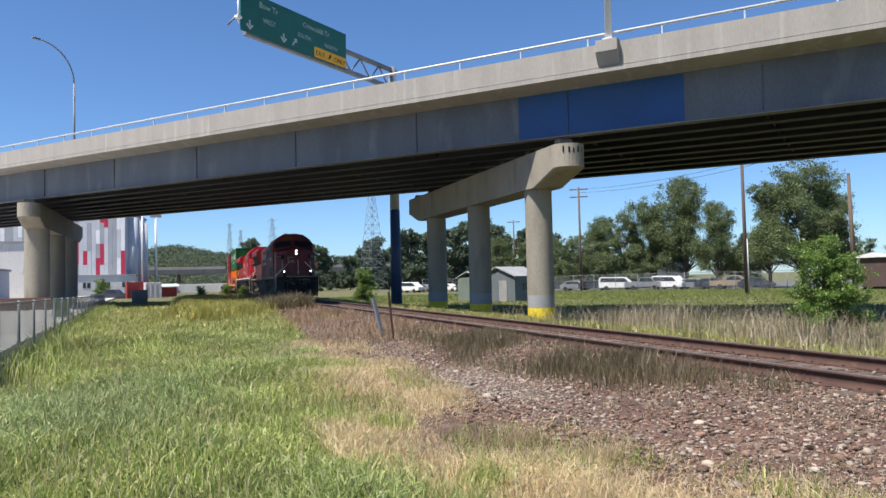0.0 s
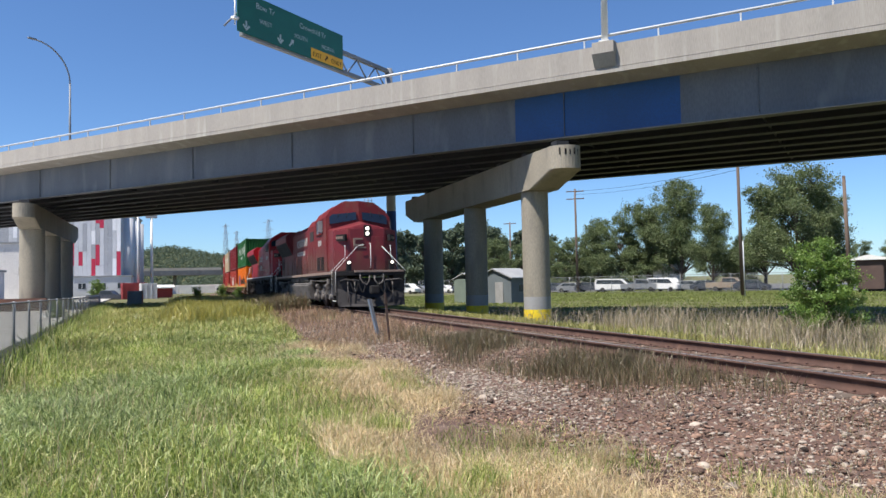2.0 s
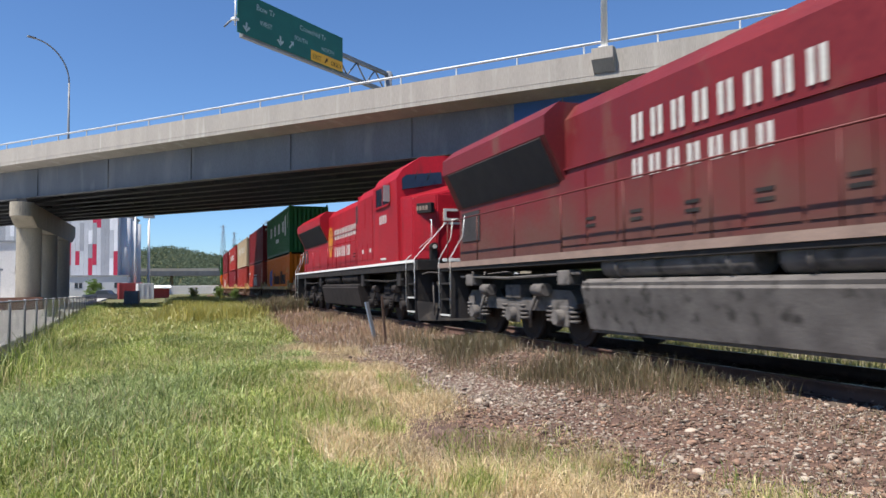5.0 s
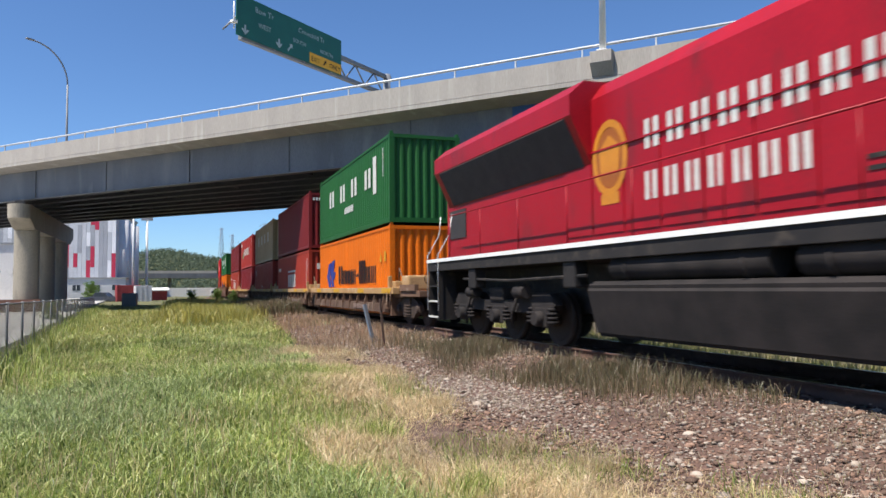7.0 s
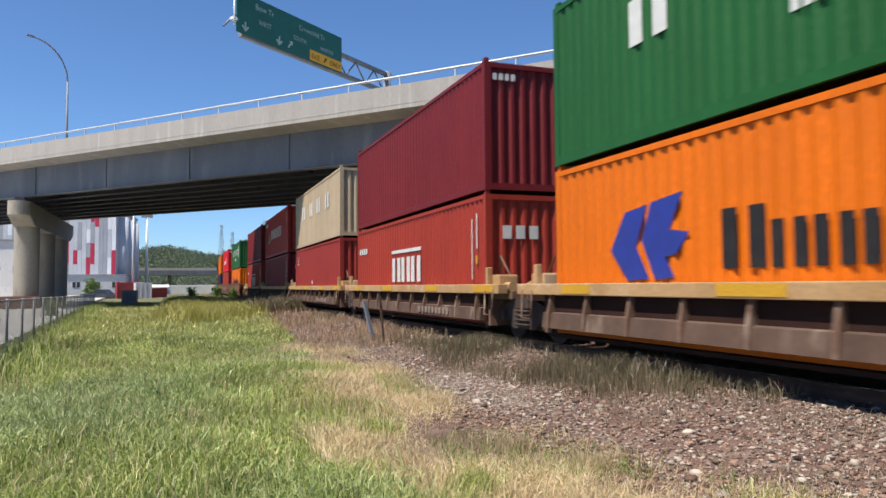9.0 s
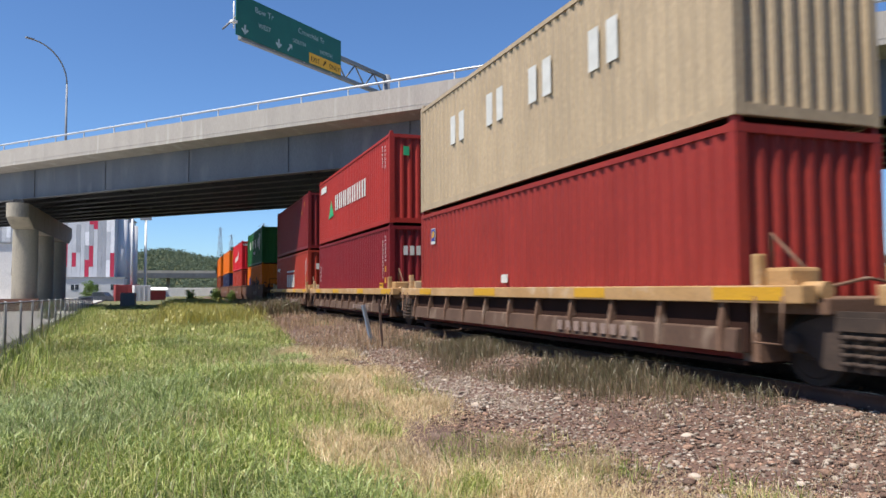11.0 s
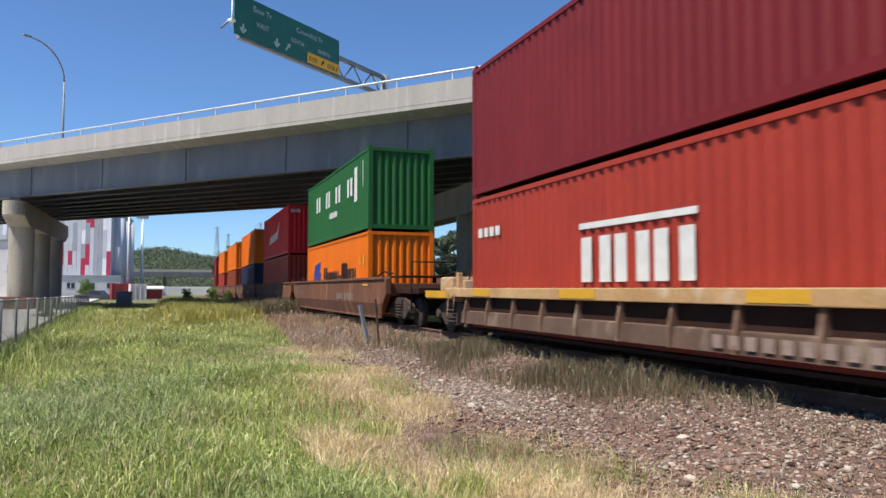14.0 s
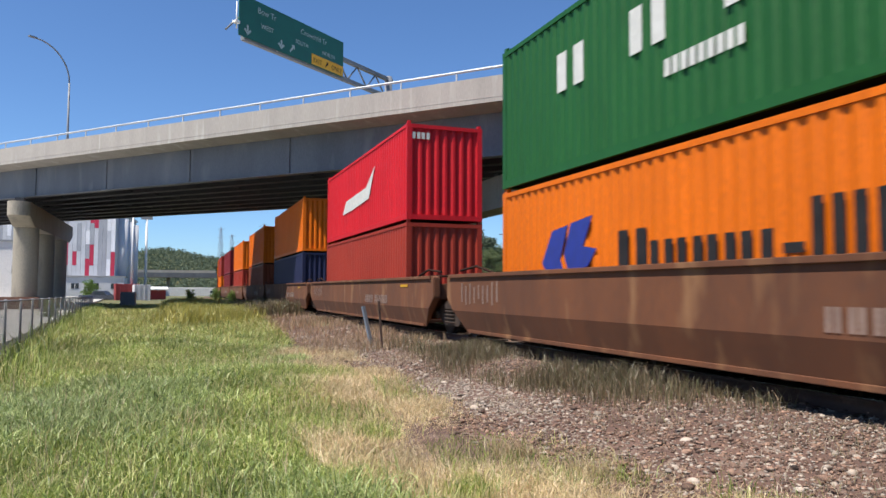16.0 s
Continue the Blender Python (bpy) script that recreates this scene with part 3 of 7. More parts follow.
def loco_truck(parent, x, mat):
    """A three-axle locomotive truck."""
    bm = bmesh.new()
    for s in (-1, 1):
        y = s * 1.12
        o = [(-2.5, 0.78), (-2.3, 1.0), (-1.1, 1.02), (-0.9, 0.86), (0.9, 0.86), (1.1, 1.02), (2.3, 1.0), (2.5, 0.78), (2.35, 0.62), (-2.35, 0.62)]
        add_prism(bm, [(u + x, z) for u, z in o], y - 0.09, y + 0.09, "y")
        for k in (-1.95, 0, 1.95):
            add_box(bm, x + k - 0.24, x + k + 0.24, y - 0.1, y + s * 0.16 + 0.1 * (1 - s) / 2, 0.36, 0.74, 0.03)
            add_tube(bm, (x + k, y, 0.53), (x + k, y + s * 0.24, 0.53), 0.15, 0.13, 14)
            for d in (-0.42, 0.42):
                for j in range(4):
                    add_tube(bm, (x + k + d, y + s * 0.06, 0.44 + 0.08 * j), (x + k + d, y + s * 0.06, 0.49 + 0.08 * j), 0.1, 0.1, 10)
        for k in (-1.3, 1.15):
            add_tube(bm, (x + k, y + s * 0.2, 1.02), (x + k + 0.45, y + s * 0.2, 1.02), 0.12, 0.12, 12)
            add_line(bm, [(x + k, y + s * 0.16, 0.98), (x + k - 0.3, y + s * 0.16, 0.6), (x + k - 0.3, y + s * 0.16, 0.3)], 0.035, 6)
        add_box(bm, x - 0.35, x + 0.35, y - 0.13, y + 0.13, 0.84, 1.12, 0.03)
    add_box(bm, x - 2.2, x + 2.2, -0.4, 0.4, 0.6, 0.95)
    t = part("truck", bm, mat, parent, "three-axle locomotive truck with coil springs")
    for k in (-1.95, 0, 1.95):
        wheelset(t, x + k, 0.51)
    return t


def coupler(parent, x, s):
    bm = bmesh.new()
    add_box(bm, min(x, x + s * 0.5), max(x, x + s * 0.5), -0.1, 0.1, 0.72, 0.98, 0.02)
    add_box(bm, min(x + s * 0.4, x + s * 0.78), max(x + s * 0.4, x + s * 0.78), -0.2, 0.17, 0.68, 1.02, 0.05)
    part("coupler", bm, PILOT_GREY, parent, "cast steel knuckle coupler")


def air_hose(bm, x, y, z, s):
    pts = []
    for i in range(11):
        a = i / 10
        pts.append((x + s * (0.08 + 0.12 * math.sin(a * math.pi)), y + 0.34 * a, z - 0.48 * math.sin(a * math.pi)))
    add_line(bm, pts, 0.022, 6)


def locomotive(s_front, paint, lower, truck_mat, sill_mat, deck, is_lead):
    """A six-axle wide-cab diesel. s_front: the pilot's place along the track at the start."""
    L = 21.8 if is_lead else 22.8
    X = lambda u: L / 2 - u
    loco = thing("locomotive", pose(0, 0, 0), "faded dusty red wide-cab diesel locomotive with lit headlights" if is_lead else "bright glossy red diesel locomotive with gold emblem", "locomotive", "locomotives of the train")
    run_with(loco, s_front - L / 2)
    D = deck
    F = 0.62 if is_lead else 0.2
    box_part("frame", (X(L - 0.5), X(0.4 - F), -1.5, 1.5, D - (0.2 if is_lead else 0.3), D - 0.02), BLACK_STEEL, loco, 0.01, "black underframe")
    box_part("centre_sill", (X(L - 1.5), X(1.5), -0.5, 0.5, 0.62, D - 0.304), BLACK_STEEL, loco, 0.01, "black centre sill")
    for s in (-1, 1):
        bm = bmesh.new()
        add_box(bm, X(L - 0.5), X(0.45 if not is_lead else 0.75), s * 1.515 - 0.015, s * 1.515 + 0.015, D - (0.12 if is_lead else 0.08), D)
        part("sill_stripe", bm, sill_mat, loco, "pale stripe along the side sill")
    # pilot with plough, steps and hoses
    for end, nm in ((1, "front"), (-1, "rear")):
        bm = bmesh.new()
        e = lambda u: X(u - F) if end > 0 else X(L - u)
        add_prism(bm, [(e(0.95), D - 0.3), (e(0.9), 0.85), (e(0.6), 0.5), (e(0.75), 0.5), (e(1.02), D - 0.3)], -1.0, 1.0, "y")
        part("pilot", bm, DARK_MESH, loco, "black pilot plate")
        if end > 0:
            bm = bmesh.new()
            for s in (-1, 1):
                vs = [bm.verts.new(p) for p in ((e(0.0), 0, 0.14), (e(0.42), s * 1.46, 0.16), (e(0.56), s * 1.46, 0.92 if is_lead else 0.7), (e(0.46), s * 0.85, 0.74 if is_lead else 0.62), (e(0.2), 0, 0.42 if is_lead else 0.58))]
                ws = [bm.verts.new(v.co - Vector((0.05, 0, 0))) for v in vs]
                bm.faces.new(vs)
                bm.faces.new(ws[::-1])
                for i in range(5):
                    bm.faces.new((vs[i], vs[(i + 1) % 5], ws[(i + 1) % 5], ws[i]))
            part("plough", bm, PLOUGH_GREY if is_lead else BLACK_STEEL, loco, "dusty grey snow plough blade")
            for s in (-1, 1):
                bm = bmesh.new()
                add_line(bm, [(e(0.42), s * 0.5, D - 0.12), (e(0.36), s * 0.52, D - 0.3), (e(0.3), s * 0.42, D - 0.52), (e(0.3), s * 0.25, D - 0.6), (e(0.34), s * 0.12, D - 0.42), (e(0.42), s * 0.1, D - 0.2)], 0.032, 8)
                part("jumper_cable", bm, TRUCK_GREY, loco, "grey looped jumper cable")
                bm = bmesh.new()
                add_line(bm, [(e(0.42), s * 1.36, D - 0.42), (e(0.32), s * 1.2, D - 0.36), (e(0.3), s * 0.55, D - 0.42)], 0.02, 6)
                part("uncoupling_lever", bm, TRUCK_GREY, loco, "bent uncoupling lever")
            for k in (-1.05, -0.75, 0.55, 0.9):
                bm = bmesh.new()
                add_tube(bm, (e(0.4), k, 1.2), (e(0.28), k, 0.3), 0.022, 0.022, 6)
                part("uncoupling_rod", bm, TRUCK_GREY, loco)
        for s in (-1, 1):
            bm = bmesh.new()
            add_box(bm, *sorted((e(0.6), e(0.64))), min(s * 1.02, s * 1.5), max(s * 1.02, s * 1.5), 0.32, D - 0.05)
            add_box(bm, *sorted((e(1.28), e(1.32))), min(s * 1.02, s * 1.5), max(s * 1.02, s * 1.5), 0.32, D - 0.05)
            for z in (0.36, 0.75, 1.14):
                box_part("tread", (*sorted((e(0.642), e(1.278))), min(s * 1.1, s * 1.5), max(s * 1.1, s * 1.5), z, z + 0.04), PILOT_GREY, loco)
            add_box(bm, *sorted((e(0.64), e(1.28))), s * 1.04 - 0.02, s * 1.04 + 0.02, 0.32, D - 0.05)
            part("step_well", bm, PLOUGH_GREY if is_lead else BLACK_STEEL, loco, "corner step well")
            if is_lead and end > 0:
                box_part("step_screen", (*sorted((e(0.642), e(1.278))), s * 1.49 - 0.012, s * 1.49 + 0.012, 0.62, D - 0.06), PLOUGH_GREY, loco, 0, "dark side plate of the step well")
            bm = bmesh.new()
            for z in ((0.39,) if is_lead else (0.39, 0.78)):
                add_box(bm, *sorted((e(0.62), e(1.3))), s * 1.51 - 0.012, s * 1.51 + 0.012, z - 0.02, z + 0.025)
            part("step_edge", bm, LETTER_WHITE, loco, "white step edge")
            for u in (0.58, 1.38):
                bm = bmesh.new()
                if end > 0 and u < 1:
                    rail = [(e(u), s * 1.53, 0.75), (e(u), s * 1.53, D + 0.02), (e(u + 0.1), s * 0.55, D + 1.05)]
                elif end > 0:
                    rail = [(e(u), s * 1.53, 0.55), (e(u), s * 1.53, D + 0.02), (X(0.38), s * 1.02, D + 0.62), (X(0.38), s * 1.02, D + 1.1), (X(0.5), s * 1.02, D + 1.12)]
                else:
                    rail = [(e(u), s * 1.53, 0.55), (e(u), s * 1.53, D + 0.1), (e(u + 0.25), s * 1.3, D + 0.62), (e(u + 0.3), s * 1.26, D + 1.1)]
                add_line(bm, rail, 0.012, 8)
                part("grab_rail", bm, WHITE_PAINT, loco, "white painted grab rail")
        for k in (-0.95, -0.62, 0.3, 0.62):
            bm = bmesh.new()
            air_hose(bm, e(0.42), k, 1.22, end)
            part("air_hose", bm, PILOT_GREY if is_lead else BLACK_STEEL, loco, "looped brake hose")
        coupler(loco, e(0.5), end)
    # nose
    bm = bmesh.new()
    plan = [(0.46, -0.82), (0.46, 0.82), (0.84, 1.43), (2.35, 1.44), (2.35, -1.44), (0.84, -1.43)]
    lo = [bm.verts.new((X(u), y, D)) for u, y in plan]
    hi = [bm.verts.new((X(u + (0.06 if u < 1 else 0.02)), y * 0.98, D + 2.03 + (u - 0.48) * 0.1 - 0.19 * abs(y))) for u, y in plan]
    n = len(plan)
    for i in range(n):
        bm.faces.new((lo[i], lo[(i + 1) % n], hi[(i + 1) % n], hi[i]))
    bm.faces.new(lo[::-1])
    mid = bm.verts.new((X(0.6), 0, D + 2.1))
    bk = bm.verts.new((X(2.37), 0, D + 2.36))
    for a, b in ((0, 1),):
        bm.faces.new((hi[a], hi[b], mid))
    bm.faces.new((hi[1], hi[2], mid))
    bm.faces.new((hi[2], hi[3], bk, mid))
    bm.faces.new((hi[4], hi[5], mid, bk))
    bm.faces.new((hi[5], hi[0], mid))
    bm.faces.new((hi[3], hi[4], bk))
    bmesh.ops.bevel(bm, geom=list(bm.edges), offset=0.035, segments=2, affect="EDGES")
    nose = part("nose", bm, MAROON_NOSE if is_lead else paint, loco, "short wide nose")
    bm = bmesh.new()
    add_box(bm, X(0.53), X(0.47), 0.18, 0.74, D + 0.08, D + 1.5, 0.01)
    part("nose_door", bm, MAROON_NOSE if is_lead else paint, nose)
    bm = bmesh.new()
    add_line(bm, [(X(0.5), 0.12, D + 1.2), (X(0.4), 0.12, D + 1.15), (X(0.4), 0.12, D + 0.2), (X(0.5), 0.12, D + 0.12)], 0.018, 6)
    add_line(bm, [(X(0.5), -0.15, D + 1.12), (X(0.4), -0.18, D + 1.14), (X(0.4), -0.42, D + 1.1)], 0.014, 6)
    part("nose_rail", bm, WHITE_PAINT, nose, "white nose handrails")
    # emblem patch and number boards on the nose, plain shapes
    bm = bmesh.new()
    for z in (D + 1.1, D + 1.37):
        add_box(bm, X(0.52), X(0.45), -0.62, -0.2, z, z + 0.07)
    add_box(bm, X(0.52), X(0.45), -0.62, -0.54, D + 1.17, D + 1.37)
    add_box(bm, X(0.52), X(0.47), -0.62, -0.06, D + 1.0, D + 1.06)
    part("emblem", bm, SILL_TAN if is_lead else LETTER_WHITE, nose, "pale square emblem")
    for s in (-1, 1):
        m = Matrix.Translation((X(0.72), s * 1.1, D + 1.46)) @ pose(0, 0, 0, 0, 0, s * 58)
        bm = bmesh.new()
        add_box(bm, -0.03, 0.12, -0.33, 0.33, -0.14, 0.14, 0.01)
        bm.transform(m)
        nb = part("number_board", bm, LETTER_BLACK, nose, "dark number board")
        bm = bmesh.new()
        for i in range(4):
            add_box(bm, 0.118, 0.128, -0.2 + 0.11 * i, -0.13 + 0.11 * i, -0.06, 0.06)
        bm.transform(m)
        loose_parts("number_bar", bm, SILL_TAN, nb)
    bm = bmesh.new()
    add_box(bm, X(0.8), X(0.47), -0.14, 0.16, D + 1.5, D + 2.0, 0.02)
    hl = part("headlight_housing", bm, LETTER_BLACK, nose, "black twin headlight housing")
    for z in (D + 1.64, D + 1.86):
        bm = bmesh.new()
        add_tube(bm, (X(0.48), 0.01, z), (X(0.445), 0.01, z), 0.07, 0.075, 16)
        part("headlight", bm, LAMP_ON if is_lead else LETTER_WHITE, hl, "lit headlight" if is_lead else "headlight")
    for s in (-1, 1):
        bm = bmesh.new()
        add_tube(bm, (X(0.75 - F), s * 0.95, D + 0.36), (X(0.53 - F), s * 0.95, D + 0.36), 0.1, 0.11, 16)
        add_box(bm, X(0.7 - F), X(0.57 - F), s * 0.95 - 0.1, s * 0.95 + 0.1, D - 0.02, D + 0.27)
        dl = part("ditch_light_housing", bm, BLACK_STEEL, loco)
        bm = bmesh.new()
        add_tube(bm, (X(0.535 - F), s * 0.95, D + 0.36), (X(0.505 - F), s * 0.95, D + 0.36), 0.055, 0.06, 16)
        part("ditch_light", bm, LAMP_ON if is_lead else LETTER_WHITE, dl, "lit ditch light" if is_lead else "ditch light")
    box_part("end_sill", (X(0.46 - F), X(0.36 - F), -0.75, 1.42, D - 0.07, D + 0.02), sill_mat, loco, 0.01, "pale front sill edge")
    # cab: roof arch section, front raked and broken at the middle
    sec = [(-1.5, D), (-1.5, D + 2.5), (-1.3, D + 2.8), (-0.75, D + 3.18), (0, D + 3.25), (0.75, D + 3.18), (1.3, D + 2.8), (1.5, D + 2.5), (1.5, D)]
    bm = bmesh.new()
    fr = [bm.verts.new((X(1.78 + 0.16 * abs(y) + 0.16 * max(0, z - D - 1.5)), y, z)) for y, z in sec]
    bk = [bm.verts.new((X(5.0), y, z)) for y, z in sec]
    k = len(sec)
    for i in range(k):
        bm.faces.new((fr[i], fr[(i + 1) % k], bk[(i + 1) % k], bk[i]))
    fb = bm.verts.new((X(1.78), 0, D))
    for i in range(k - 1):
        bm.faces.new((fb, fr[i], fr[i + 1]))
    bm.faces.new(bk)
    cab = part("cab", bm, paint, loco, "wide cab")
    for s in (-1, 1):
        bm = bmesh.new()
        q = [(s * 0.14, D + 2.36), (s * 1.34, D + 2.16), (s * 1.34, D + 2.5), (s * 1.2, D + 2.62), (s * 0.14, D + 2.72)]
        f0 = [bm.verts.new((X(1.78 + 0.16 * abs(y) + 0.16 * (z - D - 1.5)) + 0.035, y, z)) for y, z in q]
        f1 = [bm.verts.new((X(1.78 + 0.16 * abs(y) + 0.16 * (z - D - 1.5)) - 0.05, y, z)) for y, z in q]
        for i in range(5):
            bm.faces.new((f0[i], f0[(i + 1) % 5], f1[(i + 1) % 5], f1[i]))
        bm.faces.new(f0)
        bm.faces.new(f1[::-1])
        part("windshield", bm, DARK_GLASS, cab, "dark windshield with blue sky reflection")
        bm = bmesh.new()
        add_line(bm, [(X(1.95) + 0.05, s * 0.5, D + 2.76), (X(1.94) + 0.07, s * 0.62, D + 2.45)], 0.012, 5)
        add_line(bm, [(X(2.0) + 0.05, s * 0.9, D + 2.72), (X(1.98) + 0.07, s * 1.0, D + 2.45)], 0.012, 5)
        part("wipers", bm, LETTER_BLACK, cab)
        box_part("side_window", (X(4.55), X(2.95), s * 1.505 - 0.012, s * 1.505 + 0.012, D + 1.85, D + 2.42), DARK_GLASS, cab, 0, "dark sliding cab window")
        bm = bmesh.new()
        for u in (2.92, 3.72, 4.58):
            add_box(bm, X(u) - 0.03, X(u) + 0.03, s * 1.52 - 0.012, s * 1.52 + 0.012, D + 1.81, D + 2.46)
        add_box(bm, X(4.6), X(2.9), s * 1.53 - 0.02, s * 1.53 + 0.02, D + 1.77, D + 1.83)
        part("window_frame", bm, paint, cab)
        bm = bmesh.new()
        add_box(bm, X(2.9), X(2.86), s * 1.62 - 0.1, s * 1.62 + 0.1, D + 1.88, D + 2.38)
        part("mirror", bm, GREY_PAINT, cab, "folding side mirror")
        bm = bmesh.new()
        bars(bm, X(4.2), X(3.3), s * 1.502 if s < 0 else 1.508, D + 1.25, D + 1.52, 4, 0.006, 0.62)
        loose_parts("number_bar", bm, LETTER_WHITE, cab, "white number bar")
        bm = bmesh.new()
        for i in range(9):
            for u in (2.7, 3.7):
                add_box(bm, X(u + 0.75), X(u), s * 1.515 - 0.012, s * 1.515 + 0.012, D + 0.12 + 0.07 * i, D + 0.155 + 0.07 * i)
        if is_lead:
            loose_parts("louvre", bm, PILOT_GREY, cab, "dark ventilation louvre")
        else:
            bm.free()
            box_part("grab_panel", (X(4.0), X(3.4), s * 1.512 - 0.008, s * 1.512 + 0.008, D + 0.1, D + 0.16), LETTER_WHITE, cab)
    bm = bmesh.new()
    for y in (-0.55, 0.1):
        add_box(bm, X(3.4), X(2.6), y, y + 0.3, D + 3.16, D + 3.29, 0.02)
    add_tube(bm, (X(4.2), -0.3, D + 3.18), (X(4.2), -0.3, D + 3.36), 0.16, 0.12, 14)
    part("roof_fittings", bm, paint, cab)
    # hood in two widths, with doors
    bm = bmesh.new()
    add_prism(bm, [(-1.47, D), (-1.47, D + 2.35), (-1.25, D + 2.68), (-0.7, D + 2.86), (0.7, D + 2.86), (1.25, D + 2.68), (1.47, D + 2.35), (1.47, D)], X(7.4), X(5.004), "x")
    eq = part("equipment_cabinet", bm, paint, loco, "full-width equipment cabinet")
    for s in (-1, 1):
        for u in (5.15, 5.9, 6.65):
            box_part("cabinet_door", (X(u + 0.66), X(u), s * 1.472 - 0.012, s * 1.472 + 0.012, D + 0.18, D + 1.3), lower, eq, 0.004)
        if not is_lead:
            for u in (5.2, 6.25):
                box_part("tall_door", (X(u + 0.9), X(u), s * 1.472 - 0.012, s * 1.472 + 0.012, D + 0.75, D + 2.2), paint, eq, 0.006)
                box_part("notice", (X(u + 0.36), X(u + 0.16), s * 1.49 - 0.005, s * 1.49 + 0.005, D + 0.42, D + 0.56), LETTER_WHITE, eq)
            continue
        box_part("intake_screen", (X(6.6), X(5.6), s * 1.473 - 0.012, s * 1.473 + 0.012, D + 1.62, D + 2.1), DARK_MESH, eq, 0, "dark intake screen")
    hw = 1.08
    bm = bmesh.new()
    add_prism(bm, [(-hw, D), (-hw, D + 2.42), (-hw + 0.22, D + 2.7), (hw - 0.22, D + 2.7), (hw, D + 2.42), (hw, D)], X(L - 0.9), X(7.4) - 0.003, "x")
    hood = part("hood", bm, paint, loco, "long engine hood")
    for s in (-1, 1):
        u = 7.55
        while u < 15.4:
            box_part("hood_door", (X(u + 0.86), X(u), s * (hw + 0.006) - 0.012, s * (hw + 0.006) + 0.012, D + 0.14, D + 1.42), paint, hood, 0.004)
            u += 0.92
        bm = bmesh.new()
        for i in range(6 if is_lead else 2):
            u = 8.1 + i * 1.3
            add_box(bm, X(u + 0.3), X(u), s * (hw + 0.02) - 0.01, s * (hw + 0.02) + 0.01, D + 0.42, D + 0.47)
            add_box(bm, X(u + 0.3), X(u), s * (hw + 0.02) - 0.01, s * (hw + 0.02) + 0.01, D + 0.54, D + 0.59)
        loose_parts("vent_slot", bm, BLACK_STEEL, hood)
        bm = bmesh.new()
        add_box(bm, X(17.0), X(7.45), s * (hw + 0.018) - 0.02, s * (hw + 0.018) + 0.02, D + 1.5, D + 1.53)
        part("hood_rib", bm, paint, hood)
        # the road's name as rows of plain bars
        bm = bmesh.new()
        y = -hw - 0.02 if s < 0 else hw + 0.026
        if is_lead:
            bars(bm, X(13.6), X(9.8), y, D + 1.62, D + 2.04, 8, 0.005, 0.55)
            bars(bm, X(13.6), X(10.6), y, D + 1.06, D + 1.36, 7, 0.005, 0.55)
        else:
            bars(bm, X(13.5), X(9.25), y, D + 1.32, D + 1.76, 8, 0.005)
            bars(bm, X(13.5), X(10.3), y, D + 0.56, D + 0.98, 7, 0.005)
        loose_parts("lettering_bar", bm, LETTER_WHITE, hood, "pale lettering bar")
        if not is_lead:
            bm = bmesh.new()
            for i in range(20):
                a = 2 * math.pi * i / 20
                b = 2 * math.pi * (i + 1) / 20
                add_prism(bm, [(X(14.35) + 0.5 * math.cos(a), D + 1.35 + 0.62 * math.sin(a)), (X(14.35) + 0.5 * math.cos(b), D + 1.35 + 0.62 * math.sin(b)), (X(14.35) + 0.38 * math.cos(b), D + 1.35 + 0.5 * math.sin(b)), (X(14.35) + 0.38 * math.cos(a), D + 1.35 + 0.5 * math.sin(a))], min(y, y - 0.006), max(y, y - 0.006), "y")
            add_prism(bm, [(X(14.35) - 0.24, D + 1.1), (X(14.35) + 0.24, D + 1.1), (X(14.35) + 0.3, D + 1.5), (X(14.35), D + 1.72), (X(14.35) - 0.3, D + 1.5)], y - 0.006, y, "y")
            add_box(bm, X(14.35) - 0.25, X(14.35) + 0.25, y - 0.006, y, D + 0.6, D + 0.78)
            part("round_emblem", bm, GOLD, hood, "round gold emblem")
            bm = bmesh.new()
            add_prism(bm, [(X(14.35) + 0.37 * math.cos(2 * math.pi * i / 24), D + 1.35 + 0.49 * math.sin(2 * math.pi * i / 24)) for i in range(24)], y - 0.003, y + 0.002, "y")
            part("emblem_field", bm, AMBER, hood, "amber field of the emblem")
    # flared radiator at the rear
    r0, r1 = (15.6, 20.95) if is_lead else (14.9, 21.7)
    bm = bmesh.new()
    add_prism(bm, [(-hw, D + 1.3), (-1.5, D + 2.15), (-1.5, D + 2.5), (-1.2, D + 2.76), (1.2, D + 2.76), (1.5, D + 2.5), (1.5, D + 2.15), (hw, D + 1.3)], X(r1), X(r0), "x")
    rad = part("radiator_wing", bm, paint, loco, "flared radiator housing")
    for s in (-1, 1):
        bm = bmesh.new()
        a, b = (s * (hw + 0.02), D + 1.34), (s * 1.49, D + 2.12)
        o = 0.016
        vs = [bm.verts.new(p) for p in ((X(r1 - 0.35), a[0] + s * o, a[1] - o), (X(r0 + 0.2), a[0] + s * o, a[1] - o), (X(r0 + 0.2), b[0] + s * o, b[1] - o), (X(r1 - 0.35), b[0] + s * o, b[1] - o))]
        vs2 = [bm.verts.new(v.co - Vector((0, s * 0.03, -0.03))) for v in vs]
        bm.faces.new(vs)
        bm.faces.new(vs2[::-1])
        for i in range(4):
            bm.faces.new((vs[i], vs[(i + 1) % 4], vs2[(i + 1) % 4], vs2[i]))
        part("radiator_screen", bm, DARK_MESH, rad, "black radiator screen")
        box_part("rear_grille", (X(L - 1.1), X(L - 2.2), s * (hw + 0.012) - 0.012, s * (hw + 0.012) + 0.012, D + 0.5, D + 1.2), DARK_MESH, rad)
    # roof gear
    bm = bmesh.new()
    add_box(bm, X(12.2), X(11.2), -0.45, 0.45, D + 2.69, D + 2.92, 0.04)
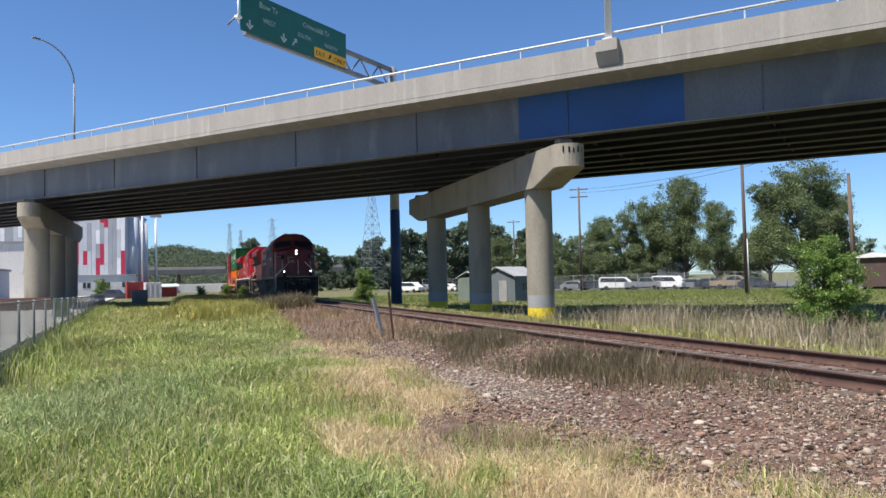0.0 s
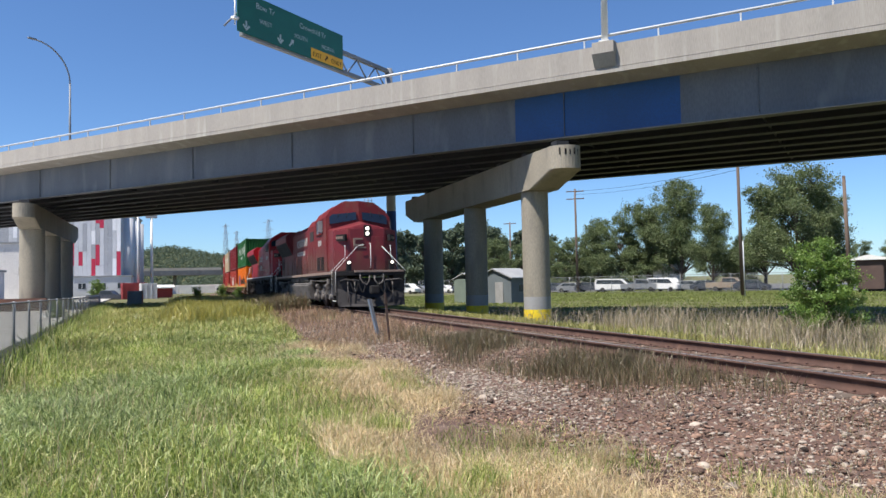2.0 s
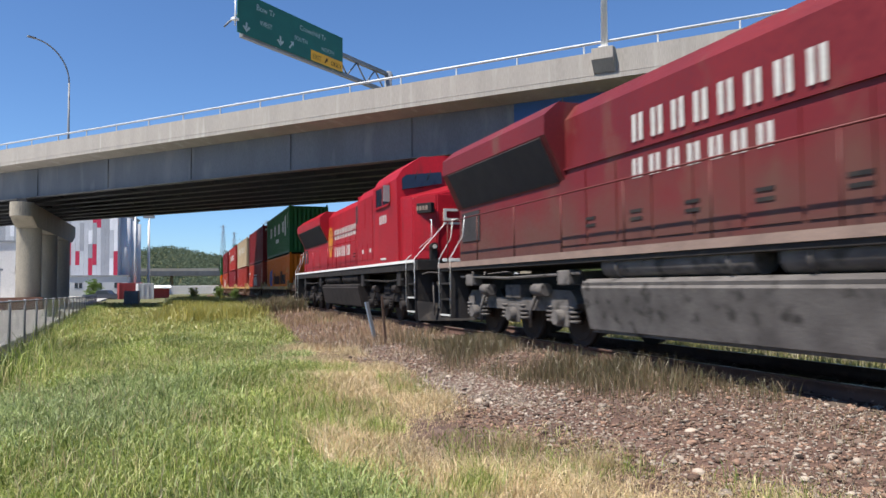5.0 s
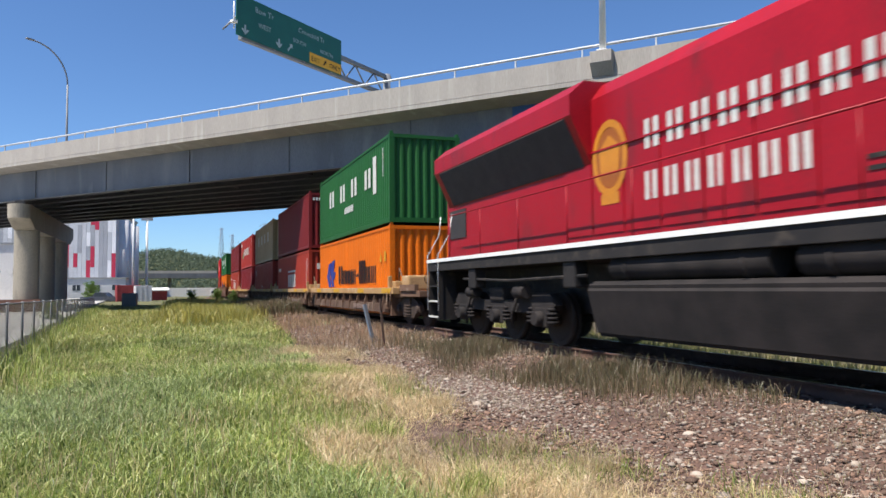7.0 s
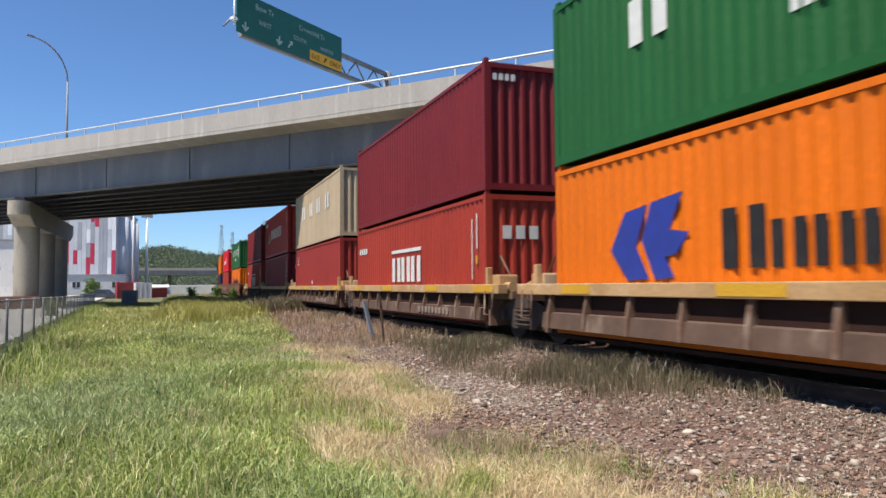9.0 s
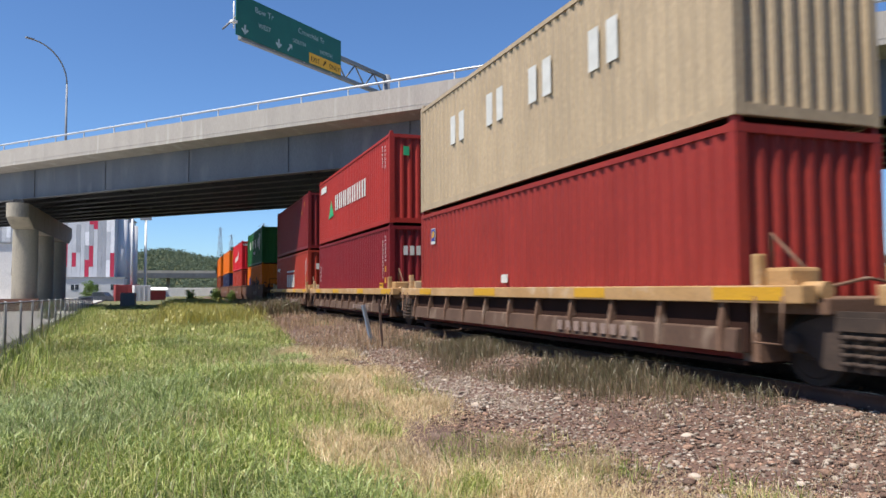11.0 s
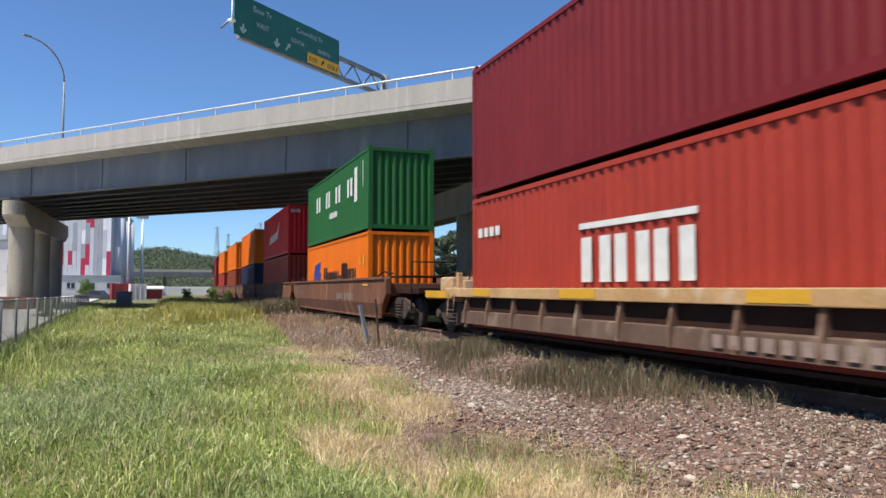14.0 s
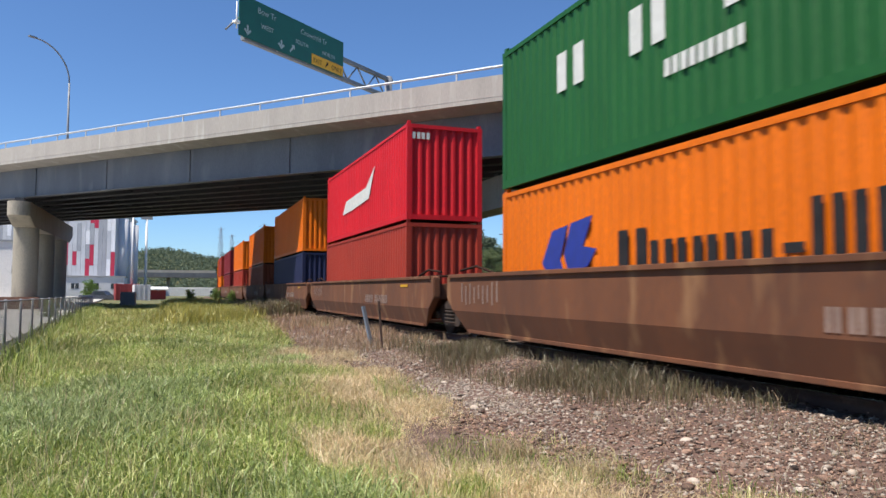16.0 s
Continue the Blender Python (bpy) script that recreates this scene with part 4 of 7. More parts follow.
    add_box(bm, X(9.8), X(8.0), -0.9, 0.9, D + 2.69, D + 2.84, 0.05)
    part("exhaust_and_brake_housing", bm, paint if not is_lead else LOCO_DUST, loco)
    for u in (16.8, 18.3, 19.8):
        bm = bmesh.new()
        add_tube(bm, (X(u), 0, D + 2.75), (X(u), 0, D + 2.9), 0.6, 0.6, 24)
        part("roof_fan", bm, BLACK_STEEL, loco)
    if not is_lead:
        box_part("grey_panel", (X(9.2), X(7.45), -hw - 0.03, -hw - 0.005, D + 1.7, D + 2.4), DARK_MESH, loco, 0, "dark intake screen panel")
    # walkway rails
    for s in (-1, 1):
        bm = bmesh.new()
        add_tube(bm, (X(20.8), s * 1.46, D + 1.0), (X(7.6), s * 1.46, D + 1.0), 0.016, 0.016, 6)
        for u in np.arange(7.6, 20.9, 1.88):
            add_tube(bm, (X(u), s * 1.46, D - 0.05), (X(u), s * 1.46, D + 1.0), 0.014, 0.014, 6)
        part("walkway_rail", bm, paint, loco, "thin walkway handrail")
    # fuel tank, reservoirs and small gear under the frame
    bm = bmesh.new()
    add_prism(bm, [(-1.0, 0.3), (-1.32, 0.34), (-1.5, 1.1), (-1.42, 1.2), (1.42, 1.2), (1.5, 1.1), (1.32, 0.34), (1.0, 0.3)], X(14.5), X(7.3), "x")
    bmesh.ops.bevel(bm, geom=[e for e in bm.edges], offset=0.05, segments=2, affect="EDGES")
    part("fuel_tank", bm, TRUCK_GREY if is_lead else TRUCK_BLACK, loco, "long underslung fuel tank")
    for s in (-1, 1):
        for a, b in ((7.6, 10.3), (10.7, 13.9)):
            bm = bmesh.new()
            add_tube(bm, (X(b), s * 1.26, 1.4), (X(a), s * 1.26, 1.4), 0.19, 0.19, 18)
            for u in (a + 0.4, b - 0.4):
                add_tube(bm, (X(u) - 0.03, s * 1.28, 1.38), (X(u) + 0.03, s * 1.28, 1.38), 0.185, 0.185, 18)
            part("air_reservoir", bm, TRUCK_GREY if is_lead else TRUCK_BLACK, loco, "cylindrical air reservoir")
        for u in (2.0, 6.6, 14.9, 19.2):
            box_part("sand_box", (X(u + 0.4), X(u), min(s * 1.2, s * 1.46), max(s * 1.2, s * 1.46), 1.1, D - 0.3), TRUCK_GREY if is_lead else BLACK_STEEL, loco, 0.03)
        bm = bmesh.new()
        add_line(bm, [(X(1.8), s * 1.4, 1.3), (X(3.5), s * 1.4, 1.25), (X(6.8), s * 1.4, 1.32)], 0.03, 6)
        add_line(bm, [(X(14.6), s * 1.4, 1.3), (X(17.5), s * 1.4, 1.25), (X(20), s * 1.4, 1.32)], 0.03, 6)
        loose_parts("air_pipe", bm, TRUCK_GREY if is_lead else BLACK_STEEL, loco)
    loco_truck(loco, X(4.25), TRUCK_GREY if is_lead else TRUCK_BLACK)
    loco_truck(loco, X(L - 4.25), TRUCK_GREY if is_lead else TRUCK_BLACK)
    return loco


# ---- containers ----
BOX_L, BOX_W, BOX_H = 12.19, 2.438, 2.896
BOX_CACHE = {}


def corrugated(bm, length, z0, z1, depth, pitch, place):
    """A pressed sheet of trapezoid ribs; place(u, v, z) gives the point, u along, v outwards."""
    n = max(1, round(length / pitch))
    p = length / n
    prof = []
    for i in range(n):
        a = -length / 2 + i * p
        prof += [(a, 0), (a + 0.26 * p, 0), (a + 0.5 * p, -depth), (a + 0.76 * p, -depth)]
    prof.append((length / 2, 0))
    lo = [bm.verts.new(place(u, v, z0)) for u, v in prof]
    hi = [bm.verts.new(place(u, v, z1)) for u, v in prof]
    for i in range(len(prof) - 1):
        bm.faces.new((lo[i], lo[i + 1], hi[i + 1], hi[i]))


def container_meshes(mat, grey_mat):
    key = mat.name
    if key in BOX_CACHE:
        return BOX_CACHE[key]
    L, W, H = BOX_L / 2, BOX_W / 2, BOX_H
    out = {}
    for nm, s in (("side_panel", -1), ("side_panel", 1)):
        bm = bmesh.new()
        corrugated(bm, BOX_L - 0.32, 0.16, H - 0.1, 0.036, 0.278, lambda u, v, z: (u, s * (W - 0.012 + v), z))
        out[("side", s)] = as_mesh(nm, bm, mat)
    for s in (-1, 1):
        bm = bmesh.new()
        corrugated(bm, BOX_W - 0.28, 0.16, H - 0.1, 0.05, 0.27, lambda u, v, z: (s * (L - 0.03 + v), u, z))
        out[("end", s)] = as_mesh("end_panel", bm, mat)
    bm = bmesh.new()
    for x in (-L + 0.08, L - 0.08):
        for y in (-W + 0.08, W - 0.08):
            add_box(bm, x - 0.08, x + 0.08, y - 0.08, y + 0.08, 0.12, H - 0.12)
    for y in (-W + 0.04, W - 0.04):
        add_box(bm, -L + 0.161, L - 0.161, y - 0.04, y + 0.04, H - 0.1, H - 0.01)
        add_box(bm, -L + 0.161, L - 0.161, y - 0.04, y + 0.04, 0.01, 0.16)
    for x in (-L + 0.05, L - 0.05):
        add_box(bm, x - 0.05, x + 0.05, -W + 0.161, W - 0.161, H - 0.12, H - 0.005)
        add_box(bm, x - 0.05, x + 0.05, -W + 0.161, W - 0.161, 0.01, 0.16)
    out["frame"] = as_mesh("frame", bm, mat)
    bm = bmesh.new()
    add_box(bm, -L + 0.1, L - 0.1, -W + 0.07, W - 0.07, H - 0.05, H - 0.02)
    out["roof"] = as_mesh("roof", bm, mat)
    bm = bmesh.new()
    add_box(bm, -L + 0.1, L - 0.1, -W + 0.09, W - 0.09, 0.06, 0.15)
    out["floor"] = as_mesh("floor", bm, WELL_DARK)
    bm = bmesh.new()
    add_box(bm, -0.09, 0.09, -0.082, 0.082, 0, 0.118)
    add_box(bm, -0.06, 0.06, -0.05, 0.05, 0.118, 0.211)
    out["casting"] = as_mesh("corner_casting", bm, mat)
    BOX_CACHE[key] = out
    return out


def container(s_front, z, mat, label, marks=()):
    """A forty-foot box. marks: functions that draw its markings, each given (container)."""
    ob = thing("container", pose(0, 0, z), label, "shipping container", "containers on the train")
    meshes = container_meshes(mat, None)
    for key, me in meshes.items():
        if key != "casting":
            share(me.name.split(".")[0], me, ob, Matrix())
    for x in (-BOX_L / 2 + 0.088, BOX_L / 2 - 0.088):
        for y in (-BOX_W / 2 + 0.08, BOX_W / 2 - 0.08):
            for zz in (0, BOX_H - 0.118):
                share("corner_casting", meshes["casting"], ob, pose(x, y, zz))
    for mk in marks:
        mk(ob)
    MOVERS.append((ob, s_front - BOX_L / 2, z))
    return ob


FACE = -BOX_W / 2 + 0.006


def mark(fn, mat, name="lettering_bar", label=""):
    def draw(ob):
        bm = bmesh.new()
        fn(bm)
        loose_parts(name, bm, mat, ob, label)
    return draw


def word(x0, x1, z0, z1, n, mat, fill=0.62, paired=True):
    """Bars between x0 and x1 (from the rear end) on the side."""
    h = BOX_L / 2
    return mark(lambda bm: bars(bm, x0 - h, x1 - h, FACE, z0, z1, n, 0.006, fill, paired), mat)


def plate(x0, x1, z0, z1, mat, name="marking_plate"):
    h = BOX_L / 2
    return mark(lambda bm: add_box(bm, x0 - h, x1 - h, FACE - 0.007, FACE, z0, z1), mat, name)


def shape(pts, mat, name="emblem"):
    h = BOX_L / 2
    return mark(lambda bm: add_prism(bm, [(x - h, z) for x, z in pts], FACE - (0.015 if mat is SAFETY_YELLOW else 0.011), FACE - 0.003, "y"), mat, name)


def end_word(y0, y1, z0, z1, n, mat):
    """Bars on the end that faces forward."""
    def fn(bm):
        w = (y1 - y0) / n
        for i in range(n):
            add_box(bm, BOX_L / 2 - 0.02, BOX_L / 2 - 0.012, y0 + w * i, y0 + w * (i + 0.65), z0, z1)
    return mark(fn, mat)


def paint_of(name, rgb, dirt=0.8):
    c = tuple(v * 0.62 for v in lin(rgb))
    return surface(name, c, tuple(v * 0.86 for v in c), tuple(v * dirt for v in c), 0.8, 35, 0.55, bump=0.03, streak=(1, 1, 0.35), spec=0.25)


C_GREEN = paint_of("container_green", (38, 106, 50))
C_ORANGE = paint_of("container_orange", (255, 126, 0), 0.85)
C_MAROON = paint_of("container_maroon", (132, 34, 38))
C_OXIDE = paint_of("container_oxide_red", (182, 62, 44))
C_BEIGE = paint_of("container_beige", (208, 186, 154))
C_FADED = paint_of("container_faded_red", (170, 58, 50))
C_RED = paint_of("container_red", (186, 56, 48))
C_BRIGHT = paint_of("container_bright_red", (232, 30, 44))
C_BROWN = paint_of("container_brown", (150, 72, 44))
C_NAVY = paint_of("container_navy", (42, 48, 84))
C_DARKRED = paint_of("container_dark_red", (140, 34, 42))


def uasc_marks():
    m = []
    for x, w in ((2.35, 0.9), (4.6, 0.85), (6.65, 0.9), (8.85, 0.85)):
        m.append(word(x, x + w, 1.45, 2.15, 1, LETTER_WHITE, 1.0))
    m.append(word(5.4, 7.0, 0.9, 1.15, 9, LETTER_WHITE, 0.7, False))
    m.append(plate(10.06, 10.5, 1.15, 2.45, LETTER_WHITE))
    m.append(plate(11.34, 11.4, 1.6, 2.55, LETTER_WHITE))
    return m


def hapag_marks():
    m = [shape([(1.75, 1.38), (2.15, 1.95), (2.7, 2.02), (2.42, 1.42), (2.72, 0.94), (2.2, 0.92)], LETTER_BLUE), shape([(2.56, 1.5), (2.8, 2.04), (3.5, 2.12), (3.2, 1.62), (3.62, 1.56), (3.35, 1.28), (3.1, 1.24), (3.3, 0.95), (2.86, 0.93)], LETTER_BLUE)]
    m.append(word(4.2, 5.0, 1.05, 1.8, 1, LETTER_BLACK, 0.9))
    m.append(word(5.0, 7.4, 1.05, 1.6, 4, LETTER_BLACK, 0.85))
    m.append(plate(7.5, 7.8, 1.3, 1.42, LETTER_BLACK))
    m.append(word(7.85, 8.9, 1.05, 1.9, 2, LETTER_BLACK, 0.8))
    m.append(word(8.9, 10.4, 1.05, 1.65, 3, LETTER_BLACK, 0.85))
    m.append(shape([(10.92, 1.75), (11.15, 1.75), (11.04, 2.05)], SAFETY_YELLOW, "warning_mark"))
    m.append(plate(11.48, 11.66, 1.75, 2.1, SAFETY_YELLOW))
    return m


def hmm_marks():
    m = [word(4.65, 7.6, 0.98, 1.72, 3, LETTER_WHITE, 0.88), plate(4.65, 7.6, 1.86, 1.96, LETTER_WHITE), word(0.3, 1.5, 2.0, 2.2, 4, LETTER_WHITE, 0.7, False)]
    m.append(plate(11.36, 11.4, 1.0, 2.4, LETTER_WHITE))
    m.append(plate(11.64, 11.69, 1.7, 2.5, LETTER_WHITE))
    m.append(plate(11.6, 11.7, 1.35, 1.55, SAFETY_YELLOW))
    m.append(end_word(-0.8, 0.2, 1.9, 2.2, 3, LETTER_WHITE))
    return m


def hyundai_marks():
    m = [shape([(2.24, 1.0), (3.32, 1.08), (2.8, 1.75)], LETTER_GREEN), word(3.55, 9.1, 1.25, 1.9, 7, LETTER_WHITE, 0.72)]
    m += [plate(0.45, 1.7, 2.3, 2.58, LETTER_WHITE)] + [plate(11.3, 11.35, 1.9 + 0.13 * k, 1.98 + 0.13 * k, LETTER_WHITE) for k in range(6)] + [plate(11.63, 11.68, 1.85 + 0.13 * k, 1.93 + 0.13 * k, LETTER_WHITE) for k in range(6)]
    m.append(mark(lambda bm: add_box(bm, BOX_L / 2 - 0.02, BOX_L / 2 - 0.012, -0.75, -0.55, 2.2, 2.5), LETTER_GREEN, "emblem"))
    return m


def code_marks():
    dashes = [plate(11.34, 11.38, 1.2 + 0.13 * k, 1.29 + 0.13 * k, LETTER_WHITE) for k in range(10)]
    dashes += [plate(11.64, 11.69, 1.75 + 0.13 * k, 1.83 + 0.13 * k, LETTER_WHITE) for k in range(7)]
    return dashes + [plate(11.62, 11.72, 1.42, 1.6, SAFETY_YELLOW), shape([(11.6, 1.05), (11.76, 1.05), (11.68, 1.25)], SAFETY_YELLOW, "warning_mark")] + [plate(0.4, 0.46, 1.2 + 0.2 * k, 1.33 + 0.2 * k, LETTER_WHITE) for k in range(4)]


def caution_label(ob):
    """A small yellow plate with its word."""
    h = BOX_L / 2
    bm = bmesh.new()
    add_box(bm, 10.98 - h, 11.4 - h, FACE - 0.02, FACE, 0.88, 1.06)
    pl = part("caution_plate", bm, SAFETY_YELLOW, ob, "yellow caution plate")
    lettering("CAUTION", pl, pose(11.0 - h, FACE - 0.024, 0.96, 90), 0.08, LETTER_BLACK)


def lettering(text, parent, m, size, mat, align="LEFT"):
    cu = bpy.data.curves.new("lettering", "FONT")
    cu.body, cu.size, cu.extrude, cu.align_x = text, size, 0.002, align
    cu.materials.append(mat)
    tmp = bpy.data.objects.new("lettering", cu)
    me = bpy.data.meshes.new_from_object(tmp)
    bpy.data.objects.remove(tmp)
    ob = new("lettering", me)
    ob.parent = parent
    ob.matrix_basis = m
    return ob


# ---- container cars ----
def ribbed_car(s_front, lead, last):
    """One platform of an articulated car: yellow-tan chord, ribbed dark sides. s_front: its container's front."""
    car = thing("container_car", pose(0, 0, 0), "weathered container car with yellow-tan chord and ribbed brown sides", "railcar", "container cars of the train")
    run_with(car, s_front - BOX_L / 2)
    a, b = -7.25, 7.25
    for s in (-1, 1):
        bm = bmesh.new()
        add_box(bm, a, b, min(s * 1.24, s * 1.46), max(s * 1.24, s * 1.46), 0.94, 1.14, 0.015)
        chord = part("top_chord", bm, WELL_TAN, car, "scuffed yellow-tan top chord")
        for i, x in enumerate((-5.5, -1.7, 2.6, 5.9)):
            box_part("yellow_patch", (x, x + 0.9 + 0.2 * (i % 2), s * 1.463 - 0.004, s * 1.463 + 0.004, 0.97, 1.12), SAFETY_YELLOW, chord)
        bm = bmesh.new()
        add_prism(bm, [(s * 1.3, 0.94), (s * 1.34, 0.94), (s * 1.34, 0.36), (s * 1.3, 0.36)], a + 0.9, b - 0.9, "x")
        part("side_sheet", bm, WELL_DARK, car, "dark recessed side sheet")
        bm = bmesh.new()
        add_prism(bm, [(s * 1.3, 0.34), (s * 1.46, 0.36), (s * 1.42, 0.62), (s * 1.345, 0.64)], a + 1.0, b - 1.0, "x")
        part("bottom_chord", bm, WELL_CHORD, car, "dusty bottom chord")
        for i in range(11):
            x = a + 1.25 + i * 1.2
            bm = bmesh.new()
            add_prism(bm, [(s * 1.342, 0.937), (s * 1.41, 0.937), (s * 1.475, 0.62), (s * 1.485, 0.36), (s * 1.465, 0.35), (s * 1.425, 0.62), (s * 1.342, 0.66)], x - 0.032, x + 0.032, "x")
            part("rib", bm, WELL_RIB, car)
        bm = bmesh.new()
        bars(bm, 2.0, 4.4, -1.475 if s < 0 else 1.48, 0.42, 0.58, 9, 0.006, 0.6, False)
        loose_parts("number_bar", bm, SILL_TAN, car, "pale reporting-mark bar")
    bm = bmesh.new()
    for i in range(7):
        x = a + 1.3 + i * 2.0
        add_box(bm, x - 0.2, x + 0.2, -1.3, 1.3, 0.2, 0.255)
    add_box(bm, a + 1.0, b - 1.0, -1.3, -0.95, 0.2, 0.25)
    add_box(bm, a + 1.0, b - 1.0, 0.95, 1.3, 0.2, 0.25)
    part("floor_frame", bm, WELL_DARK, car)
    for e in (-1, 1):
        bm = bmesh.new()
        add_box(bm, *sorted((e * 6.15, e * 7.35)), -1.2, 1.2, 0.82, 1.0, 0.02)
        add_box(bm, *sorted((e * 6.2, e * 6.45)), -1.28, 1.28, 0.25, 0.94)
        part("end_platform", bm, WELL_RIB, car, "brown end platform")
        bm = bmesh.new()
        add_box(bm, *sorted((e * 6.45, e * 6.95)), -1.3, -0.85, 1.0, 1.34, 0.04)
        add_box(bm, *sorted((e * 6.5, e * 6.62)), -1.42, -1.3, 1.0, 1.5, 0.02)
        part("locking_box", bm, WELL_TAN, car, "tan container locking box")
        box_part("locking_box", (*sorted((e * 6.5, e * 6.95)), 0.7, 1.25, 1.0, 1.4), WELL_TAN, car, 0.04, "tan container locking box")
        bm = bmesh.new()
        add_line(bm, [(e * 6.4, -1.0, 1.02), (e * 6.4, -1.0, 1.75), (e * 6.9, -1.0, 1.3)], 0.025, 6)
        add_line(bm, [(e * 7.0, -1.2, 1.05), (e * 7.0, -0.2, 1.22), (e * 7.0, 0.9, 1.05)], 0.02, 6)
        part("brace_rod", bm, WELL_RIB, car)
        bm = bmesh.new()
        add_tube(bm, (e * 7.0, -1.15, 1.08), (e * 7.3, -1.15, 1.08), 0.1, 0.1, 12)
        add_box(bm, *sorted((e * 6.95, e * 7.02)), -1.3, -1.0, 1.0, 1.2)
        part("cushion_unit", bm, WELL_TAN, car)
        for s in (-1, 1):
            bm = bmesh.new()
            add_line(bm, [(e * 6.6, s * 1.47, 1.02), (e * 6.6, s * 1.5, 0.5), (e * 7.0, s * 1.5, 0.5), (e * 7.0, s * 1.47, 1.02)], 0.016, 6)
            part("stirrup", bm, WELL_RIB, car)
    freight_truck(car, 7.69, TRUCK_BROWN)
    if last:
        freight_truck(car, -7.69, TRUCK_BROWN)
    if lead:
        bm = bmesh.new()
        add_box(bm, 7.3, 9.2, -1.25, 1.25, 0.86, 1.04, 0.02)
        add_box(bm, 7.4, 8.9, -1.3, -1.18, 1.04, 1.22)
        part("end_deck", bm, WELL_RIB, car, "brown end deck over the truck")
        box_part("brake_housing", (6.98, 7.75, -1.12, -0.3, 1.045, 1.5), WELL_TAN, car, 0.06, "tan brake gear housing")
        bm = bmesh.new()
        for k in range(16):
            a0, a1 = 2 * math.pi * k / 16, 2 * math.pi * (k + 1) / 16
            add_tube(bm, (8.6, -0.7 + 0.2 * math.cos(a0), 1.4 + 0.2 * math.sin(a0)), (8.6, -0.7 + 0.2 * math.cos(a1), 1.4 + 0.2 * math.sin(a1)), 0.014, 0.014, 5, False)
        add_tube(bm, (8.6, -0.7, 1.04), (8.6, -0.7, 1.58), 0.016, 0.016, 6)
        part("brake_wheel", bm, WELL_DARK, car, "hand brake wheel")
        coupler(car, 9.0, 1)
    if last:
        bm = bmesh.new()
        add_box(bm, -9.2, -7.3, -1.25, 1.25, 0.86, 1.04, 0.02)
        part("end_deck", bm, WELL_RIB, car, "brown end deck over the truck")
        box_part("brake_housing", (-8.3, -7.45, -1.2, -0.35, 1.045, 1.42), WELL_TAN, car, 0.05, "tan brake gear housing")
        box_part("deck_edge", (-9.2, -7.3, -1.29, -1.254, 0.9, 1.08), SAFETY_YELLOW, car, 0, "yellow deck edge")
        coupler(car, -9.0, -1)
    return car


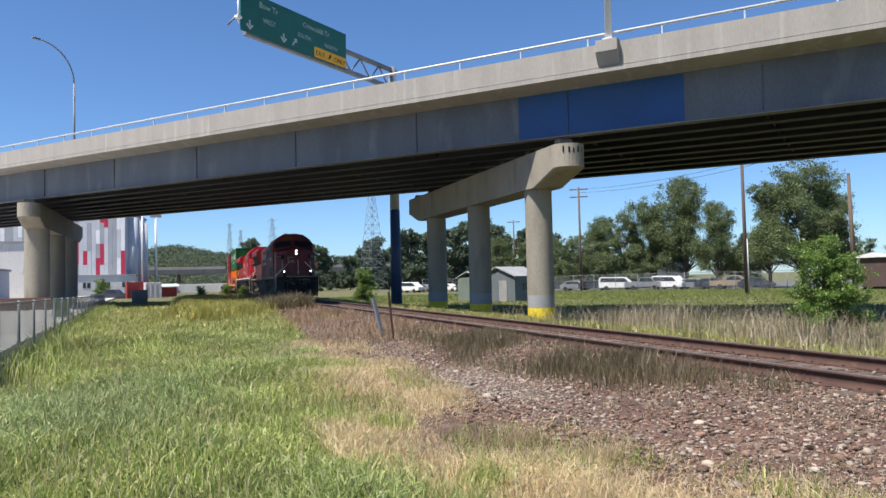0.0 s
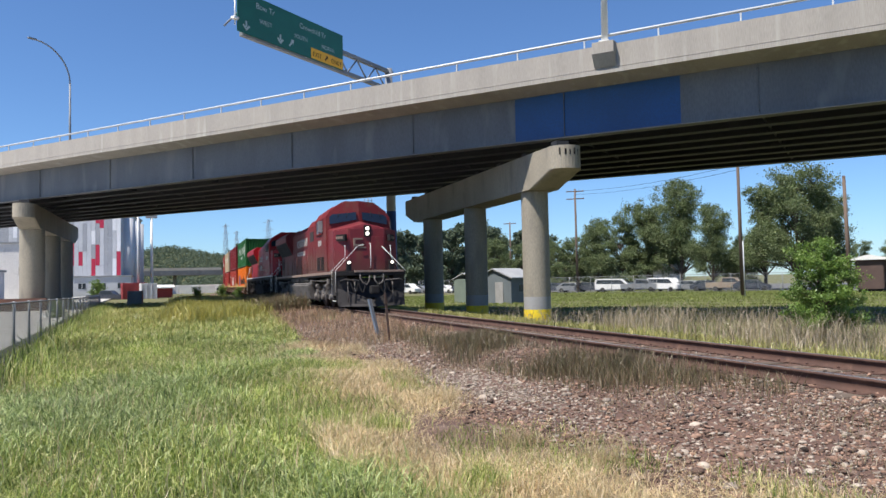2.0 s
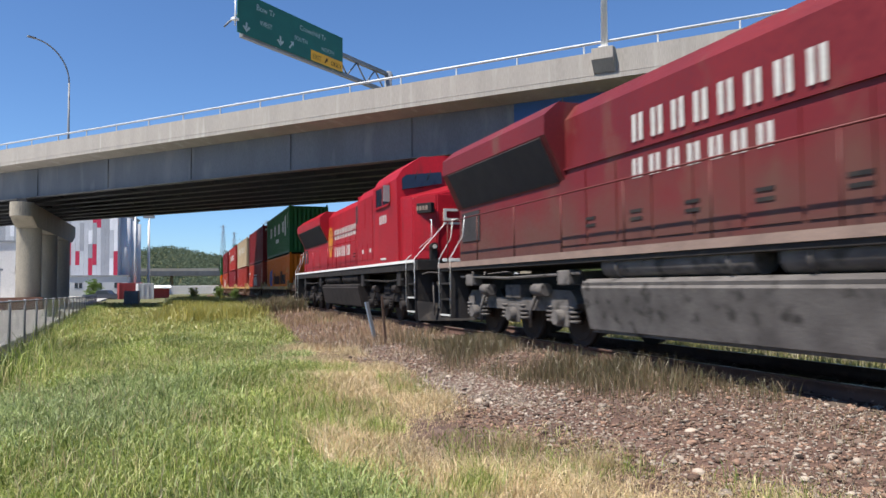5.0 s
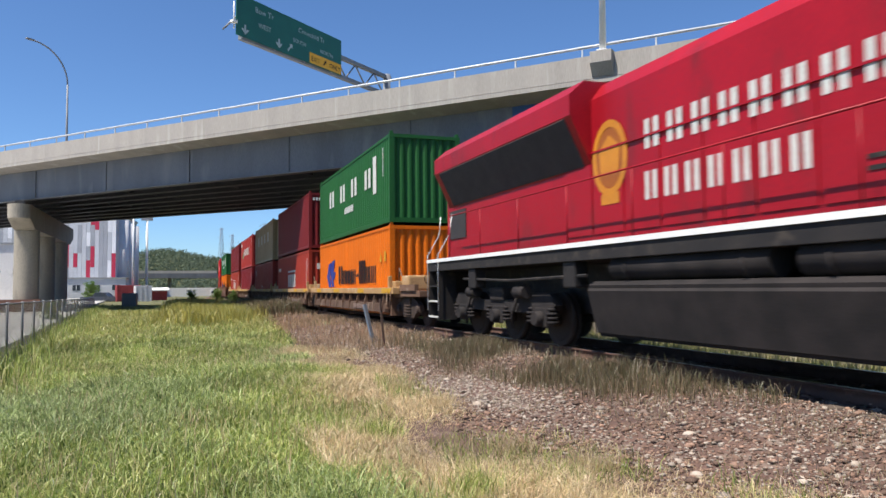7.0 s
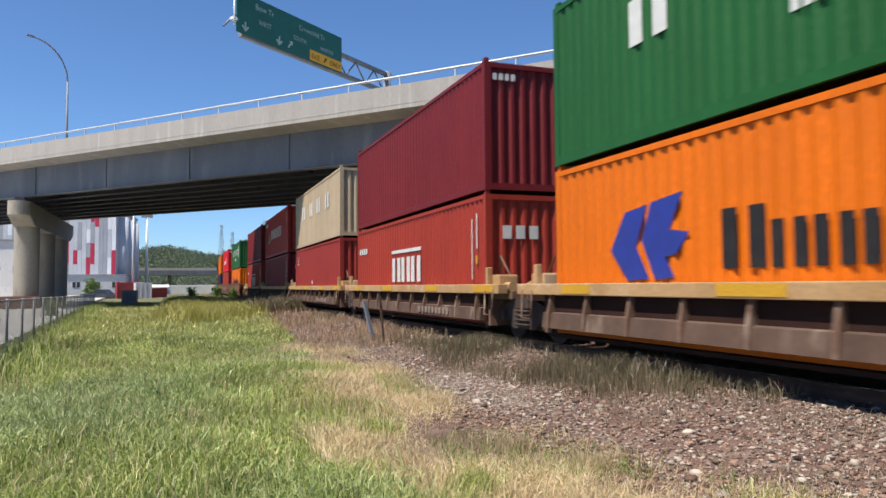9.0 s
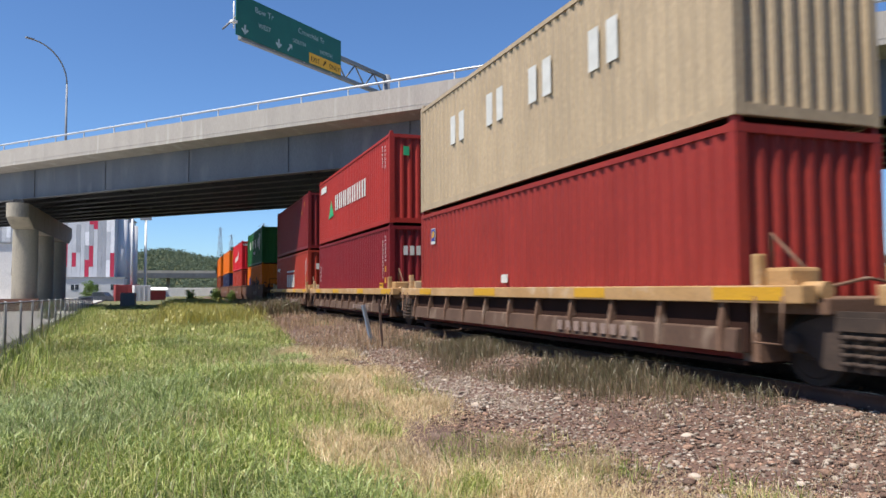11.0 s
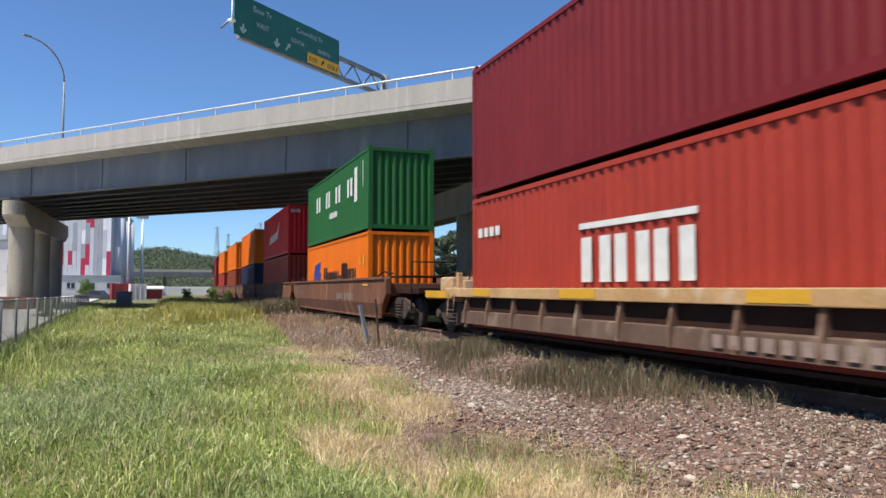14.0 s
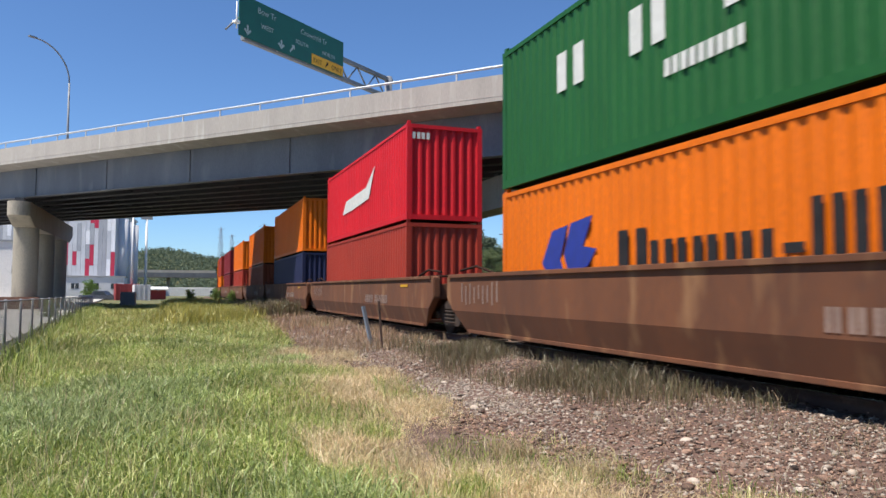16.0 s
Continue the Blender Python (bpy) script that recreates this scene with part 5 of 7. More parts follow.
def well_car(s_front, lead, last):
    """One smooth-sided brown well. Its container stands deep between the sides."""
    car = thing("well_car", pose(0, 0, 0), "rust-brown smooth-sided container well car with graffiti stains", "railcar", "container cars of the train")
    run_with(car, s_front - BOX_L / 2)
    f, r = 9.3, -8.75
    for s in (-1, 1):
        bm = bmesh.new()
        add_prism(bm, [(f, 1.45), (f - 0.15, 1.5), (r + 0.15, 1.5), (r, 1.45), (r, 0.95), (r + 1.0, 0.16), (f - 1.0, 0.16), (f, 0.95)], min(s * 1.3, s * 1.48), max(s * 1.3, s * 1.48), "y")
        bmesh.ops.bevel(bm, geom=list(bm.edges), offset=0.02, segments=2, affect="EDGES")
        bmesh.ops.bisect_plane(bm, geom=list(bm.verts) + list(bm.edges) + list(bm.faces), plane_co=(0, 0, 0.66), plane_no=(0, 0, 1))
        for v in bm.verts:
            if v.co.z < 0.66 and v.co.y * s > 1.4:
                v.co.y -= s * (0.66 - v.co.z) * 0.3
        side = part("side_wall", bm, WELL_BROWN, car, "rust-brown well side")
        bm = bmesh.new()
        add_box(bm, r + 0.2, f - 0.2, min(s * 1.482, s * 1.53), max(s * 1.482, s * 1.53), 1.42, 1.5, 0.01)
        add_box(bm, r + 1.1, f - 1.1, min(s * 1.335, s * 1.38), max(s * 1.335, s * 1.38), 0.17, 0.24, 0.01)
        part("side_flange", bm, WELL_BROWN, side)
        y = -1.487 if s < 0 else 1.493
        bm = bmesh.new()
        bars(bm, 2.15, 3.25, y, 0.72, 0.98, 4, 0.005)
        bars(bm, 3.45, 5.0, y, 0.72, 0.98, 6, 0.005)
        loose_parts("number_bar", bm, SILL_TAN, side, "pale reporting-mark bar")
        rnd = random.Random(17)
        for k in range(9):
            gx = r + 1.0 + 0.24 * k
            bm = bmesh.new()
            add_box(bm, gx, gx + 0.05, y - 0.005, y, 0.95 - rnd.uniform(0, 0.15), 1.2 + rnd.uniform(0, 0.12))
            part("graffiti_bar", bm, SILL_TAN, side, "faded pale graffiti stroke")
        bm = bmesh.new()
        add_box(bm, f - 2.9, f - 2.2, y - 0.005, y, 1.22, 1.29)
        part("yellow_stripe", bm, SAFETY_YELLOW, side)
    bm = bmesh.new()
    for i in range(7):
        add_box(bm, -6.2 + i * 2.05, -5.9 + i * 2.05, -1.3, 1.3, 0.17, 0.255)
    part("floor_beams", bm, WELL_DARK, car)
    for e, x in ((1, f), (-1, r)):
        bm = bmesh.new()
        add_box(bm, *sorted((x - e * 2.6, x - e * 0.1)), -1.298, 1.298, 0.9, 1.3, 0.02)
        add_box(bm, *sorted((x - e * 2.62, x - e * 2.5)), -1.298, 1.298, 0.3, 0.9)
        part("end_platform", bm, WELL_BROWN, car, "brown end platform")
        bm = bmesh.new()
        add_line(bm, [(x - e * 2.2, -1.2, 1.5), (x - e * 1.2, -1.2, 1.68), (x - e * 0.2, -1.2, 1.6)], 0.03, 6)
        add_line(bm, [(x - e * 2.2, 1.2, 1.5), (x - e * 1.2, 1.2, 1.68), (x - e * 0.2, 1.2, 1.6)], 0.03, 6)
        add_box(bm, *sorted((x - e * 2.3, x - e * 0.1)), -0.9, 0.9, 1.5, 1.54)
        for k in (-0.8, 0.8):
            add_box(bm, *sorted((x - e * 2.0, x - e * 1.9)), k - 0.05, k + 0.05, 1.3, 1.5)
        part("end_walkway", bm, WELL_DARK, car, "steel walkway grating")
    freight_truck(car, 9.55, TRUCK_BROWN)
    if last:
        freight_truck(car, -9.5, TRUCK_BROWN)
    if lead:
        bm = bmesh.new()
        add_box(bm, 9.0, 11.3, -1.1, 1.1, 0.98, 1.16, 0.02)
        add_line(bm, [(11.0, -1.2, 0.5), (11.0, -1.2, 1.9), (11.0, 0.2, 1.9)], 0.025, 6)
        part("end_deck", bm, WELL_DARK, car, "dark end deck with grab irons")
        coupler(car, 11.0, 1)
    return car


def build_train():
    locomotive(-53.74, MAROON, MAROON, TRUCK_GREY, SILL_TAN, 1.66, True)
    locomotive(-76.6, LOCO_RED, LOCO_RED, TRUCK_BLACK, WHITE_PAINT, 1.84, False)
    low, high = 0.257, 3.246
    five = [
        (C_ORANGE, "orange corrugated container with dark lettering bars", hapag_marks(), C_GREEN, "green corrugated container with white lettering bars", uasc_marks()),
        (C_OXIDE, "oxide-red container with white lettering bars", hmm_marks(), C_MAROON, "plain maroon corrugated container stacked on another", [end_word(-1.0, -0.4, 2.5, 2.65, 4, LETTER_WHITE)]),
        (C_FADED, "faded red corrugated container with a small blue sign", [plate(0.84, 1.16, 2.04, 2.46, LETTER_WHITE), shape([(0.86, 2.12), (1.14, 2.12), (1.14, 2.44), (0.86, 2.44)], LETTER_BLUE), shape([(0.9, 2.18), (1.09, 2.24), (1.09, 2.38), (0.96, 2.38)], SAFETY_YELLOW), plate(5.3, 5.6, 0.98, 1.15, LETTER_WHITE)], C_BEIGE, "beige weathered container with white lettering bars", uasc_marks()[:4]),
        (C_DARKRED, "dark red container with a yellow caution plate", code_marks() + [caution_label, end_word(-0.75, -0.1, 1.95, 2.25, 3, LETTER_WHITE)], C_RED, "red container with white lettering bars and green mark", hyundai_marks()),
        (C_OXIDE, "oxide-red container with white lettering bars", hmm_marks(), C_MAROON, "plain maroon corrugated container stacked on another", [plate(10.1, 10.2, 1.9, 2.1, SAFETY_YELLOW), plate(10.9, 11.0, 2.3, 2.55, SAFETY_YELLOW)]),
    ]
    for i, (c0, l0, m0, c1, l1, m1) in enumerate(five):
        fr = -103.46 - 15.38 * i
        ribbed_car(fr, i == 0, i == 4)
        container(fr, low, c0, l0, m0)
        container(fr, high, c1, l1, m1)
    red_marks = [shape([(3.3, 0.95), (3.9, 1.45), (7.2, 1.6), (8.4, 2.2), (7.6, 1.15), (5.0, 1.0)], LETTER_WHITE, "emblem"), end_word(-1.05, -0.45, 2.45, 2.65, 4, LETTER_WHITE)]
    rest = [
        (C_ORANGE, "orange corrugated container sunk in a well", hapag_marks(), C_GREEN, "green corrugated container with white lettering bars", uasc_marks()),
        (C_OXIDE, "oxide-red corrugated container sunk in a well", [], C_BRIGHT, "bright red container with a white emblem", red_marks),
        (C_NAVY, "dark navy corrugated container sunk in a well", [], C_ORANGE, "orange corrugated container stacked on a navy one", []),
        (C_BROWN, "brown corrugated container sunk in a well", [], C_ORANGE, "orange corrugated container stacked on a brown one", []),
        (C_OXIDE, "oxide-red corrugated container sunk in a well", [], C_ORANGE, "orange corrugated container stacked on another", []),
        (C_MAROON, "maroon corrugated container sunk in a well", [], C_DARKRED, "dark red corrugated container stacked on another", []),
        (C_ORANGE, "orange corrugated container sunk in a well", [], C_OXIDE, "oxide-red corrugated container stacked on another", []),
        (C_MAROON, "maroon corrugated container sunk in a well", [], C_ORANGE, "orange corrugated container stacked on another", []),
    ]
    for i, (c0, l0, m0, c1, l1, m1) in enumerate(rest):
        fr = -186.65 - 19.0 * i
        well_car(fr, i % 3 == 0, i % 3 == 2)
        container(fr, low, c0, l0, m0)
        container(fr, high, c1, l1, m1)


# ---- grass, weeds and stones ----
def blade_field(name, pts, height, width, lean, mat, label, category, seed):
    """One tapering bent blade of two faces at each of pts (n, 2)."""
    rng = np.random.default_rng(seed)
    n = len(pts)
    h = height * rng.uniform(0.55, 1.15, n) if np.isscalar(height) else height * rng.uniform(0.6, 1.15, n)
    w = width * rng.uniform(0.7, 1.3, n)
    a = rng.uniform(0, 2 * np.pi, n)
    la = rng.uniform(0, 2 * np.pi, n)
    le = h * lean * rng.uniform(0.2, 1.4, n)
    base = np.stack([pts[:, 0], pts[:, 1], land(pts[:, 0], pts[:, 1]) - 0.02], 1)
    side = np.stack([np.cos(a), np.sin(a), np.zeros(n)], 1) * w[:, None] * 0.5
    go = np.stack([np.cos(la) * le, np.sin(la) * le, np.zeros(n)], 1)
    up = np.zeros((n, 3))
    up[:, 2] = h
    tip = (1 - 0.3 * np.clip(le / h, 0, 1))[:, None]
    v = np.stack([base - side, base + side, base + side * 0.9 + up * 0.62 + go * 0.3, base - side * 0.9 + up * 0.62 + go * 0.3, base + side * 0.15 + up * tip + go, base - side * 0.15 + up * tip + go], 1).reshape(-1, 3)
    i = np.arange(n)[:, None] * 6
    f = np.concatenate([i + np.array([0, 1, 2, 3]), i + np.array([3, 2, 4, 5])], 1).reshape(-1, 4)
    return tagged(new(name, raw_mesh(name, v, f, mat)), label, category, kind="stuff")


def scatter(n, x0, x1, y0, y1, seed, keep=None, near=0.0):
    """n places in a rectangle, denser towards x1 where near > 0, thinned by keep(x, y) -> 0..1."""
    rng = np.random.default_rng(seed)
    u = rng.uniform(0, 1, n)
    x = x1 - (x1 - x0) * u ** (1 + near)
    y = rng.uniform(y0, y1, n)
    if keep is not None:
        k = rng.uniform(0, 1, n) < keep(x, y)
        x, y = x[k], y[k]
    return np.stack([x, y], 1)


def wave(x, y, s, p=0.0):
    return 0.5 + 0.25 * (np.sin(x * s + 1.7 * y * s * 0.6 + p) + np.sin(y * s * 1.3 - x * s * 0.7 + 2 * p + 1))


def green_edge(x):
    """y where the green grass ends and the dry band begins."""
    return np.interp(x, [-60, -37, -18, -13, -8, -5.8, -3], [4.6, 4.2, 2.7, 2.2, 1.6, 1.55, 1.7])


def dry_edge(x):
    return np.interp(x, [-60, -37, -18, -13, -8, -6, -4.5, -2], [4.8, 4.6, 3.6, 3.5, 3.1, 3.5, 3.8, 4.0])


def build_grass():
    soft = lambda d: np.clip(0.5 + d / 0.7, 0, 1)
    fence_y = lambda x: -2.75 + 0.061 * (x + 10)
    inside = lambda x, y: soft(green_edge(x) - y) * (y > fence_y(x))
    pts = scatter(430000, -24, -2.2, -7, 4.5, 1, inside, 0.55)
    pts[:, 0] += np.where(pts[:, 0] > -3.4, np.abs(np.random.default_rng(90).normal(0, 0.8, len(pts))), 0)
    tall = 0.12 + 0.1 * wave(pts[:, 0], pts[:, 1], 2.6) + 0.08 * wave(pts[:, 0], pts[:, 1], 0.7, 3.0)
    pick = wave(pts[:, 0], pts[:, 1], 0.55, 2.0) + np.random.default_rng(5).normal(0, 0.14, len(pts))
    blue = pick > 0.68
    w = np.interp(-pts[:, 0], [2, 8, 24], [0.0068, 0.009, 0.017])
    blade_field("green_grass", pts[~blue], tall[~blue], w[~blue], 0.78, GRASS_GREEN, "long fresh green grass", "grass", 11)
    blade_field("bluish_grass", pts[blue], tall[blue] * 1.2, w[blue] * 1.2, 0.8, GRASS_BLUE, "long grey-green grass in patches", "grass", 12)
    pts = scatter(80000, -75, -21, -9, 5.5, 2, inside, 0.5)
    far = np.interp(-pts[:, 0], [23, 75], [0.022, 0.06])
    olive = np.random.default_rng(81).uniform(0, 1, len(pts)) < np.interp(-pts[:, 0], [23, 40], [0.25, 0.75])
    blade_field("meadow_grass", pts[~olive], 0.32, far[~olive], 0.7, GRASS_GREEN, "long green grass farther off", "grass", 13)
    blade_field("olive_grass", pts[olive], 0.38, far[olive] * 0.8, 0.7, GRASS_YELLOW, "yellowish grass farther off", "grass", 82)
    band = lambda x, y: soft(y - green_edge(x) + 0.45) * soft(dry_edge(x) + 0.1 - y)
    pts = scatter(140000, -19, -2.2, 1.2, 5, 3, band, 0.5)
    blade_field("dry_grass", pts, 0.13 + 0.13 * wave(pts[:, 0], pts[:, 1], 1.9), np.interp(-pts[:, 0], [2, 19], [0.005, 0.012]), 0.9, GRASS_DRY, "dry straw-coloured grass along the gravel", "grass", 14)
    pts = scatter(24000, -14, -2.2, 1.2, 4.6, 4, lambda x, y: band(x, y) * (wave(x, y, 1.6) > 0.52), 0.4)
    blade_field("green_tufts", pts, 0.26, 0.006, 0.5, GRASS_GREEN, "green tufts in the dry grass", "grass", 15)
    pts = scatter(9000, -24, -2.2, -7, 4.0, 30, inside, 0.4)
    blade_field("seed_stalks", pts, 0.4, 0.005, 0.45, GRASS_DRY, "thin pale seed stalks over the grass", "grass", 31)
    weeds = lambda x, y: np.clip(wave(x, y, 1.4, 0.5) * 1.5 - 0.35, 0, 0.8) * np.clip((y - np.interp(x, [-17, -12, -6.5], [4.9, 4.2, 4.9])) / 0.8, 0, 1) * np.clip((6.6 - y) / 0.4, 0, 1) * np.clip((-5.9 - x) / 1.5, 0, 1)
    pts = scatter(56000, -18.5, -6.2, 4.0, 6.5, 6, lambda x, y: weeds(x, y) * (0.5 + 0.5 * (wave(x, y, 4.1, 1.2) > 0.5)), 0.1)
    blade_field("dark_weeds", pts, 0.24 + 0.18 * wave(pts[:, 0], pts[:, 1], 2.2, 0.4), 0.007, 0.4, GRASS_DARK, "dark brownish weeds on the gravel shoulder", "weeds", 16)
    brown = lambda x, y: (y > dry_edge(x) - 0.6) * (y < 6.4) * (0.35 + 0.65 * (wave(x, y, 0.7) > 0.45))
    pts = scatter(9000, -46, -17, 3.0, 6.4, 7, brown, 0.2)
    blade_field("brown_weeds", pts, 0.32, np.interp(-pts[:, 0], [17, 46], [0.011, 0.026]), 0.4, GRASS_BROWN, "dry brown weeds beside the track", "weeds", 17)
    rng = np.random.default_rng(61)
    for nm, mt, lab, spots in (("grass_tufts", GRASS_GREEN, "dense green tufts at the edge of the gravel", ((-5.1, 2.1), (-7.6, 2.0), (-4.4, 1.7))), ("straw_tufts", GRASS_DRY, "dense straw tufts in the gravel", ((-4.3, 2.55), (-3.9, 2.75), (-6.3, 3.0), (-9.0, 3.2), (-10.5, 3.1), (-5.4, 3.3)))):
        pts = np.concatenate([rng.normal(c, (0.13, 0.13), (420, 2)) for c in spots])
        blade_field(nm, pts, 0.3, 0.005, 0.45, mt, lab, "grass", 62)
    pts = scatter(130000, -2.6, 7, -8, 4.5, 65, inside)
    blade_field("close_grass", pts, 0.22, 0.0095, 0.78, GRASS_GREEN, "short fresh green grass close by", "grass", 66)
    pts = scatter(30000, -2.35, 7, 1.2, 5, 67, band)
    blade_field("close_dry_grass", pts, 0.2, 0.005, 0.6, GRASS_DRY, "dry straw-coloured grass close by", "grass", 68)
    strip = lambda x, y: np.clip(1.1 - np.abs(y - fence_y(x) - 0.25) / 0.75, 0, 1) * (0.3 + 0.7 * (wave(x, y, 1.1, 2.0) > 0.45))
    pts = scatter(30000, -70, -14, -8, -1.5, 63, strip)
    blade_field("fence_weeds", pts, 0.62, 0.014, 0.45, GRASS_GREEN, "rank green weeds along the fence foot", "weeds", 64)
    pts = scatter(15000, -19, -3, 3.2, 6.3, 27, lambda x, y: (wave(x, y, 2.3) > 0.55) * 0.7 + 0.12)
    blade_field("sparse_dry_grass", pts, 0.15, 0.007, 0.7, GRASS_PALE, "sparse pale grass between the stones", "grass", 28)
    yel = lambda x, y: np.clip(1.2 - np.abs(y - np.interp(x, [-75, -40, -30], [1.8, 1.8, 1.0])) / 2.4, 0, 1) * (0.3 + 0.7 * (wave(x, y, 0.5, 0.7) > 0.45))
    pts = scatter(42000, -78, -33, -3.5, 6.2, 8, yel)
    blade_field("yellow_weeds", pts, 0.85, np.interp(-pts[:, 0], [33, 78], [0.025, 0.06]), 0.5, GRASS_GOLD, "yellow flowering weeds", "weeds", 18)
    pts = scatter(7000, -56, -38, 3.8, 6.3, 9, lambda x, y: (wave(x, y, 1.3) > 0.45) * 1.0)
    blade_field("dead_brush", pts, 0.95, 0.03, 0.6, GRASS_DARK, "tangled dead brush beside the rails", "weeds", 19)
    # beyond the track
    pts = scatter(60000, -70, -3, 9.7, 15, 20, lambda x, y: 0.5 + 0.5 * (wave(x, y, 0.8) > 0.4))
    blade_field("trackside_grass", pts, 0.38, np.interp(np.hypot(pts[:, 0], pts[:, 1]), [10, 70], [0.012, 0.05]), 0.5, GRASS_YELLOW, "yellow-green grass beyond the rails", "grass", 21)
    stalk = lambda x, y: (x + 0.75 * y < 2) * (wave(x, y, 0.8, 1.0) > 0.34) * np.clip((x + 31) / 8, 0, 1)
    pts = scatter(9000, -32, -3, 12.5, 21, 22, stalk)
    blade_field("tall_dead_stalks", pts, 1.05, 0.014, 0.5, GRASS_PALE, "tall pale dead stalks beyond the track", "weeds", 23)
    pts = scatter(120000, -100, -8, 15, 70, 24, lambda x, y: (np.abs(np.degrees(np.arctan2(x, y)) + 62) < 28) * 1.0)
    blade_field("far_lawn", pts, 0.19, np.interp(np.hypot(pts[:, 0], pts[:, 1]), [18, 110], [0.014, 0.07]), 0.6, GRASS_LAWN, "short green grass under the overpass", "grass", 25)


def build_stones():
    """Loose ballast as one joined heap of small rough stones."""
    rng = np.random.default_rng(40)
    t = (1 + 5 ** 0.5) / 2
    ico = np.array([(-1, t, 0), (1, t, 0), (-1, -t, 0), (1, -t, 0), (0, -1, t), (0, 1, t), (0, -1, -t), (0, 1, -t), (t, 0, -1), (t, 0, 1), (-t, 0, -1), (-t, 0, 1)]) / 1.9

    tri = np.array([(0, 11, 5), (0, 5, 1), (0, 1, 7), (0, 7, 10), (0, 10, 11), (1, 5, 9), (5, 11, 4), (11, 10, 2), (10, 7, 6), (7, 1, 8), (3, 9, 4), (3, 4, 2), (3, 2, 6), (3, 6, 8), (3, 8, 9), (4, 9, 5), (2, 4, 11), (6, 2, 10), (8, 6, 7), (9, 8, 1)])
    keep = lambda x, y: np.clip(0.5 + (y - dry_edge(x) + 0.35) / 0.8, 0, 1)
    a = scatter(46000, -26, -2.5, 2.8, 6.9, 41, keep, 0.75)
    b = scatter(5000, -30, -3, 6.9, 9.4, 42, None, 0.5)
    c = scatter(11000, -2.6, 7, 2.8, 6.9, 43, keep)
    p = np.concatenate([a, b, c])
    n = len(p)
    size = rng.uniform(0.007, 0.021, n) * np.where(rng.uniform(0, 1, n) > 0.9, rng.uniform(1.3, 2.4, n), 1.0) * np.interp(-p[:, 0], [3, 26], [1.0, 1.4])
    o = p[:, 1] - YC
    prof_z = np.interp(o, [-6.6, -5.2, -3.6, -1.9, -1.55, 1.55, 1.9], [-0.52, -0.44, -0.4, -0.235, -0.175, -0.175, -0.235])
    z = np.maximum(prof_z, land(p[:, 0], p[:, 1])) + size * rng.uniform(0.0, 0.5, n)
    v = ico[None] * rng.uniform(0.4, 1.45, (n, 12, 1))
    v = v * np.stack([rng.uniform(0.8, 1.4, n), rng.uniform(0.7, 1.1, n), rng.uniform(0.3, 0.75, n)], 1)[:, None, :]
    ang = rng.uniform(0, 2 * np.pi, n)
    c, s = np.cos(ang)[:, None], np.sin(ang)[:, None]
    v = np.stack([v[..., 0] * c - v[..., 1] * s, v[..., 0] * s + v[..., 1] * c, v[..., 2]], -1) * size[:, None, None]
    v += np.stack([p[:, 0], p[:, 1], z], 1)[:, None]
    pale = rng.uniform(0, 1, n) < np.interp(wave(p[:, 0], p[:, 1], 0.9, 1.0), [0.4, 0.8], [0.05, 0.34]) + 0.3 * np.exp(-((p[:, 1] - 4.2) / 0.9) ** 2) + 0.7 * np.exp(-((p[:, 0] + 9.6) / 2.2) ** 2 - ((p[:, 1] - 4.05) / 0.4) ** 2)
    for nm, sel, mt, lab in (("loose_stones", ~pale, STONE, "loose crushed reddish-brown stones"), ("pale_stones", pale, STONE_PALE, "pale crushed stones among the ballast")):
        f = (tri[None] + np.arange(sel.sum())[:, None, None] * 12).reshape(-1, 3)
        tagged(new(nm, raw_mesh(nm, v[sel].reshape(-1, 3), f, mt)), lab, "stones", kind="stuff")
    for x, y, sz in ((-4.9, 3.95, 0.05), (-6.0, 4.75, 0.075), (-5.35, 4.1, 0.045), (-8.9, 3.7, 0.06)):
        bm = bmesh.new()
        bmesh.ops.create_icosphere(bm, subdivisions=2, radius=sz)
        for w in bm.verts:
            w.co *= 1 + 0.35 * noise.noise(w.co * 9 + Vector((x, y, 0)))
            w.co.z *= 0.7
        ob = part("boulder", bm, STONE_PALE)
        ob.matrix_basis = pose(x, y, float(np.maximum(-0.42, land(x, y))) + sz * 0.25, 0, 0, x * 40)
        tagged(ob, "rough grey boulder lying in the ballast", "stone", "boulders in the ballast")


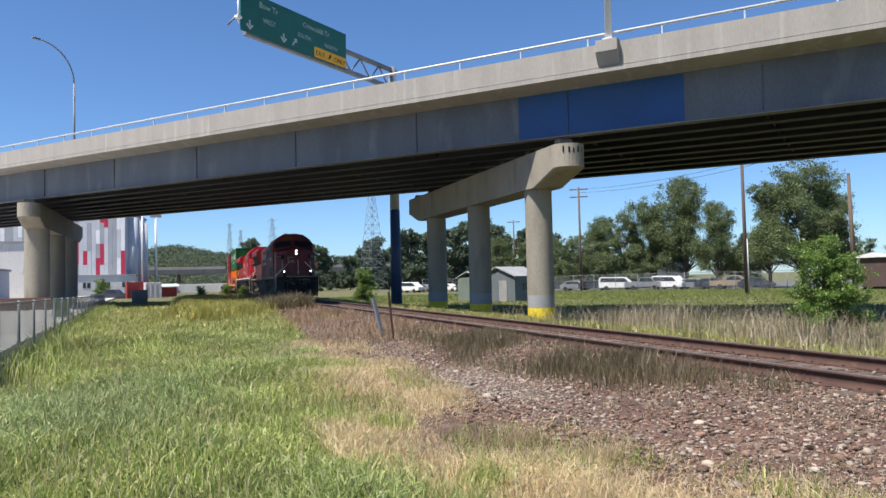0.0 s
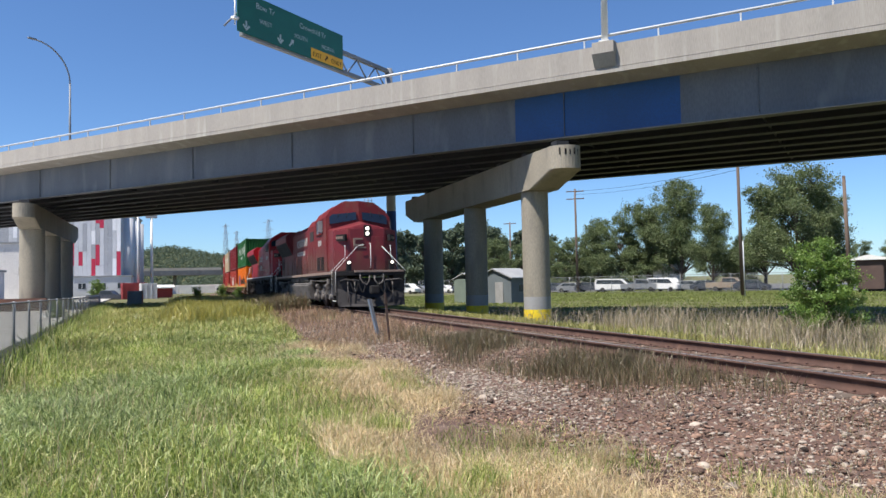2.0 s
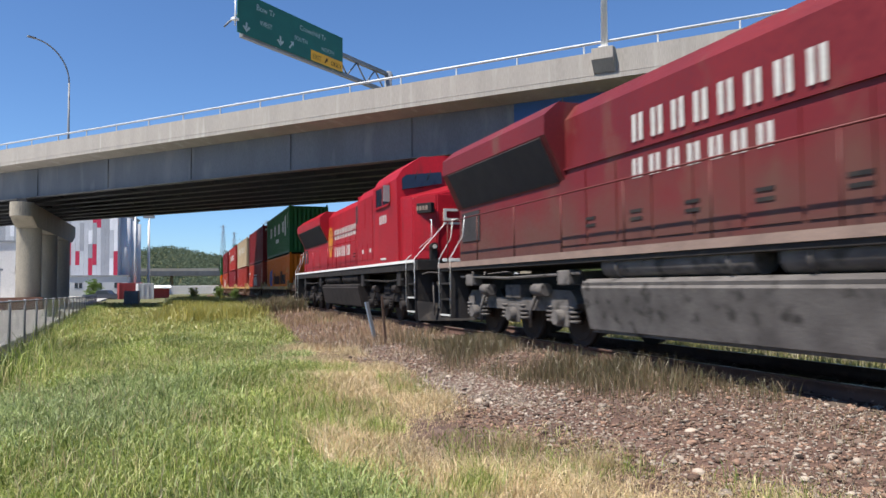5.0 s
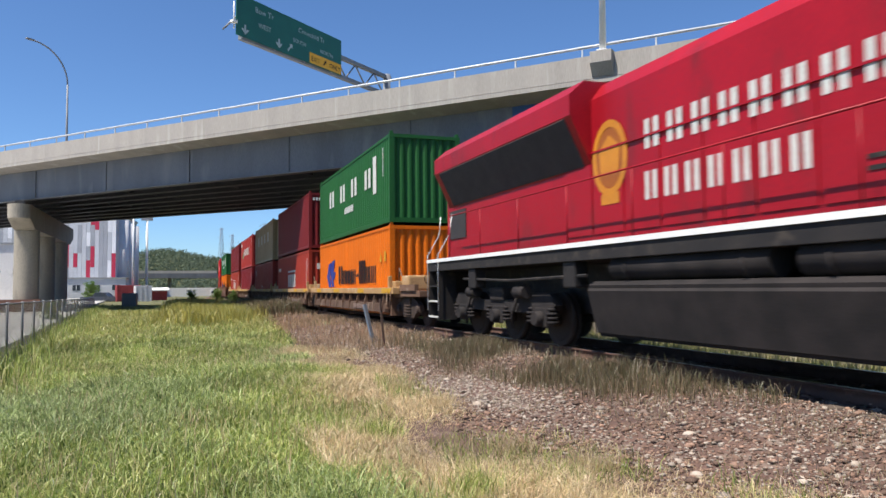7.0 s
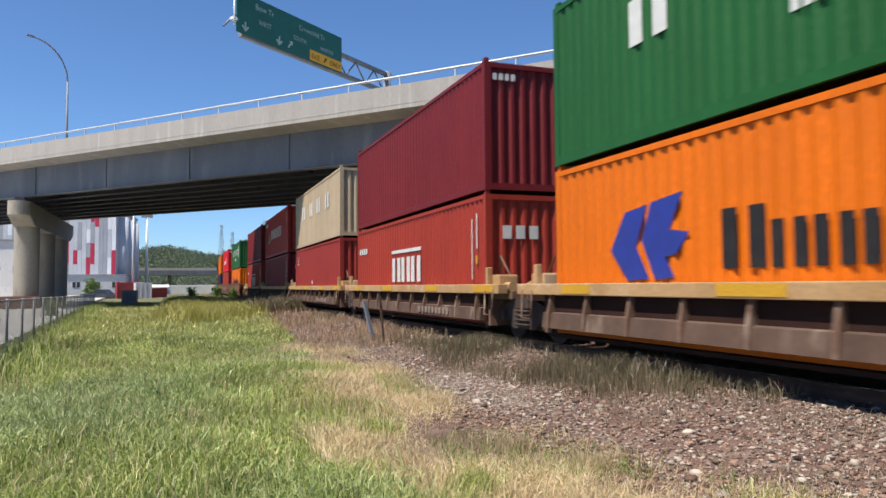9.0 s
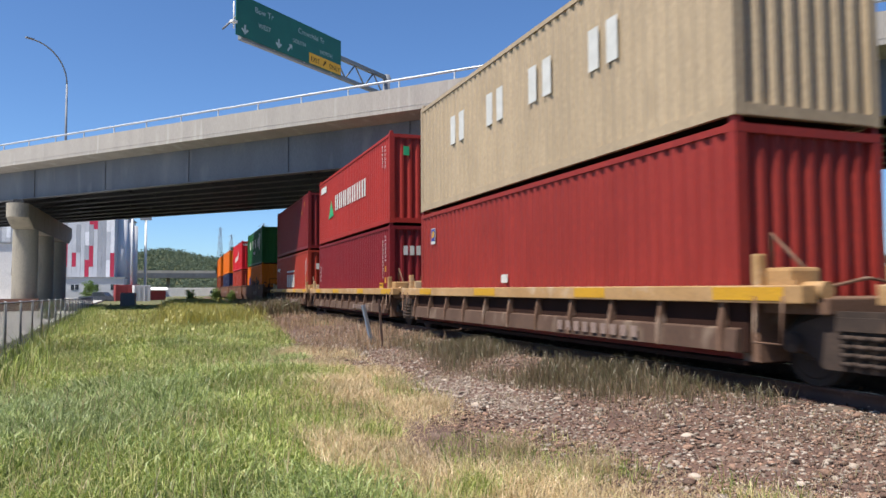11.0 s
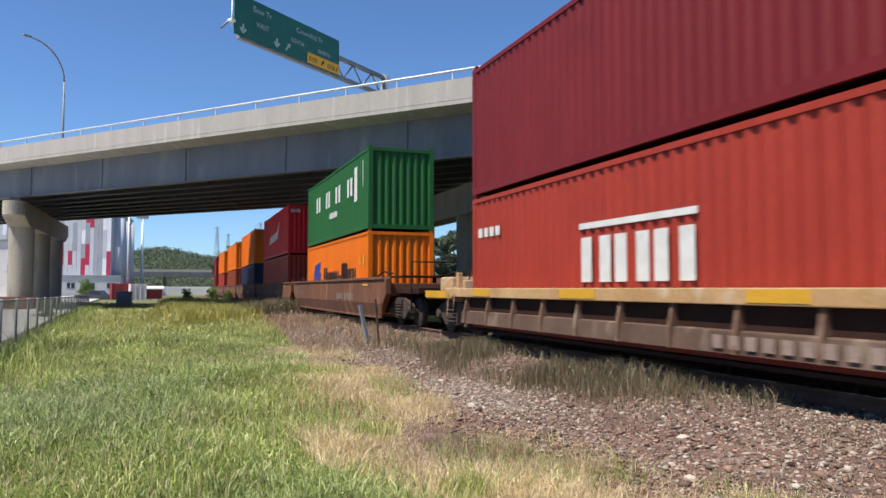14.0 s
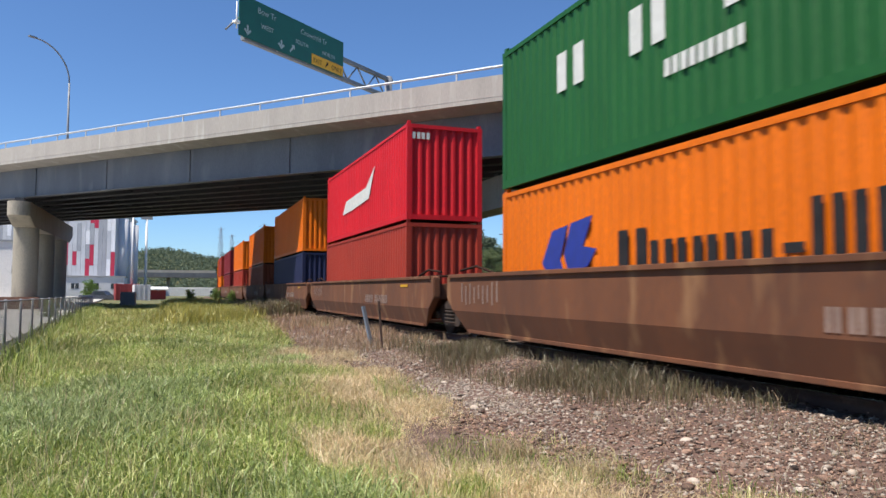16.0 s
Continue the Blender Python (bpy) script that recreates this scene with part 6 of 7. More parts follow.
# ---- trees ----
def tree_mesh(seed, height, spread, n_leaf, leaf, lobes, low):
    """Trunk with limbs, and a crown of many small leaf faces in uneven clumps. Returns (wood, leaves)."""
    rnd = random.Random(seed)
    rng = np.random.default_rng(seed)
    bm = bmesh.new()
    top = height * 0.55
    r = height * 0.018
    pts = [Vector((rnd.uniform(-0.02, 0.02) * height * i / 4, rnd.uniform(-0.02, 0.02) * height * i / 4, top * i / 4)) for i in range(5)]
    for i in range(4):
        add_tube(bm, pts[i], pts[i + 1], r * (1 - 0.18 * i), r * (1 - 0.18 * (i + 1)), 9, False)
    cents, rads = [], []
    for i in range(lobes):
        a = i * 2.4 + rnd.uniform(-0.6, 0.6)
        z = height * rnd.uniform(low, 0.9)
        rel = (z / height - low) / (1 - low)
        d = spread * (1.0 - 0.7 * rel ** 1.8) * rnd.uniform(0.3, 1.0)
        c = Vector((math.cos(a) * d, math.sin(a) * d, z))
        base = pts[min(4, 1 + int(rel * 3.9))]
        mid = base.lerp(c, 0.5) + Vector((0, 0, 0.02 * height))
        add_tube(bm, base, mid, r * 0.4, r * 0.25, 6, False)
        add_tube(bm, mid, c, r * 0.25, r * 0.08, 5, False)
        # sprays of leaves along the limb's outer half, rising to a point
        for k in range(5):
            cents.append(mid.lerp(c, 0.35 + 0.2 * k) + Vector((rnd.gauss(0, 0.034), rnd.gauss(0, 0.034), rnd.gauss(0.02, 0.03))) * height)
            rads.append(height * rnd.uniform(0.016, 0.052))
    wood = as_mesh("trunk", bm, BARK)
    weight = np.array(rads) ** 2
    pick = rng.choice(len(cents), n_leaf, p=weight / weight.sum())
    pos = np.array([tuple(c) for c in cents])[pick] + rng.normal(0, 0.62, (n_leaf, 3)) * np.array(rads)[pick][:, None] * np.array([1.1, 1.1, 0.9])
    u = rng.normal(0, 1, (n_leaf, 3))
    u /= np.linalg.norm(u, axis=1)[:, None]
    w = np.cross(u, rng.normal(0, 1, (n_leaf, 3)))
    w /= np.linalg.norm(w, axis=1)[:, None]
    s = leaf * rng.uniform(0.6, 1.3, n_leaf)[:, None]
    v = np.stack([pos - u * s, pos - w * s * 0.6, pos + u * s, pos + w * s * 0.6], 1).reshape(-1, 3)
    f = np.arange(n_leaf * 4).reshape(-1, 4)
    return wood, v, f


TREE_KINDS = {}


def tree(x, y, z, kind, scale, turn, label):
    wood, leaves = TREE_KINDS[kind]
    ob = thing("tree", pose(x, y, z, 0, 0, turn) @ Matrix.Diagonal((scale, scale, scale, 1)), label, "tree", "trees beyond the lot")
    share("trunk", wood, ob, Matrix())
    share("crown", leaves, ob, Matrix())
    return ob


def at_bearing(deg, dist):
    return dist * math.sin(radians(deg)), dist * math.cos(radians(deg))


def build_trees():
    for key, args, mat in (
        ("poplar_a", (1, 17, 5.4, 46000, 0.115, 46, 0.2), LEAF),
        ("poplar_b", (2, 17, 3.9, 40000, 0.115, 40, 0.2), LEAF),
        ("round", (3, 14, 6.2, 38000, 0.12, 44, 0.12), LEAF),
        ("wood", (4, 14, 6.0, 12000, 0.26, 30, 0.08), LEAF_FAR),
        ("shrub", (5, 4.6, 1.7, 26000, 0.05, 64, 0.06), LEAF_BRIGHT),
    ):
        wood, v, f = tree_mesh(*args)
        TREE_KINDS[key] = (wood, raw_mesh("crown", v, f, mat))
    green = "tall dense green poplar behind the chain-link fence"
    for deg, d, kind, sc, turn in (
        (-44.4, 104, "poplar_a", 1.04, 20), (-46.5, 107, "poplar_b", 0.88, 140), (-42.7, 108, "poplar_b", 0.86, 70), (-47.8, 114, "round", 0.6, 200),
        (-52.2, 118, "poplar_b", 1.06, 10), (-54.6, 122, "poplar_a", 0.93, 250), (-56.5, 121, "round", 0.88, 60), (-58.3, 126, "poplar_b", 0.76, 310), (-53.5, 125, "round", 0.7, 15),
        (-50.0, 112, "poplar_b", 0.78, 33), (-59.8, 130, "round", 0.72, 120), (-61.2, 135, "round", 0.66, 20), (-62.6, 140, "poplar_a", 0.62, 77), (-40.6, 125, "round", 0.5, 95),
        (-38.4, 125, "round", 0.5, 15), (-64.2, 150, "round", 0.7, 222), (-66.0, 155, "poplar_a", 0.72, 300), (-48.9, 126, "round", 0.55, 111),
    ):
        tree(*at_bearing(deg, d), -1.2, kind, sc, turn, green)
    far = "dark green tree in a distant belt of woods"
    rnd = random.Random(9)
    for deg in np.arange(-86.5, -62, 1.05):
        d = rnd.uniform(185, 240)
        tree(*at_bearing(deg + rnd.uniform(-0.4, 0.4), d), -1.5, "wood", rnd.uniform(0.75, 1.25) * (1.15 if deg > -74 else 0.85), rnd.uniform(0, 360), far)
    tree(*at_bearing(-42.9, 26.5), -0.95, "shrub", 0.74, 0, "bright green leafy shrub among dead stalks")
    tree(*at_bearing(-76.8, 73), -0.95, "shrub", 0.8, 90, "small bright green bush beside the track")
    tree(*at_bearing(-95.7, 150), -1.2, "shrub", 0.95, 50, "clipped dark green tree before the buildings")
    for deg, d, sc in ((-87.2, 78, 0.45), (-86.0, 84, 0.4), (-89.0, 75, 0.42), (-98.2, 44, 0.28)):
        tree(*at_bearing(deg, d), -0.7, "shrub", sc, deg * 31, "low weedy green bush in the grass")


def build_hill():
    """A wooded ridge far away: one mesh of slopes and one of leaf clumps."""
    rng = np.random.default_rng(70)
    az = np.radians(np.linspace(-108, -52, 57))
    top = 34 + 7 * np.sin(az * 19) + 4 * np.sin(az * 47 + 1) - np.clip((np.degrees(az) + 80) * 0.75, 0, 14)
    rows = [(520, 0.0), (600, 0.5), (680, 0.95), (760, 1.0), (900, 1.0)]
    vs = [(d * math.sin(a), d * math.cos(a), -2 + t * k * 0.82) for d, k in rows for a, t in zip(az, top)]
    m = len(az)
    fs = [(r * m + i, r * m + i + 1, (r + 1) * m + i + 1, (r + 1) * m + i) for r in range(len(rows) - 1) for i in range(m - 1)]
    tagged(new("backdrop_hill", raw_mesh("backdrop_hill", vs, fs, SOIL)), "distant wooded hillside", "hill", kind="structure")
    n = 150000
    a = np.radians(rng.uniform(-108, -52, n))
    d = rng.uniform(505, 720, n)
    t = np.interp(a, az, top)
    z = -2 + t * 0.82 * np.interp(d, [520, 600, 680, 760], [0, 0.5, 0.95, 1.0])
    crown = 3.2 + 2.6 * np.sin(a * 700 + d * 0.11) * np.sin(d * 0.23 + a * 310)
    pos = np.stack([d * np.sin(a), d * np.cos(a), z + rng.uniform(0, 1, n) * crown + 1], 1)
    u = rng.normal(0, 1, (n, 3))
    u /= np.linalg.norm(u, axis=1)[:, None]
    w = np.cross(u, rng.normal(0, 1, (n, 3)))
    w /= np.linalg.norm(w, axis=1)[:, None]
    s = rng.uniform(0.5, 1.0, n)[:, None]
    v = np.stack([pos - u * s, pos - w * s * 0.7, pos + u * s, pos + w * s * 0.7], 1).reshape(-1, 3)
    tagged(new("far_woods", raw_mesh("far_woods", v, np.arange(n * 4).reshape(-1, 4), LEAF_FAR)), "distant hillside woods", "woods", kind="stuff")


# ---- road furniture on the overpass ----
SIGN_GREEN = surface("sign_green", (0.008, 0.11, 0.075), (0.007, 0.095, 0.065), None, 1.0, 20, 0.45, bump=0.0)
SIGN_WHITE = surface("sign_white", (0.4, 0.46, 0.44), (0.35, 0.41, 0.39), None, 2, 30, 0.5, bump=0.0)
SIGN_YELLOW = surface("sign_yellow", (0.75, 0.38, 0.01), (0.68, 0.34, 0.01), None, 2, 30, 0.5, bump=0.0)
MAST_PALE = surface("pale_mast_steel", (0.55, 0.55, 0.53), (0.48, 0.48, 0.46), None, 1, 30, 0.5, bump=0.02)
TRUSS_GREY = surface("weathered_truss_steel", (0.2, 0.215, 0.235), (0.16, 0.17, 0.19), None, 1, 30, 0.6, bump=0.02)
# Dark blue in place of the deck's shadow on the pale mast.
MAST_SHADED = surface("blue_mast_paint", (0.04, 0.075, 0.16), (0.035, 0.06, 0.13), None, 1, 30, 0.6)


def arrow(parent, x, y, z, turn):
    bm = bmesh.new()
    add_prism(bm, [(-0.07, 0.05), (0.07, 0.05), (0.07, 0.42), (-0.07, 0.42)], -0.005, 0.0, "y")
    add_prism(bm, [(-0.3, 0.12), (-0.2, 0.2), (0.0, 0.0), (0.0, -0.18)], -0.005, 0.0, "y")
    add_prism(bm, [(0.3, 0.12), (0.2, 0.2), (0.0, 0.0), (0.0, -0.18)], -0.005, 0.0, "y")
    ob = part("arrow", bm, SIGN_WHITE, parent)
    ob.matrix_basis = pose(x, y, z, 0, turn, 0)


def build_sign():
    # local x runs from the sign's left end to the mast, local -y faces the camera
    mast = Vector((-53.9, 15.15, -0.95))
    away = Vector((-0.6428, 0.766, 0))
    m = Matrix.Translation(mast) @ Matrix((away, Vector((0, 0, 1)).cross(away), (0, 0, 1))).transposed().to_4x4()
    gantry = thing("sign_gantry", m, "cantilever road sign gantry with a green direction sign", "road sign")
    bm = bmesh.new()
    add_tube(bm, (0, 0, 7.55), (0, 0, 14.0), 0.36, 0.32, 28)
    part("mast", bm, MAST_PALE, gantry, "pale steel mast")
    bm = bmesh.new()
    add_tube(bm, (0, 0, 14.0), (0, 0, 18.62), 0.32, 0.28, 28)
    part("mast_head", bm, TRUSS_GREY, gantry, "grey steel mast head")
    # Lower length of the same pale mast, coloured as shaded by the deck.
    bm = bmesh.new()
    add_tube(bm, (0, 0, -0.1), (0, 0, 7.546), 0.42, 0.37, 28)
    part("mast_foot", bm, MAST_SHADED, gantry, "lower mast with the deck's shadow coloured in blue")
    for z in (17.0, 18.4):
        box_part("chord", (-15.4, 0.45, -0.14, 0.14, z - 0.14, z + 0.14), TRUSS_GREY, gantry, 0.02, "steel truss chord")
    for i in range(7):
        x = -0.6 - i * 2.3
        for a, b in (((x, 17.1), (x - 1.15, 18.3)), ((x - 1.15, 18.3), (x - 2.3, 17.1))):
            bm = bmesh.new()
            add_tube(bm, (a[0], 0, a[1]), (b[0], 0, b[1]), 0.06, 0.06, 8)
            part("diagonal", bm, TRUSS_GREY, gantry, "truss diagonal")
    bm = bmesh.new()
    add_box(bm, -15.9, -6.0, -0.24, -0.18, 17.0, 19.5)
    panel = part("sign_panel", bm, SIGN_GREEN, gantry, "green sign panel with white words")
    panel.matrix_basis = Matrix()
    y = -0.245
    for text, x, z, size in (("Bow Tr", -14.4, 18.8, 0.52), ("WEST", -14.1, 17.95, 0.42), ("Crowchild Tr", -10.5, 18.75, 0.48), ("SOUTH", -11.0, 17.98, 0.38), ("NORTH", -8.3, 17.98, 0.38)):
        lettering(text, panel, pose(x, y, z, 90), size, SIGN_WHITE)
    for x, turn in ((-15.2, 0), (-12.3, 0)):
        arrow(panel, x, y, 17.35, turn)
    bm = bmesh.new()
    add_prism(bm, [(-0.06, -0.3), (0.06, -0.3), (0.06, 0.12), (0.2, 0.12), (0, 0.36), (-0.2, 0.12), (-0.06, 0.12)], -0.005, 0, "y")
    up = part("arrow", bm, SIGN_WHITE, panel)
    up.matrix_basis = pose(-11.3, y, 17.5, 0, 40, 0)
    tab = box_part("exit_tab", (-9.4, -6.05, -0.262, -0.244, 17.05, 17.75), SIGN_YELLOW, panel, 0, "yellow exit tab")
    lettering("EXIT", tab, pose(-9.25, -0.266, 17.22, 90), 0.44, LETTER_BLACK)
    lettering("ONLY", tab, pose(-7.35, -0.266, 17.22, 90), 0.44, LETTER_BLACK)
    bm = bmesh.new()
    add_prism(bm, [(-0.05, -0.2), (0.05, -0.2), (0.05, 0.08), (0.15, 0.08), (0, 0.26), (-0.15, 0.08), (-0.05, 0.08)], -0.005, 0, "y")
    up = part("arrow", bm, LETTER_BLACK, tab)
    up.matrix_basis = pose(-7.85, -0.264, 17.38, 0, 40, 0)
    for x in (-15.4, -12.6, -9.8, -7.0):
        box_part("panel_post", (x - 0.05, x + 0.05, -0.178, -0.142, 16.95, 19.3), GALV, gantry)
    bm = bmesh.new()
    add_box(bm, -16.3, -15.95, -0.4, -0.1, 17.6, 17.75, 0.02)
    add_tube(bm, (-16.1, -0.25, 17.3), (-16.1, -0.25, 18.9), 0.04, 0.04, 8)
    part("sensor", bm, WHITE_PAINT, gantry, "small white sensor at the sign's end")


def street_lamp(m, height, reach, label, steel):
    lamp = thing("street_lamp", m, label, "street lamp", "lamps of the overpass")
    bm = bmesh.new()
    add_tube(bm, (0, 0, 0), (0, 0, height - reach), 0.14, 0.09, 14)
    add_box(bm, -0.2, 0.2, -0.2, 0.2, 0, 0.04)
    part("pole", bm, steel, lamp, "steel lamp pole")
    bm = bmesh.new()
    pts = [(-reach * (1 - math.cos(a)), 0, height - reach + reach * math.sin(a)) for a in (radians(9 * i) for i in range(11))]
    add_line(bm, pts, 0.075, 8)
    part("arm", bm, steel, lamp, "curved lamp arm")
    x, z = -reach, height
    bm = bmesh.new()
    add_box(bm, x - 0.75, x + 0.05, -0.16, 0.16, z - 0.06, z + 0.1, 0.05)
    part("lamp_head", bm, steel, lamp, "flat grey lamp head")


# ---- yards, fences, poles, buildings ----
FENCE_STEEL = surface("dull_fence_steel", (0.24, 0.25, 0.26), (0.2, 0.21, 0.22), None, 3, 40, 0.6, bump=0)
LINK = surface("chain_link_wire", (0.42, 0.43, 0.44), (0.36, 0.37, 0.38), None, 4, 40, 0.5, 0.5, bump=0)
PAVING = surface("pale_yard_paving", (0.42, 0.41, 0.39), (0.36, 0.35, 0.33), (0.3, 0.29, 0.27), 0.4, 12, 0.9)
ASPHALT = surface("lot_asphalt", (0.11, 0.11, 0.11), (0.09, 0.09, 0.09), None, 0.4, 12, 0.9)
PANEL_WHITE = surface("panel_white", (0.82, 0.82, 0.84), (0.76, 0.76, 0.79), None, 0.3, 8, 0.6, bump=0)
PANEL_GREY = surface("panel_grey", (0.37, 0.38, 0.41), (0.33, 0.34, 0.37), None, 0.3, 8, 0.6, bump=0)
PANEL_LIGHT = surface("panel_light_grey", (0.56, 0.57, 0.6), (0.51, 0.52, 0.55), None, 0.3, 8, 0.6, bump=0)
PANEL_RED = surface("panel_red", (0.5, 0.025, 0.07), (0.44, 0.025, 0.06), None, 0.3, 8, 0.6, bump=0)
STUCCO = surface("pale_stucco", (0.76, 0.74, 0.72), (0.7, 0.68, 0.66), (0.62, 0.61, 0.59), 0.4, 10, 0.85)
WINDOW = surface("window_glass", (0.03, 0.04, 0.05), (0.04, 0.05, 0.06), None, 2, 20, 0.1, bump=0)
SHED_BLUE = surface("shed_siding", (0.13, 0.155, 0.17), (0.11, 0.13, 0.145), None, 1, 20, 0.7)
SHED_GREEN = surface("green_grey_siding", (0.16, 0.2, 0.17), (0.13, 0.165, 0.14), None, 1, 20, 0.7)
SHED_ROOF = surface("shed_roof", (0.3, 0.31, 0.32), (0.25, 0.26, 0.27), None, 1, 20, 0.8)
DARK_BROWN = surface("dark_brown_boards", (0.09, 0.06, 0.05), (0.07, 0.045, 0.04), None, 1, 20, 0.85)
RUSTY_WALL = surface("rusty_low_wall", (0.16, 0.075, 0.05), (0.12, 0.06, 0.045), None, 0.8, 20, 0.85)
# Grey steel with the bluish haze of distance mixed into its colour.
PYLON = surface("dull_pylon_steel", (0.2, 0.23, 0.28), (0.17, 0.2, 0.25), None, 2, 20, 0.8)
RED_BOX = surface("red_steel_box", (0.27, 0.03, 0.035), (0.22, 0.028, 0.03), None, 1, 20, 0.6)
TYRE = surface("tyre_rubber", (0.02, 0.02, 0.02), (0.03, 0.03, 0.03), None, 4, 40, 0.9)


def chain_fence(p, q, z0, z1, height, spacing, label, top_rail=True, mesh=0.11):
    """A chain-link fence from p to q, its foot going from z0 to z1."""
    p, q = Vector((*p, z0)), Vector((*q, z1))
    n = max(1, round((q - p).length / spacing))
    fence = thing("chain_link_fence", pose(0, 0, 0), label, "fence")
    bm = bmesh.new()
    add_tube(bm, (0, 0, 0), (0, 0, height + 0.05), 0.035, 0.035, 8)
    post = as_mesh("post", bm, FENCE_STEEL)
    for i in range(n + 1):
        share("post", post, fence, Matrix.Translation(p.lerp(q, i / n)))
    if top_rail:
        bm = bmesh.new()
        add_tube(bm, p + Vector((0, 0, height)), q + Vector((0, 0, height)), 0.028, 0.028, 6)
        part("top_rail", bm, FENCE_STEEL, fence)
    d = (q - p)
    L = d.length
    d /= L
    s = Vector((-d.y, d.x, 0)).normalized() * 0.0022
    w = 0.017 if mesh < 0.1 else 0.006
    vs, fs = [], []
    rows = height - 0.06
    k = int((L + rows) / mesh)
    for sign in (1, -1):
        for i in range(k):
            a = i * mesh - (rows if sign > 0 else 0)
            u0, u1 = (a, a + rows) if sign > 0 else (a + 0, a - rows)
            v0, v1 = 0.03, rows + 0.03
            # clip to the fence's length
            lo, hi = 0.0, 1.0
            for bound, dirn in ((0.0, 1), (L, -1)):
                du = u1 - u0
                tt = (bound - u0) / du
                if (u0 - bound) * dirn < 0 and (u1 - bound) * dirn < 0:
                    hi = -1
                elif (u0 - bound) * dirn < 0:
                    lo = max(lo, tt)
                elif (u1 - bound) * dirn < 0:
                    hi = min(hi, tt)
            if hi <= lo:
                continue
            A = p + d * (u0 + (u1 - u0) * lo) + Vector((0, 0, v0 + (v1 - v0) * lo))
            B = p + d * (u0 + (u1 - u0) * hi) + Vector((0, 0, v0 + (v1 - v0) * hi))
            o = len(vs)
            n2 = Vector((0, 0, w))
            vs += [A - n2 + s * sign, A + n2 + s * sign, B + n2 + s * sign, B - n2 + s * sign]
            fs.append((o, o + 1, o + 2, o + 3))
    ob = new("wire_mesh", raw_mesh("wire_mesh", [tuple(v) for v in vs], fs, LINK))
    ob.parent = fence
    tagged(ob, "galvanised diamond wire mesh", kind="stuff")
    return fence


def utility_pole(x, y, z, h, arms, label, lean=0.0):
    pole = thing("utility_pole", pose(x, y, z, 0, lean, 0), label, "utility pole", "utility poles")
    bm = bmesh.new()
    add_tube(bm, (0, 0, 0), (0, 0, h), 0.2, 0.13, 12)
    part("pole", bm, POLE_WOOD, pole, "dark weathered wooden pole")
    for i in range(arms):
        zz = h - 0.35 - 1.1 * i
        a = box_part("crossarm", (-1.3, 1.3, -0.07, 0.07, zz - 0.07, zz + 0.07), POLE_WOOD, pole)
        a.matrix_basis = pose(0, 0, 0, 0, 0, 55)
        for k in (-1.15, -0.6, 0.6, 1.15):
            bm = bmesh.new()
            add_tube(bm, (k, 0, zz + 0.07), (k, 0, zz + 0.22), 0.04, 0.03, 8)
            part("insulator", bm, GREY_PAINT, a)
    return pole


def cable(p, q, sag, r=0.02):
    p, q = Vector(p), Vector(q)
    bm = bmesh.new()
    add_line(bm, [p.lerp(q, t) - Vector((0, 0, sag * 4 * t * (1 - t))) for t in (i / 14 for i in range(15))], r, 4)
    return tagged(part("overhead_cable", bm, LETTER_BLACK), "thin dark overhead cable between poles", "cable", "overhead cables")


def lattice_tower(x, y, z, h, w, label, arms=0):
    steel = PYLON
    tw = thing("lattice_tower", pose(x, y, z, 0, 0, 25), label, "transmission tower", "lattice towers")
    leg = lambda sx, sy, t: Vector((sx * w / 2 * (1 - 0.82 * t), sy * w / 2 * (1 - 0.82 * t), h * t))
    n = 12
    r = max(0.035, h * 0.0018)
    for sx, sy in ((1, 1), (1, -1), (-1, -1), (-1, 1)):
        bm = bmesh.new()
        add_tube(bm, leg(sx, sy, 0), leg(sx, sy, 1), r * 1.3, r, 5)
        part("leg", bm, steel, tw)
    bm = bmesh.new()
    for i in range(n):
        t0, t1 = i / n, (i + 1) / n
        for a, b in (((1, 1), (1, -1)), ((1, -1), (-1, -1)), ((-1, -1), (-1, 1)), ((-1, 1), (1, 1))):
            add_tube(bm, leg(*a, t0), leg(*b, t1), r * 0.7, r * 0.7, 4, False)
            add_tube(bm, leg(*b, t0), leg(*a, t1), r * 0.7, r * 0.7, 4, False)
            add_tube(bm, leg(*a, t1), leg(*b, t1), r * 0.7, r * 0.7, 4, False)
    part("bracing", bm, steel, tw, "criss-cross steel bracing")
    for i in range(arms):
        z1 = h * (0.97 - 0.12 * i)
        bm = bmesh.new()
        add_tube(bm, (-w * 0.9, 0, z1), (w * 0.9, 0, z1), r, r, 5)
        add_tube(bm, (-w * 0.9, 0, z1), (0, 0, z1 + h * 0.04), r * 0.7, r * 0.7, 4)
        add_tube(bm, (w * 0.9, 0, z1), (0, 0, z1 + h * 0.04), r * 0.7, r * 0.7, 4)
        part("arm", bm, steel, tw)


CAR_MESHES = {}


